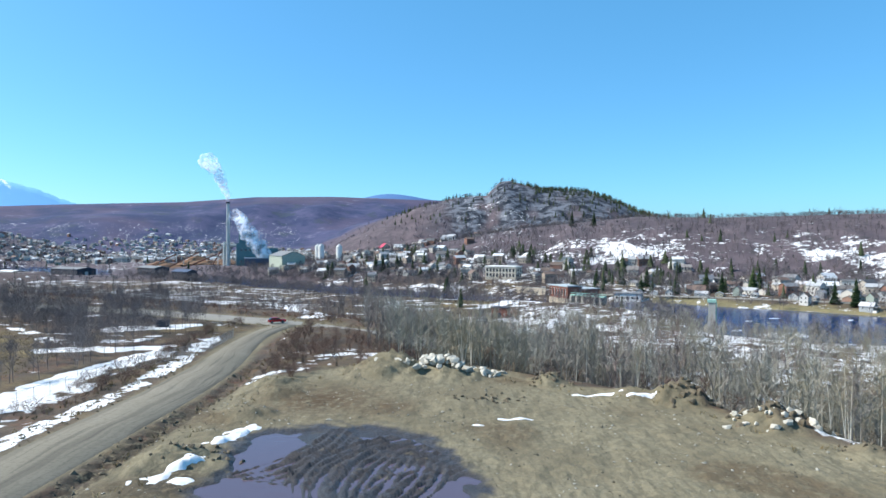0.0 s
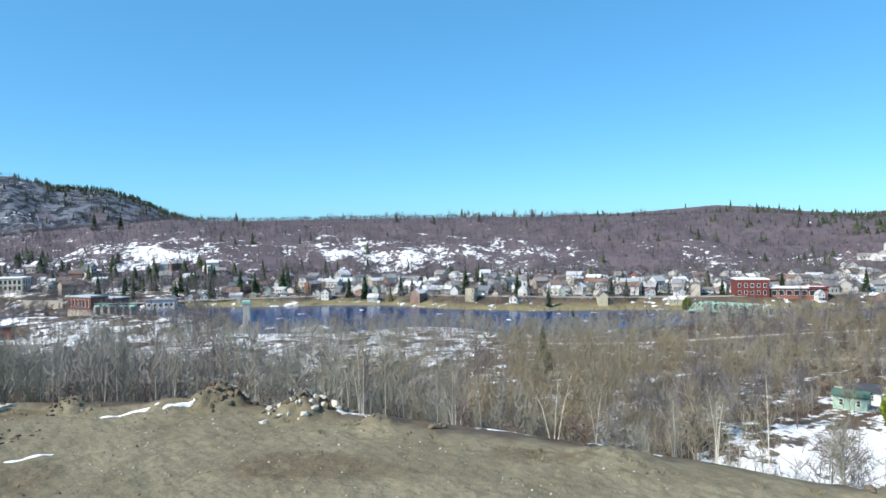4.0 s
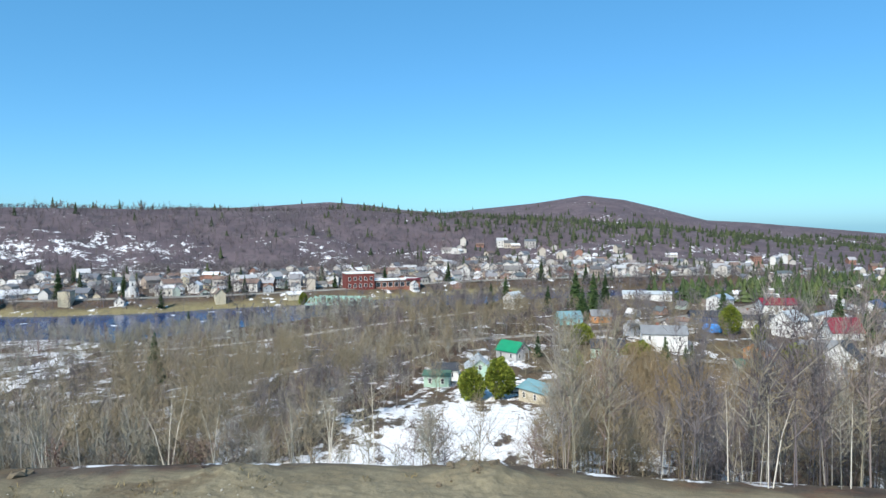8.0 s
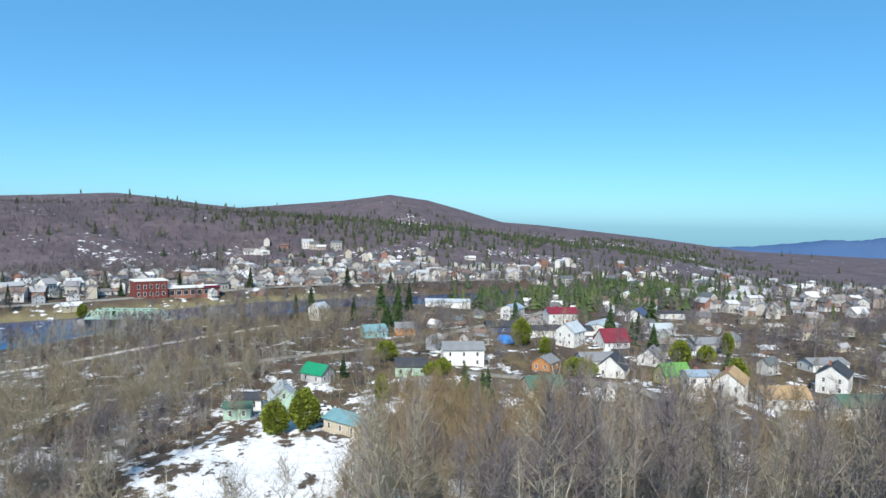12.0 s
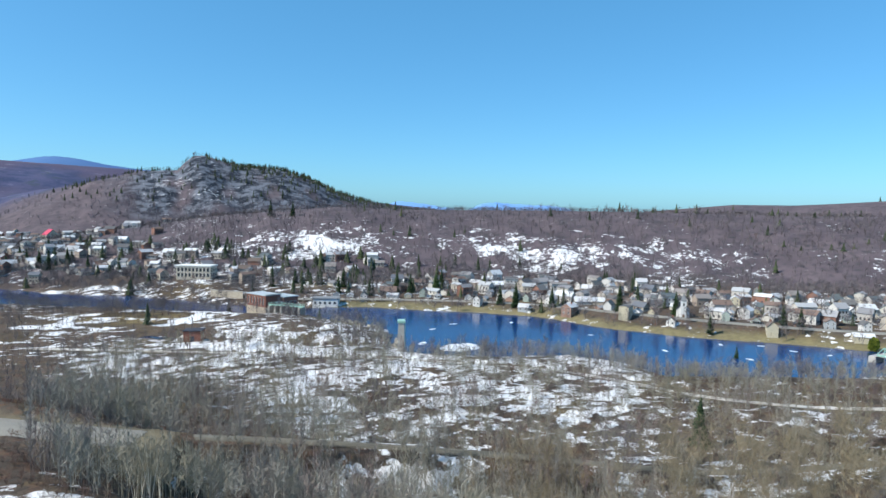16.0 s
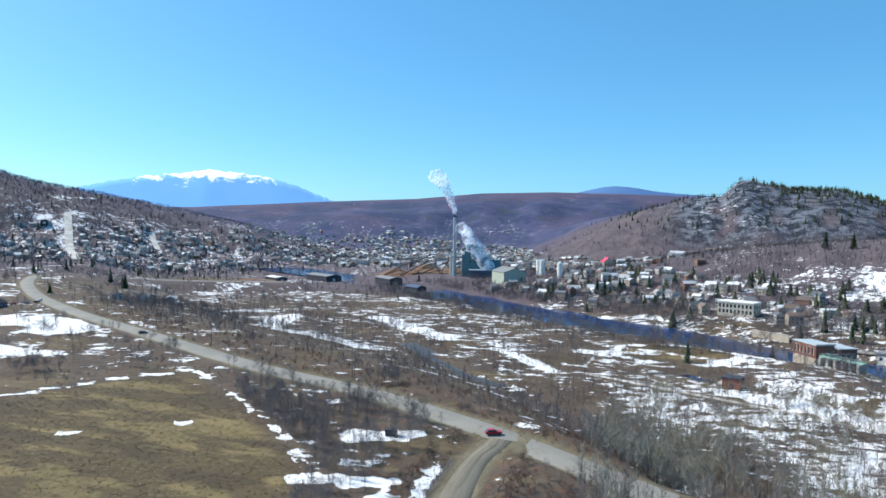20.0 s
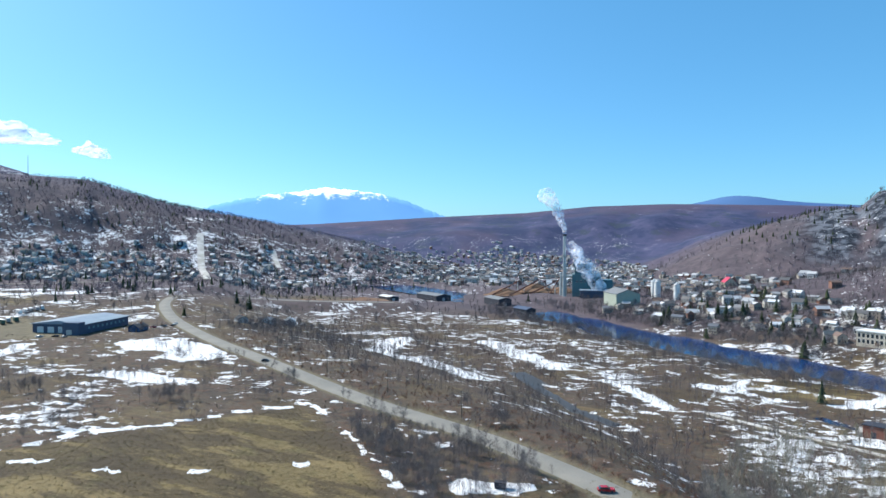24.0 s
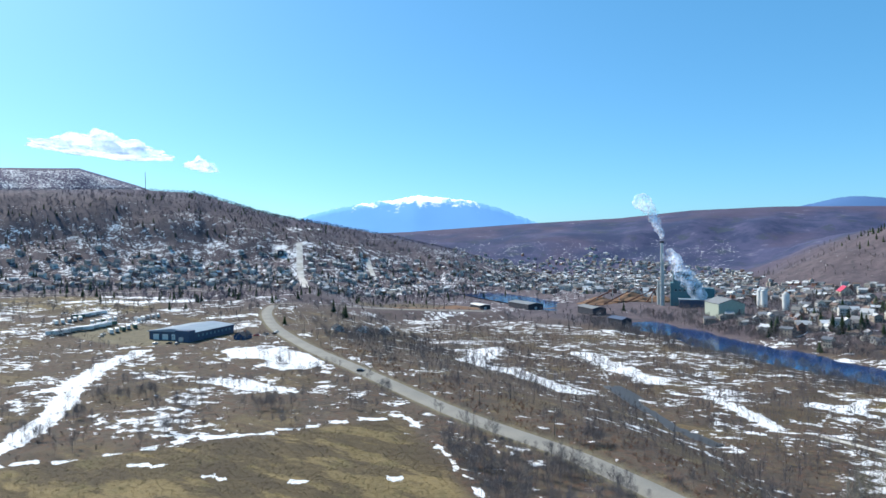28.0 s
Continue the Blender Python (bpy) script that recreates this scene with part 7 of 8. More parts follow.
rc = np.random.RandomState(9)
CONES = [cone_tree(rc) for _ in range(6)]
conif = scatter(15000, -500, 1500, -700, 1250, lambda x, y: (np.hypot(x, y) > 330) * np.clip(
    0.55 * np.exp(-(((x - 620) / 110) ** 2 + ((y + 60) / 130) ** 2)) + 0.5 * np.exp(-(((x - 900) / 200) ** 2 + ((y - 60) / 160) ** 2)) + 0.10 * np.exp(-(((x - 700) / 190) ** 2 + ((y - 380) / 120) ** 2)) + 0.5 * np.exp(-(((x - 640) / 160) ** 2 + ((y + 260) / 160) ** 2))
    + 0.25 * np.exp(-(((x - 170) / 90) ** 2 + ((y - 560) / 60) ** 2)) + 0.008 * ((x > 170) | (y > 760)) + 0.16 * (np.hypot(x - 260, y - 400) < 190) + 0.22 * np.clip(wave(x, y, 70, 80), 0, 1) * (to_line(x, y, SHORE_STREET)[0] < 150) * (np.hypot(x, y) > 380), 0, 1), 85)
grow("conifers_far", CONES, conif, 7, 14, MAT_FARFIR, "dark green conifers scattered through town and hills", 17)
foothill = scatter(15000, 560, 1400, -520, 640, lambda x, y: np.clip(0.95 * np.exp(-(((x - 985) / 90) ** 2 + ((y - 400) / 130) ** 2)) + 0.9 * np.exp(-(((x - 1200) / 170) ** 2 + ((y + 260) / 170) ** 2)) + 0.9 * np.exp(-(((x - 930) / 150) ** 2 + ((y - 210) / 130) ** 2)) + 0.7 * np.exp(-(((x - 1050) / 160) ** 2 + ((y + 60) / 120) ** 2)) + 0.25 * wave(x, y, 120, 84), 0, 0.9), 95)
grow("conifers_foothill", CONES, foothill, 5, 9, MAT_FARFIR, "dark green conifer woods on the foothills", 27, slim=1.5)
bank_wood = scatter(2600, -170, 190, 500, 800, lambda x, y: (to_line(x, y, RIVER)[2] > 0) * (surface(x, y) < 5) * np.clip(0.6 + 0.5 * wave(x, y, 40, 89), 0.1, 1), 100, 0.8)
grow("wood_far_bank", THIN, bank_wood, 6, 10, MAT_DUSK, "leafless trees among the houses above the river", 46, slim=1.5)
bank_fir = scatter(320, -120, 200, 520, 760, lambda x, y: (to_line(x, y, RIVER)[2] > 0) * (surface(x, y) < 8) * np.clip(0.3 + 0.7 * wave(x, y, 60, 90), 0.05, 1), 101)
grow("conifers_far_bank", CONES, bank_fir, 8, 14, MAT_FARFIR, "dark conifers among the houses above the river", 47, slim=1.5)
crest = scatter(4200, -150, 850, 1300, 1720, lambda x, y: np.clip(1.1 - to_line(x, y, RIDGES["forist"][0])[0] / 150 + 0.5 * wave(x, y, 90, 78), 0, 1) * (x > 200) + 0.1 * (surface(x, y) > 50), 86)
grow("conifers_rocky_hill", CONES, crest, 8, 14, MAT_FARFIR, "dark conifers along the top of the rocky hill", 18)
rim = scatter(260, 200, 900, 250, 860, lambda x, y: (to_line(x, y, RIDGES["west"][0])[0] < 25) * np.clip(-0.15 + 0.5 * wave(x, y, 110, 76), 0.01, 1), 87)
grow("conifers_ridge", CONES, rim, 6, 10, MAT_FARFIR, "scattered conifers along the ridge line", 19)
lefty = scatter(2600, -1500, -600, 380, 1300, lambda x, y: np.clip(0.2 + 0.3 * wave(x, y, 120, 79), 0.02, 1), 88)
grow("conifers_left_town", CONES, lefty, 7, 13, MAT_FARFIR, "dark conifers among the hillside houses", 20)


# ---- trees that stand out ----
def conifer(h, spread, material, seed, boughs=420, name="fir_tree"):
    r = np.random.RandomState(seed)
    root = new(name)
    part("trunk", tube(bmesh.new(), (0, 0, -0.3), (0, 0, h * 0.9), h * 0.018, 0.02, 7), MAT_BARK, root)
    tri = []
    for i in range(boughs):
        f = (i + r.uniform(0, 1)) / boughs
        z = h * (0.07 + 0.92 * f)
        reach = spread * (1 - f) ** 0.85 * r.uniform(0.55, 1.1) + 0.1
        a = r.uniform(0, 6.28)
        d, s = np.array([math.cos(a), math.sin(a)]), np.array([-math.sin(a), math.cos(a)])
        w = reach * 0.33 + 0.08
        p = np.array([0, 0, z])
        tip = np.array([*(d * reach), z - reach * r.uniform(0.05, 0.35)])
        m1 = np.array([*(d * reach * 0.6 + s * w), z - reach * 0.2 - r.uniform(0, 0.25)])
        m2 = np.array([*(d * reach * 0.6 - s * w), z - reach * 0.2 - r.uniform(0, 0.25)])
        tri += [[p, m1, tip], [p, tip, m2]]
    tri = np.array(tri).reshape(-1, 3)
    ob = new("crown", big_mesh("crown", tri, np.arange(len(tri)).reshape(-1, 3), material))
    ob.parent = root
    return root


def leafy(w, h, material, seed, leaves=3600, name="cedar_tree", top=0.5):
    """A dense evergreen crown of many small sprays."""
    r = np.random.RandomState(seed)
    root = new(name)
    part("trunk", tube(bmesh.new(), (0, 0, -0.3), (0, 0, h * 0.5), 0.14, 0.08, 6), MAT_BARK, root)
    tri = []
    for _ in range(leaves):
        u = r.normal(size=3)
        u /= np.linalg.norm(u)
        k = r.uniform(0.72, 1.0) * (1 + 0.16 * math.sin(5 * u[0] + seed) * math.cos(4 * u[1] + 2 * u[2]))
        z = 0.5 + 0.5 * u[2]
        taper = 1.0 - top * max(0, z - 0.35)
        c = np.array([u[0] * w / 2 * k * taper, u[1] * w / 2 * k * taper, 0.25 + h * (0.5 + 0.5 * u[2] * k)])
        s = 0.27
        tri.append([c + r.normal(0, s, 3) * (1, 1, 0.7), c + r.normal(0, s, 3) * (1, 1, 0.7), c + np.array([u[0], u[1], 1.0]) * 0.4])
    tri = np.array(tri).reshape(-1, 3)
    ob = new("crown", big_mesh("crown", tri, np.arange(len(tri)).reshape(-1, 3), material))
    ob.parent = root
    return root


FIRS = [conifer(14, 3.1, MAT_FIR, 1), conifer(11, 2.6, MAT_FIR, 2, 320), conifer(15, 4.2, MAT_PINE, 3, 420)]
for o, l in zip(FIRS, ("tall dark green pointed fir tree", "young dark green fir tree", "broad mid-green spruce tree")):
    tagged(o, l, "tree", "conifers")
spots = [(139, 129, 0, 1.0), (310, 172, 1, 1.1), (166, 1.5, 2, 0.95), (163, -3, 2, 0.85), (169, -4.5, 0, 0.9), (178, 7, 1, 0.7), (199, 50, 1, 0.55), (205, 40, 1, 0.7), (330, 46, 2, 1.3), (336, 38, 2, 1.2), (364, 35, 0, 1.2), (326, 88, 0, 0.9), (345, 85, 2, 1.0), (295, 38, 2, 1.0), (300, 34, 2, 0.9), (310, 56, 0, 1.0), (276, -66, 2, 0.75), (332, -89, 2, 1.1), (290, -72, 0, 0.9), (220, -84, 2, 0.6), (252, 214, 1, 0.8), (224, 380, 0, 1.0), (230, 370, 0, 1.2), (246, 352, 0, 1.0), (283, 258, 1, 1.0), (300, 300, 0, 1.1), (330, 250, 1, 1.1), (338, 245, 0, 0.9), (272, 318, 0, 1.3), (180, 455, 0, 1.3), (188, 448, 0, 1.1), (140, 470, 1, 1.2), (205, 440, 2, 1.1), (215, 452, 0, 1.2), (150, 490, 0, 1.1), (120, 520, 1, 1.2), (100, 510, 0, 1.0), (-69, 677, 0, 1.2), (-61, 670, 0, 1.3), (-48, 687, 0, 1.2), (-81, 701, 0, 1.1), (-30, 650, 1, 1.3), (-520, 510, 0, 1.1), (-488, 496, 0, 1.15), (-500, 505, 1, 1.0), (-452, 385, 2, 0.55), (410, 185, 0, 1.0), (440, 150, 0, 1.1), (395, 215, 1, 1.0), (470, 90, 0, 1.2), (480, 60, 0, 1.1), (258, -70, 2, 0.8), (290, -60, 2, 1.0), (310, -20, 2, 1.0), (150, 775, 0, 1.4), (172, 760, 0, 1.3)]
for k in range(3):
    first = True
    for x, y, i, s in spots:
        if i == k:
            m = pose(x, y, height(x, y) - 0.1, 0, 0, x * 7 % 360) @ Matrix.Diagonal((s, s, s, 1))
            if first:
                FIRS[k].matrix_basis, first = m, False
            else:
                c = copy_thing(FIRS[k], m)
                c.matrix_basis = m
for x, y, w, h, seed in ((148, 44.5, 6.2, 7.5, 1), (151.5, 38.5, 7.0, 9.4, 2), (177, 24, 3.6, 7.0, 3), (214, -33, 6.5, 6.0, 4), (219, -36, 6.0, 5.0, 5), (267, -20, 8.5, 11, 6), (206, 12, 5.5, 4.5, 7), (210, 9, 5, 5, 8), (234, -73, 7.5, 8.5, 9), (240, -84, 6.5, 5.5, 10), (330, 200, 5, 7, 11), (232, 30, 8, 7, 12), (258, -98, 5, 8, 13), (362, 150, 5, 6, 14), (197, -78, 6.5, 10.5, 15), (215, -38.5, 5.0, 4.5, 16), (252, -28, 5, 6.0, 17)):
    set_down(tagged(leafy(w, h, MAT_CEDAR, seed), "dense yellow-green cedar with a rounded crown", "tree", "cedars"), x, y, seed * 40)


# birches at the rim of the lot, each a thing
def birch(seed, stems):
    r = np.random.RandomState(seed)
    root = new("birch_tree")
    s, c = bare_tree(r, limbs=14, twigs=9, spread=0.20, low=0.25, wide=0.0030, stems=stems, trunk=0.007)
    for nm, t, m in (("trunk", s, MAT_BIRCH), ("crown", c, MAT_TWIG)):
        t = t.reshape(-1, 3)
        ob = new(nm, big_mesh(nm, t, np.arange(len(t)).reshape(-1, 3), m))
        ob.parent = root
    return tagged(root, "slender leafless birch with pale bark" if stems == 1 else "clump of pale leafless birch stems", "tree", "birches below the lot")


MAT_TWIG = plain("pale_twigs", (0.22, 0.19, 0.13), (0.36, 0.32, 0.24), 0.4, 0.9, bump=0)
BIRCHES = [birch(1, 1), birch(2, 2), birch(3, 1), birch(4, 3), birch(5, 1), birch(6, 2)]
rim_spots = scatter(520, -25, 85, -40, 160, lambda x, y: (off_edge(x, y) > 2.5) * (off_edge(x, y) < 26) * 0.9, 90)
rb2 = random.Random(8)
for i, (x, y, z) in enumerate(rim_spots[:95]):
    s = rb2.uniform(6.5, 10.5)
    m = pose(x, y, z, 0, 0, rb2.uniform(0, 360)) @ Matrix.Diagonal((s, s, s, 1))
    o = BIRCHES[i] if i < len(BIRCHES) else copy_thing(BIRCHES[i % len(BIRCHES)], m)
    o.matrix_basis = m

shore_wood = scatter(10000, 80, 620, -60, 560, lambda x, y: (to_line(x, y, SHORE_STREET)[0] < 190) * ((x - 60) * 0.62 + (y - 440) * 0.78 > -120) * np.clip(0.5 + 0.5 * wave(x, y, 60, 77), 0.1, 1), 91)
grow("wood_shore_town", THIN, shore_wood, 6, 11, MAT_DUSK, "leafless street trees among the houses on the far shore", 21, slim=1.5)

pines = scatter(5200, 330, 640, -260, 60, lambda x, y: np.clip(1.1 * np.exp(-(((x - 415) / 40) ** 2 + ((y + 45) / 42) ** 2)) + 1.0 * np.exp(-(((x - 470) / 45) ** 2 + ((y + 125) / 45) ** 2)) + 0.5 * np.exp(-(((x - 440) / 40) ** 2 + ((y + 5) / 25) ** 2)), 0, 1) * np.clip(0.5 + 0.8 * wave(x, y, 35, 94), 0.05, 1), 92)
grow("pine_grove", CONES, pines, 7, 12, tree_material("pine_grove_needles", [(0.0, (0.035, 0.06, 0.025)), (0.6, (0.06, 0.095, 0.035)), (1.0, (0.10, 0.125, 0.045))]), "grove of mid-green pines upstream of the houses", 22, slim=1.9)

# ---- small things ----
MAT_WIRE = plain("galvanised_wire", (0.30, 0.31, 0.31), (0.42, 0.43, 0.43), 1.0, 0.4, 0.5)
MAT_WOODPOLE = plain("grey_pole_wood", (0.13, 0.105, 0.085), (0.22, 0.185, 0.15), 0.8, 0.9)
MAT_RUBBLE = plain("pale_rubble", (0.36, 0.33, 0.27), (0.60, 0.57, 0.50), 1.2, 0.9)
MAT_CLOD = plain("dark_clods", (0.085, 0.07, 0.05), (0.19, 0.155, 0.105), 1.0, 0.95)

# chain-link fence by the dirt road
fence = new("chain_link_fence")
F = [(-57, 70), (-55, 82), (-53.5, 95), (-49.5, 109), (-47, 121), (-46, 134), (-47.5, 150)]
fr, fp, _ = ribbon([(x, y, 0) for x, y in F], 1, 0)
run = np.r_[0, np.cumsum(np.linalg.norm(np.diff(fp[:, :2], axis=0), axis=1))]
stops = np.arange(0, run[-1], 3.0)
fx, fy = np.interp(stops, run, fp[:, 0]), np.interp(stops, run, fp[:, 1])
post_ob = None
for i in range(len(stops)):
    z = height(fx[i], fy[i])
    if post_ob is None:
        post_ob = part("post", tube(bmesh.new(), (0, 0, -0.2), (0, 0, 1.9), 0.035, sides=6), MAT_WIRE, fence, at=pose(fx[i], fy[i], z))
    else:
        same_part("post", post_ob, fence, pose(fx[i], fy[i], z))
    if i:
        p, q = Vector((fx[i - 1], fy[i - 1], height(fx[i - 1], fy[i - 1]))), Vector((fx[i], fy[i], z))
        bm = bmesh.new()
        for h in (0.1, 1.85):
            tube(bm, p + Vector((0, 0, h)), q + Vector((0, 0, h)), 0.02, sides=4)
        for k in range(-5, 12):
            for way in (1, -1):
                a, b = k / 12, k / 12 + 0.58
                u0, u1 = max(0, a), min(1, b)
                if u1 > u0:
                    za, zb = 0.1 + (u0 - a) / 0.58 * 1.75, 0.1 + (u1 - a) / 0.58 * 1.75
                    if way < 0:
                        za, zb = 1.95 - za, 1.95 - zb
                    tube(bm, p.lerp(q, u0) + Vector((0, 0, za)), p.lerp(q, u1) + Vector((0, 0, zb)), 0.006, sides=3, caps=False)
        part("mesh_panel", bm, MAT_WIRE, fence)
tagged(fence, "galvanised chain-link fence along the dirt road", "fence")

# dumpster on the snow
du = new("dumpster")
part("body", prism(bmesh.new(), [(-1.4, 0.15), (1.4, 0.15), (1.6, 1.7), (-1.6, 1.7)], -1.0, 1.0), MAT_BLACK, du, "black steel body")
part("lid", box(-1.62, 1.62, -1.05, 1.05, 1.71, 1.82), MAT_BLACK, du)
for x in (-1.2, 1.2):
    part("skid", box(x - 0.1, x + 0.1, -0.9, 0.9, 0, 0.149), MAT_STEEL, du)
set_down(tagged(du, "black steel dumpster on snow beside the road", "dumpster"), -69, 163, 15)


def stone(r, size, rough=0.28, cuts=1):
    bm = bmesh.new()
    bmesh.ops.create_icosphere(bm, subdivisions=cuts, radius=1)
    s = [r.uniform(0.65, 1.25) for _ in range(3)]
    for v in bm.verts:
        v.co = Vector((v.co.x * s[0], v.co.y * s[1], v.co.z * s[2] * 0.8)) * size * r.uniform(1 - rough, 1 + rough)
    return bm


# pale rubble at the rim of the lot, and clods
rs = random.Random(3)
heap = new("rubble_heap")
for i in range(110):
    x = rs.gauss(0, 3.1) if i < 85 else rs.gauss(7.4, 1.1)
    y = rs.gauss(0, 0.9)
    size = rs.uniform(0.28, 0.75) * (1.3 if i % 7 == 0 else 1)
    z = height(-0.5 + x, 98.5 + y) + max(0, 1.5 - 0.28 * abs(x)) * rs.uniform(0.2, 1)
    part("block", stone(rs, size, 0.34), MAT_RUBBLE, heap, at=pose(-0.5 + x, 98.5 + y, z, rs.uniform(0, 90), 0, rs.uniform(0, 360)))
tagged(heap, "heap of pale broken concrete and stone on the lot", "rubble")
for cx, cy, n, spread, big in ((31, 82, 46, 1.8, 0.55), (37, 72, 96, 2.8, 0.6), (15, 93, 30, 1.6, 0.45), (6, 83, 36, 2.3, 0.3), (41, 63, 16, 2.0, 0.3), (44, 56.5, 6, 0.5, 0.7), (58, 17, 20, 1.8, 0.5), (-23, 61, 40, 2.5, 0.35)):
    o = new("clod_heap")
    for i in range(n):
        x, y = cx + rs.gauss(0, spread), cy + rs.gauss(0, spread * 0.6)
        part("clod", stone(rs, rs.uniform(0.12, big), 0.36), MAT_CLOD if (cx, cy) != (37, 72) or i % 2 else MAT_RUBBLE, o, at=pose(x, y, height(x, y) + 0.05, rs.uniform(0, 90), 0, rs.uniform(0, 360)))
    tagged(o, "heap of dark dug-up earth clods on the lot", "earth heap", "earth heaps on the lot")


# old snow lying on the lot
def snow_patch(x, y, lx, ly, turn, h, seed):
    bm = bmesh.new()
    bmesh.ops.create_grid(bm, x_segments=26, y_segments=12, size=1)
    m = Matrix.Rotation(radians(turn), 3, "Z")
    out = []
    for v in bm.verts:
        p = m @ Vector((v.co.x * lx * 1.3, v.co.y * ly * 1.3, 0))
        e = 1 - max(abs(v.co.x), abs(v.co.y)) - 0.0
        k = noise.noise(Vector((p.x * 0.9 + seed, p.y * 0.9, seed)))
        rim = 1 - (v.co.x ** 2 + v.co.y ** 2)
        up = 0.5 * h * min(1, max(-0.6, rim * 1.2 + k * 1.5 - 0.25))
        v.co = Vector((p.x, p.y, height(x + p.x, y + p.y) - height(x, y) + up))
    me = bpy.data.meshes.new("snow_patch")
    bm.to_mesh(me)
    bm.free()
    me.materials.append(MAT_SNOW)
    o = new("snow_patch", me)
    o.matrix_basis = pose(x, y, height(x, y))
    return tagged(o, "patch of old granular snow melting on the dirt", "snow patch", "snow patches on the lot")


for i, (x, y, lx, ly, a, h) in enumerate(((-21.5, 68, 3.6, 0.9, 68, 0.35), (-24.5, 55.5, 1.5, 0.9, 20, 0.4), (-22.6, 58.5, 1.8, 0.6, 60, 0.3), (-22, 55, 1.0, 0.6, 0, 0.25), (8, 74.2, 2.6, 0.32, 12, 0.16), (4, 71.8, 0.9, 0.22, 5, 0.14), (20, 86, 2.8, 0.35, -8, 0.2), (-27.5, 95, 1.0, 0.5, 60, 0.3), (25, 84, 1.6, 0.4, 0, 0.2), (-25, 63, 0.7, 0.5, 30, 0.25), (47, 47, 2.2, 0.9, 40, 0.3), (57, 13, 2.6, 1.3, 70, 0.6))):
    if x < 38:
        snow_patch(x, y, lx, ly, a, h, i * 3.7)


# poles along the paved road
def utility_pole():
    o = new("utility_pole")
    part("shaft", tube(bmesh.new(), (0, 0, -0.5), (0, 0, 10.5), 0.17, 0.12, 7), MAT_WOODPOLE, o)
    part("cross_arm", box(-1.2, 1.2, -0.06, 0.06, 9.4, 9.55), MAT_WOODPOLE, o)
    ins = part("insulator", tube(bmesh.new(), (0, 0, 9.55), (0, 0, 9.75), 0.05, sides=6), MAT_TRIM, o, at=pose(-1.1, 0, 0))
    for x in (-0.4, 0.4, 1.1):
        same_part("insulator", ins, o, pose(x, 0, 0))
    return tagged(o, "grey wooden utility pole with a cross-arm", "utility pole", "poles along the road")


pole = utility_pole()
tops = []
for i, (x, y) in enumerate(((-110, 221), (-155, 240), (-205, 262), (-262, 289), (-326, 318), (-390, 352), (-448, 383), (-505, 425), (-556, 478))):
    m = pose(x, y, height(x, y), 0, 0, 28)
    if i == 0:
        pole.matrix_basis = m
    else:
        copy_thing(pole, m)
    tops.append(Vector((x, y, height(x, y) + 9.75)))
for k, off in enumerate((-1.1, 1.1)):
    cu = bpy.data.curves.new("power_line", "CURVE")
    cu.dimensions, cu.bevel_depth = "3D", 0.02
    sp = cu.splines.new("POLY")
    pts = []
    side = Vector((-0.47, 0.88, 0)) * off
    for p, q in zip(tops[:-1], tops[1:]):
        pts += [p.lerp(q, t / 8) + side - Vector((0, 0, 4 * 0.8 * (t / 8) * (1 - t / 8))) for t in range(8)]
    pts.append(tops[-1] + side)
    sp.points.add(len(pts) - 1)
    for p, v in zip(sp.points, pts):
        p.co = (*v, 1)
    cu.materials.append(MAT_BLACK)
    tagged(new("power_line", cu), "thin black overhead power line sagging between poles", "cable", "power lines")


# ---- cars ----
def car(paint_mat, name="car", high=False):
    o = new(name)
    L, W, top = 4.5, 1.8, 1.75 if high else 1.45
    low = [(-L / 2, 0.35), (L / 2, 0.35), (L / 2, 0.75), (L / 2 - 0.2, 0.9), (-L / 2 + 0.1, 0.95), (-L / 2, 0.8)]
    def swing(profile, w):
        bm = bmesh.new()
        a, b = [bm.verts.new((-w / 2, y, z)) for y, z in profile], [bm.verts.new((w / 2, y, z)) for y, z in profile]
        bm.faces.new(a)
        bm.faces.new(b[::-1])
        for i in range(len(profile)):
            j = (i + 1) % len(profile)
            bm.faces.new((a[i], b[i], b[j], a[j]))
        bmesh.ops.recalc_face_normals(bm, faces=bm.faces)
        return bm
    part("body", swing(low, W), paint_mat, o)
    part("cabin", swing([(-L / 2 + 0.25, 0.93), (L / 2 - 1.2, 0.9), (L / 2 - 1.9, top - 0.06), (-L / 2 + 0.7, top - 0.06)], W - 0.16), MAT_GLASS, o, "dark windows")
    part("roof", swing([(-L / 2 + 0.7, top - 0.06), (L / 2 - 1.9, top - 0.06), (L / 2 - 2.0, top), (-L / 2 + 0.8, top)], W - 0.2), paint_mat, o)
    w0 = None
    for x in (-W / 2 + 0.1, W / 2 - 0.1):
        for y in (-1.35, 1.35):
            if w0 is None:
                w0 = part("wheel", tube(bmesh.new(), (-0.11, 0, 0), (0.11, 0, 0), 0.33, sides=14), MAT_BLACK, o, "black tyre", pose(x, y, 0.33))
            else:
                same_part("wheel", w0, o, pose(x, y, 0.33))
    for x in (-0.65, 0.65):
        part("headlight", box(x - 0.18, x + 0.18, L / 2 - 0.02, L / 2 + 0.015, 0.6, 0.75), MAT_TRIM, o)
    return o


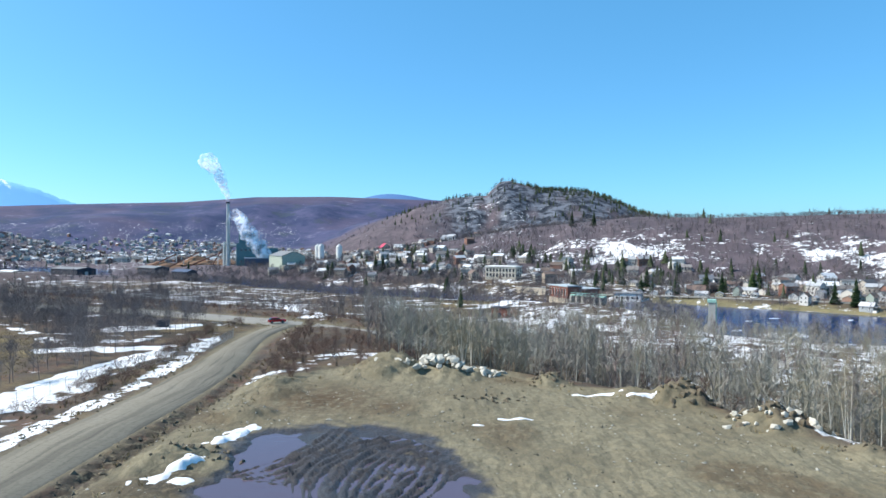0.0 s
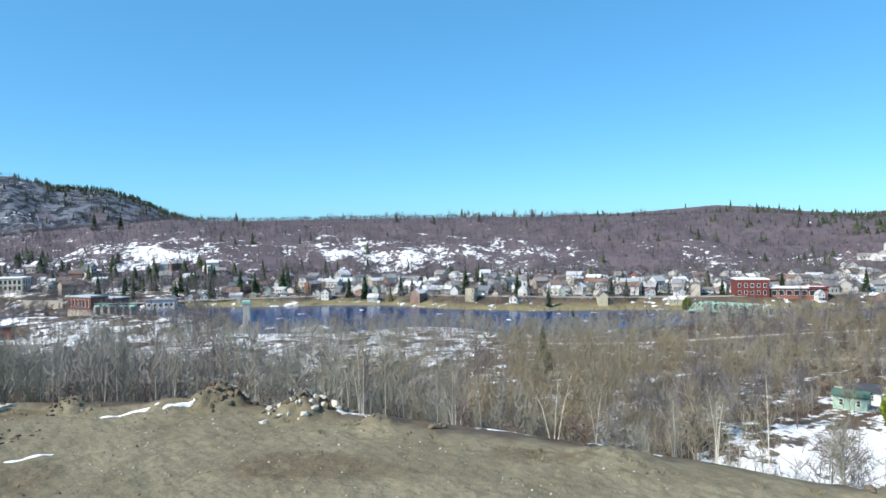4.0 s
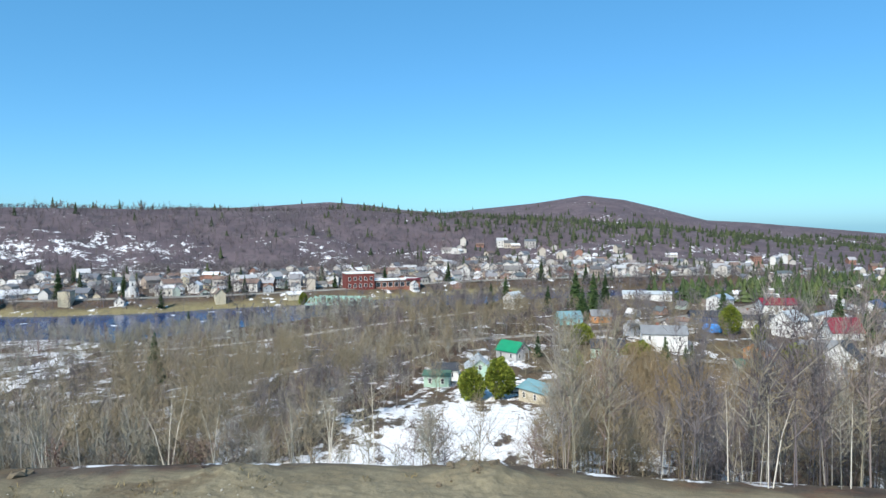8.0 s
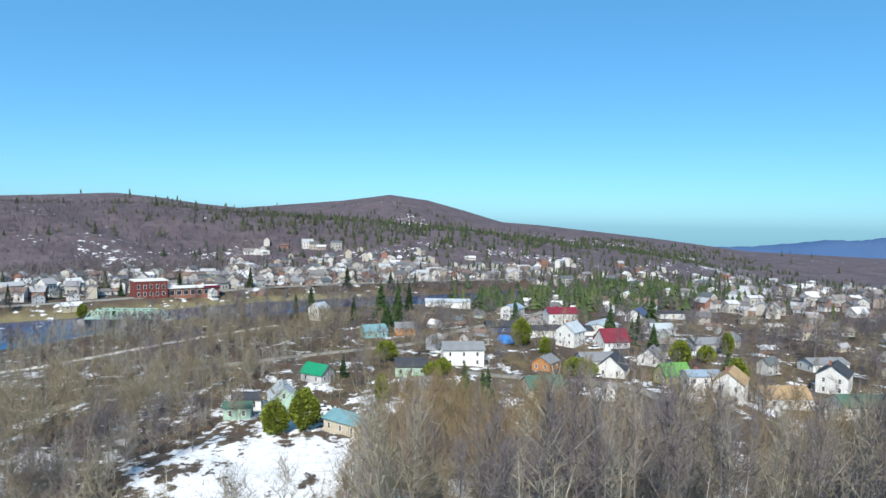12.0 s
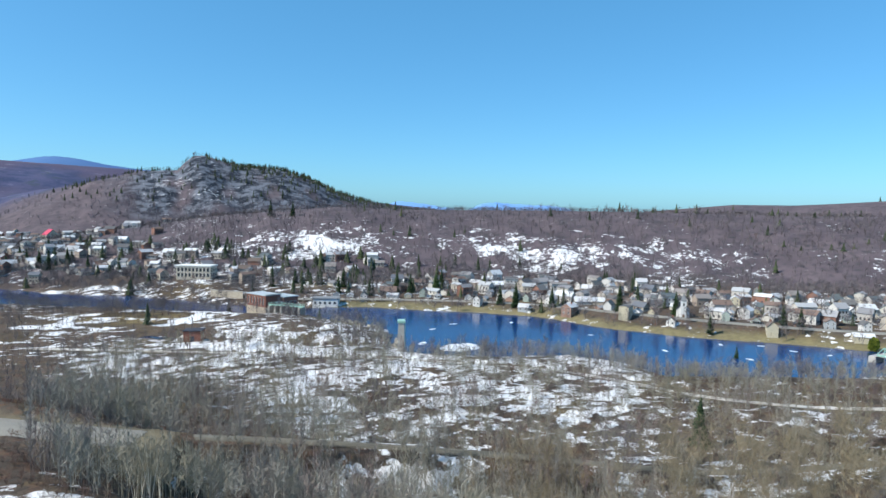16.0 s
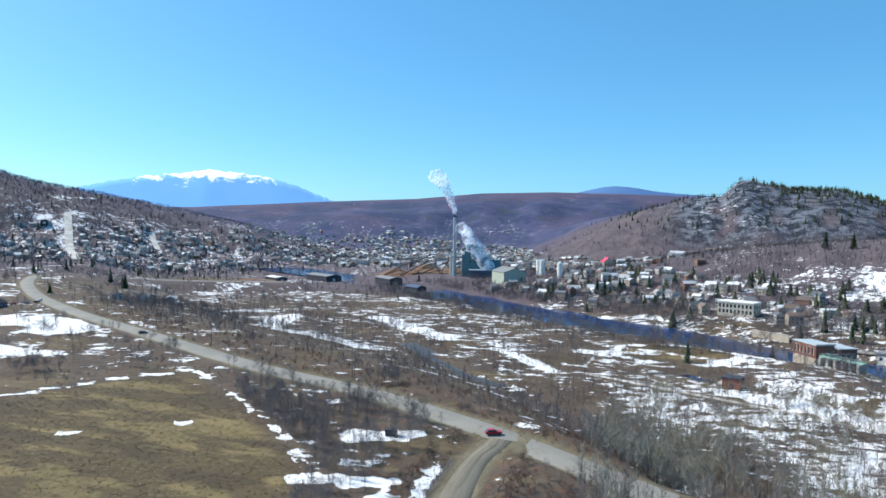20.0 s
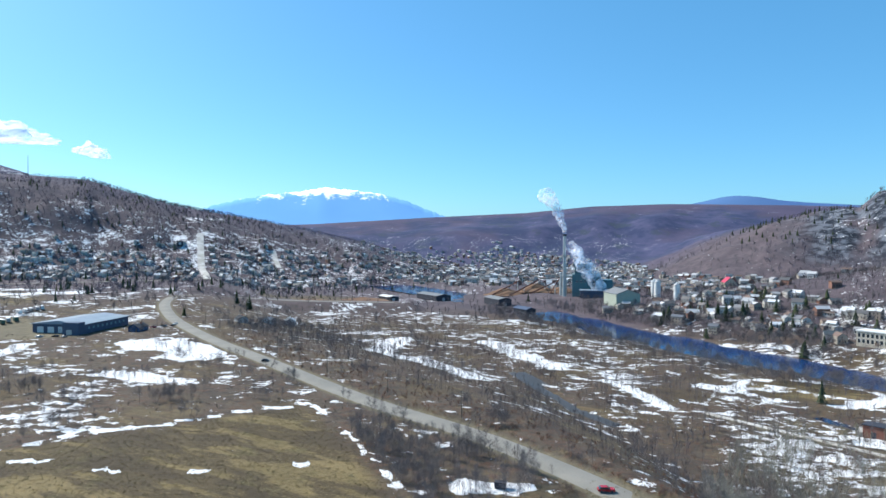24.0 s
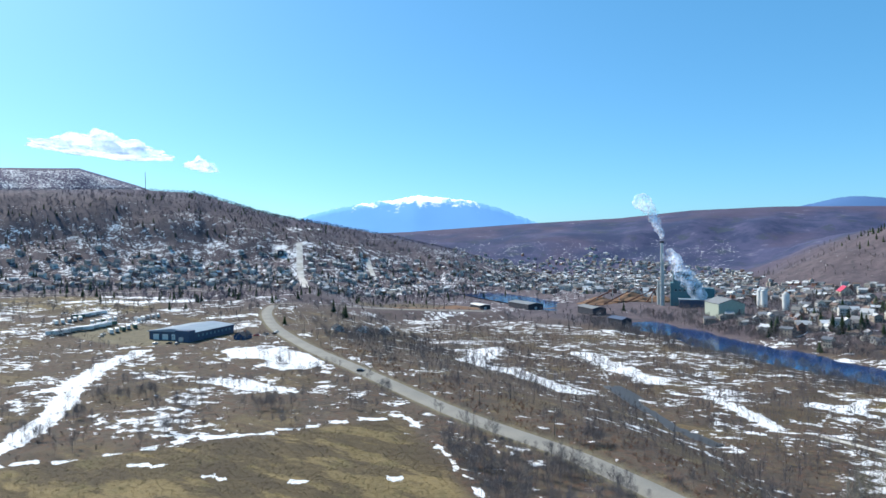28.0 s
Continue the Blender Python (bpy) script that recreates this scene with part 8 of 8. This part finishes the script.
MAT_RED_CAR = plain("red_car_paint", (0.36, 0.015, 0.02), (0.42, 0.02, 0.03), 0.3, 0.25, 0, 0.5, bump=0)
MAT_DARK_CAR = plain("black_car_paint", (0.012, 0.013, 0.016), (0.02, 0.022, 0.025), 0.3, 0.25, 0, 0.5, bump=0)
MAT_SILVER_CAR = plain("silver_car_paint", (0.34, 0.35, 0.36), (0.42, 0.43, 0.44), 0.3, 0.3, 0.4, 0.5, bump=0)
MAT_WHITE_CAR = plain("white_car_paint", (0.66, 0.66, 0.66), (0.74, 0.74, 0.74), 0.3, 0.3, 0, 0.5, bump=0)
road_cars = ((MAT_RED_CAR, -44, 175.2, -65, "bright red hatchback driving on the road"), (MAT_DARK_CAR, -253, 270, -65, "dark car driving on the paved road"))
for mat_, x, y, a, label in road_cars:
    o = car(mat_)
    set_down(tagged(o, label, "car", "cars on the road"), x, y, a, -0.2)
base_cars = [car(m) for m in (MAT_DARK_CAR, MAT_SILVER_CAR, MAT_WHITE_CAR, MAT_RED_CAR)]
car_labels = ("parked black car", "parked silver car", "parked white car", "parked red car")
for o, l in zip(base_cars, car_labels):
    tagged(o, l + " standing on worn gravel", "car", "parked cars")
park = [(-438, 268), (-433, 271), (-446, 262), (-420, 330), (-416, 336), (-412, 341), (-425, 322), (-418, 348), (165, 44), (168, 38), (158, 36), (200, 20), (245, -10), (262, -6), (230, -40), (262, -48), (270, -60), (300, -62), (196, -70), (310, 20), (240, 14), (215, -40), (290, -24), (-520, 262), (-511, 256)]
rp = random.Random(4)
for i, (x, y) in enumerate(park):
    m = pose(x, y, height(x, y) + 0.02, 0, 0, rp.choice((20, 110, 25, 115, 200)))
    o = base_cars[i] if i < 4 else copy_thing(base_cars[rp.randrange(4)], m)
    o.matrix_basis = m

# ---- trailers and stored boxes beside the depot ----
def trailer(mat_, length, label):
    o = new("trailer")
    part("box", box(-1.3, 1.3, -length / 2, length / 2, 1.05, 3.7), mat_, o)
    bm = bmesh.new()
    bmesh.ops.create_grid(bm, x_segments=6, y_segments=14, size=1)
    for v in bm.verts:
        e = max(abs(v.co.x), abs(v.co.y))
        v.co = Vector((v.co.x * 1.28, v.co.y * (length / 2 - 0.05), 3.70 + (0.05 if e > 0.97 else 0.22 + 0.08 * noise.noise(v.co * 4))))
    part("snow_cover", bm, MAT_SNOW, o, "old snow lying on top")
    part("chassis", box(-0.5, 0.5, -length / 2 + 0.3, length / 2 - 0.3, 0.8, 1.04), MAT_BLACK, o)
    w0 = None
    for x in (-1.05, 1.05):
        for y in (length / 2 - 1.2, length / 2 - 2.4, -length / 2 + 1.5):
            if w0 is None:
                w0 = part("wheel", tube(bmesh.new(), (-0.15, 0, 0), (0.15, 0, 0), 0.48, sides=12), MAT_BLACK, o, at=pose(x, y, 0.48))
            else:
                same_part("wheel", w0, o, pose(x, y, 0.48))
    return tagged(o, label, "trailer", "trailers stored by the depot")


TR = [trailer(MAT_WHITEWALL, 12, "white box trailer with snow on its roof"), trailer(MAT_GREY, 10, "grey box trailer with snow on its roof"), trailer(MAT_DGREEN_ROOF, 11, "dark green box trailer with snow on top")]
tspots = []
for row, (bx_, by_) in enumerate(((-520, 268), (-548, 262), (-575, 280), (-540, 235), (-600, 262), (-625, 292), (-570, 318))):
    for k in range(5):
        tspots.append((bx_ - 8.5 * k * 0.35 + rp.uniform(-1, 1), by_ + 6.5 * k, 70 + rp.uniform(-6, 6) + 90 * (row % 2)))
for i, (x, y, a) in enumerate(tspots):
    m = pose(x, y, height(x, y), 0, 0, a)
    o = TR[i] if i < 3 else copy_thing(TR[rp.randrange(3)], m)
    o.matrix_basis = m

# mast on the hill
ms = new("radio_mast")
mx, my = -1640, 935
part("shaft", tube(bmesh.new(), (0, 0, -2), (0, 0, 48), 1.0, 0.5, 4), MAT_WIRE, ms)
for z in (14, 24, 31):
    part("antenna", box(-1.6, 1.6, -0.3, 0.3, z, z + 1.6), MAT_TRIM, ms)
set_down(tagged(ms, "slender steel radio mast on the wooded hill", "mast"), mx, my, 0)


# ---- steam and cloud ----
def vapour(name, label, puffs, material, category, kind=""):
    root = new(name)
    for x, y, z, rx, ry, rz, seed in puffs:
        bm = bmesh.new()
        bmesh.ops.create_icosphere(bm, subdivisions=3, radius=1)
        for v in bm.verts:
            k = 1 + 0.35 * noise.noise(v.co * 1.6 + Vector((seed, 0, 0))) + 0.18 * noise.noise(v.co * 4 + Vector((0, seed, 0)))
            v.co = Vector((x + v.co.x * rx * k, y + v.co.y * ry * k, z + v.co.z * rz * k))
        o = part("puff", bm, material, root)
        o.data.polygons.foreach_set("use_smooth", [True] * len(o.data.polygons))
    return tagged(root, label, category, kind=kind)


def vapour_material(name, scale, low, high, most):
    """Lit through as well as on its face, with ragged gaps."""
    n = Nodes(name)
    t = n.t
    n.t.nodes.remove(n.bsdf)
    d, s, add, clear, mix = (t.nodes.new("ShaderNode" + k) for k in ("BsdfDiffuse", "BsdfTranslucent", "AddShader", "BsdfTransparent", "MixShader"))
    d.inputs[0].default_value = s.inputs[0].default_value = (0.62, 0.62, 0.64, 1)
    t.links.new(d.outputs[0], add.inputs[0])
    t.links.new(s.outputs[0], add.inputs[1])
    hold = n.math("MULTIPLY", n.step(n.noise(scale, 5, None, 0.6), low, high), most)
    t.links.new(hold, mix.inputs[0])
    t.links.new(clear.outputs[0], mix.inputs[1])
    t.links.new(add.outputs[0], mix.inputs[2])
    t.links.new(mix.outputs[0], n.out.inputs[0])
    return n.m


MAT_STEAM = vapour_material("steam", 0.07, 0.36, 0.66, 0.42)
MAT_CLOUD = vapour_material("cloud_mist", 0.008, 0.28, 0.60, 0.8)
rv = random.Random(12)
puffs = []
for i in range(12):
    t = i / 11
    puffs.append((-284 - 3 * t - 24 * t * t + rv.uniform(-2, 2), 876, height(-284, 876) + 86 + 52 * t, 2.5 + 8 * t, 2.5 + 8 * t, 3.5 + 7 * t, i * 1.7))
vapour("steam_plume", "white steam plume drifting up from the chimney", puffs, MAT_STEAM, "steam")
puffs = []
for i in range(12):
    t = i / 11
    puffs.append((-232 - 40 * t + rv.uniform(-2, 2), 872, height(-232, 872) + 10 + 56 * t, 9 + 1.5 * math.sin(4 * t), 8, 9 + math.sin(5 * t), i * 2.3 + 50))
vapour("steam_plume", "broad white steam rising beside the boiler house", puffs, MAT_STEAM, "steam")


def cloud(label, heading, lift, far, wide, high, seed):
    """One flat-based heap of cloud."""
    bm = bmesh.new()
    bmesh.ops.create_icosphere(bm, subdivisions=5, radius=1)
    a = radians(heading)
    side, out = Vector((math.cos(a), -math.sin(a), 0)), Vector((math.sin(a), math.cos(a), 0))
    for v in bm.verts:
        c = v.co.copy()
        lump = sum(abs(noise.noise(c * f + Vector((seed, f, 0)))) / f ** 0.8 for f in (2.2, 5.0, 11.0))
        k = 0.55 + 0.75 * lump * 1.6
        up = c.z * (1.3 if c.z > 0 else 0.35) * (1 - 0.5 * abs(c.x))
        v.co = side * (c.x * wide * (0.75 + 0.4 * lump)) + out * (c.y * wide * 0.4 * k) + Vector((0, 0, up * high * k - 0.25 * high * c.x))
        v.co += out * far + Vector((0, 0, far * math.tan(radians(lift))))
    root = new("backdrop_cloud")
    o = part("puff", bm, MAT_CLOUD, root)
    o.data.polygons.foreach_set("use_smooth", [True] * len(o.data.polygons))
    return tagged(root, label, "cloud", kind="structure")


cloud("flat-based white cumulus cloud over the hills", -63.4, 8.2, 4300, 440, 100, 1.0)
cloud("thin wisp of white cloud", -56.2, 7.2, 4300, 120, 55, 4.0)


# ---- fine litter ----
def tufts(name, n, x0, x1, y0, y1, keep, lo, hi, material, label, seed, blades=7, wide=0.05, flat=0.6, category="grass"):
    r = np.random.RandomState(seed)
    x, y = r.uniform(x0, x1, n), r.uniform(y0, y1, n)
    ok = keep(x, y)
    x, y = x[ok], y[ok]
    z, m = surface(x, y) - 0.02, len(x)
    h = r.uniform(lo, hi, (m, blades))
    a, b = r.uniform(0, 6.28, (m, blades)), r.uniform(0, 6.28, (m, blades))
    fx, fy = x[:, None] + r.normal(0, 0.25, (m, blades)), y[:, None] + r.normal(0, 0.25, (m, blades))
    zz = np.broadcast_to(z[:, None], fx.shape)
    p = np.stack([fx - wide * np.cos(a), fy - wide * np.sin(a), zz], -1)
    q = np.stack([fx + wide * np.cos(a), fy + wide * np.sin(a), zz], -1)
    t = np.stack([fx + flat * h * np.cos(b), fy + flat * h * np.sin(b), zz + h], -1)
    co = np.stack([p, q, t], 2).reshape(-1, 3)
    me = big_mesh(name, co, np.arange(len(co)).reshape(-1, 3), material)
    layer(me, "tone", np.repeat(r.uniform(0, 1, m), blades * 3))
    return tagged(new(name, me), label, category, kind="stuff")


MAT_STRAW = tree_material("dry_straw", [(0.0, (0.13, 0.10, 0.05)), (0.5, (0.20, 0.155, 0.075)), (1.0, (0.28, 0.225, 0.12))])
tufts("grass_field", 15000, -262, -66, 40, 212, lambda x, y: inside(x, y, FIELD), 0.12, 0.4, MAT_STRAW, "matted dry straw-coloured grass on the mown field", 31)
tufts("grass_bank", 1800, -34, 62, 20, 125, lambda x, y: inside(x, y, LOT) & (to_line(x, y, LOT + LOT[:1])[0] < 4.5) & (wave(x, y, 9, 44) > -0.1), 0.2, 0.6, MAT_STRAW, "dry grass on the banks of the lot", 32)
tufts("grass_verge", 5200, -140, -20, 60, 230, lambda x, y: ((np.abs(to_line(x, y, DIRT_ROAD)[0] - 9.5) < 3.5) | (np.abs(to_line(x, y, PAVED_ROAD)[0] - 8.5) < 2.5)) & ~inside(x, y, LOT), 0.2, 0.7, MAT_STRAW, "rough dry grass along the road edges", 33)


def pebbles(name, n, keep, box_, lo, hi, material, label, seed):
    """Many small stones, each a rough eight-faced lump."""
    r = np.random.RandomState(seed)
    x, y = r.uniform(box_[0], box_[1], n), r.uniform(box_[2], box_[3], n)
    ok = keep(x, y)
    x, y = x[ok], y[ok]
    m = len(x)
    z, s = surface(x, y), lo + (hi - lo) * r.uniform(0, 1, m) ** 3
    d = np.array([(1, 0, 0), (0, 1, 0), (-1, 0, 0), (0, -1, 0), (0, 0, 0.7), (0, 0, -0.5)], float)
    v = d[None] * s[:, None, None] * r.uniform(0.6, 1.3, (m, 6, 1)) + r.normal(0, 0.15, (m, 6, 3)) * s[:, None, None]
    v += np.stack([x, y, z], -1)[:, None]
    f = np.array([(0, 1, 4), (1, 2, 4), (2, 3, 4), (3, 0, 4), (1, 0, 5), (2, 1, 5), (3, 2, 5), (0, 3, 5)])
    me = big_mesh(name, v.reshape(-1, 3), (f[None] + 6 * np.arange(m)[:, None, None]).reshape(-1, 3), material)
    return tagged(new(name, me), label, "stones", kind="stuff")


MAT_PEBBLE = island_paint("lot_stones", [(0.10, 0.09, 0.065), (0.16, 0.145, 0.11), (0.24, 0.225, 0.18), (0.08, 0.07, 0.05), (0.34, 0.32, 0.27)])
pebbles("stones_lot", 9000, lambda x, y: inside(x, y, LOT) & ~inside(x, y, WET) & (wave(x, y, 14, 45) + 0.4 * wave(x, y, 4, 46) > -0.2), (-29, 62, 30, 122), 0.04, 0.22, MAT_PEBBLE, "loose stones and clods strewn over the gravel lot", 34)
pebbles("stones_road", 2600, lambda x, y: (np.abs(to_line(x, y, DIRT_ROAD)[0] - 6.4) < 1.9) & (y < 118), (-50, -22, 35, 118), 0.08, 0.4, MAT_CLOD, "dark earth clods turned up along the dirt road", 35)

# sheet of rotten ice on the pond, and the oval turf beside the power house
def slab_patch(name, x, y, lx, ly, turn, z, thick, material, label, category, seed):
    bm = bmesh.new()
    n = 40
    r = random.Random(seed)
    top = []
    for i in range(n):
        a = 2 * math.pi * i / n
        k = 1 + 0.22 * noise.noise(Vector((math.cos(a) * 1.7, math.sin(a) * 1.7, seed))) + r.uniform(-0.04, 0.04)
        p = Matrix.Rotation(radians(turn), 3, "Z") @ Vector((math.cos(a) * lx * k, math.sin(a) * ly * k, 0))
        top.append(bm.verts.new((p.x, p.y, thick)))
    low = [bm.verts.new((v.co.x * 1.04, v.co.y * 1.04, -0.3)) for v in top]
    bm.faces.new(top)
    for i in range(n):
        bm.faces.new((low[i], low[(i + 1) % n], top[(i + 1) % n], top[i]))
    me = bpy.data.meshes.new(name)
    bm.to_mesh(me)
    bm.free()
    me.materials.append(material)
    o = new(name, me)
    o.matrix_basis = pose(x, y, z)
    return tagged(o, label, category)


MAT_ICE = plain("rotten_ice", (0.55, 0.60, 0.66), (0.82, 0.83, 0.85), 0.25, 0.6, local=False)
slab_patch("ice_sheet", 144, 281, 11, 7.5, 20, POND_LEVEL, 0.12, MAT_ICE, "white sheet of rotten ice afloat on the pond", "ice", 3)
slab_patch("ice_sheet", 131, 296, 4, 1.6, 50, POND_LEVEL, 0.08, MAT_ICE, "small floe of grey ice near the shore", "ice", 5)
for k, (x, y) in enumerate(((170, 341), (152, 330), (205, 334), (271, 240), (233, 239), (256, 210), (292, 215), (288, 230), (225, 285), (300, 202))):
    slab_patch("ice_floe", x, y, 2.6 - 0.12 * k, 0.8 + 0.06 * (k % 3), 20 * k, POND_LEVEL, 0.08, MAT_ICE, "thin white ice floe drifting on the pond", "ice", 11 + k)
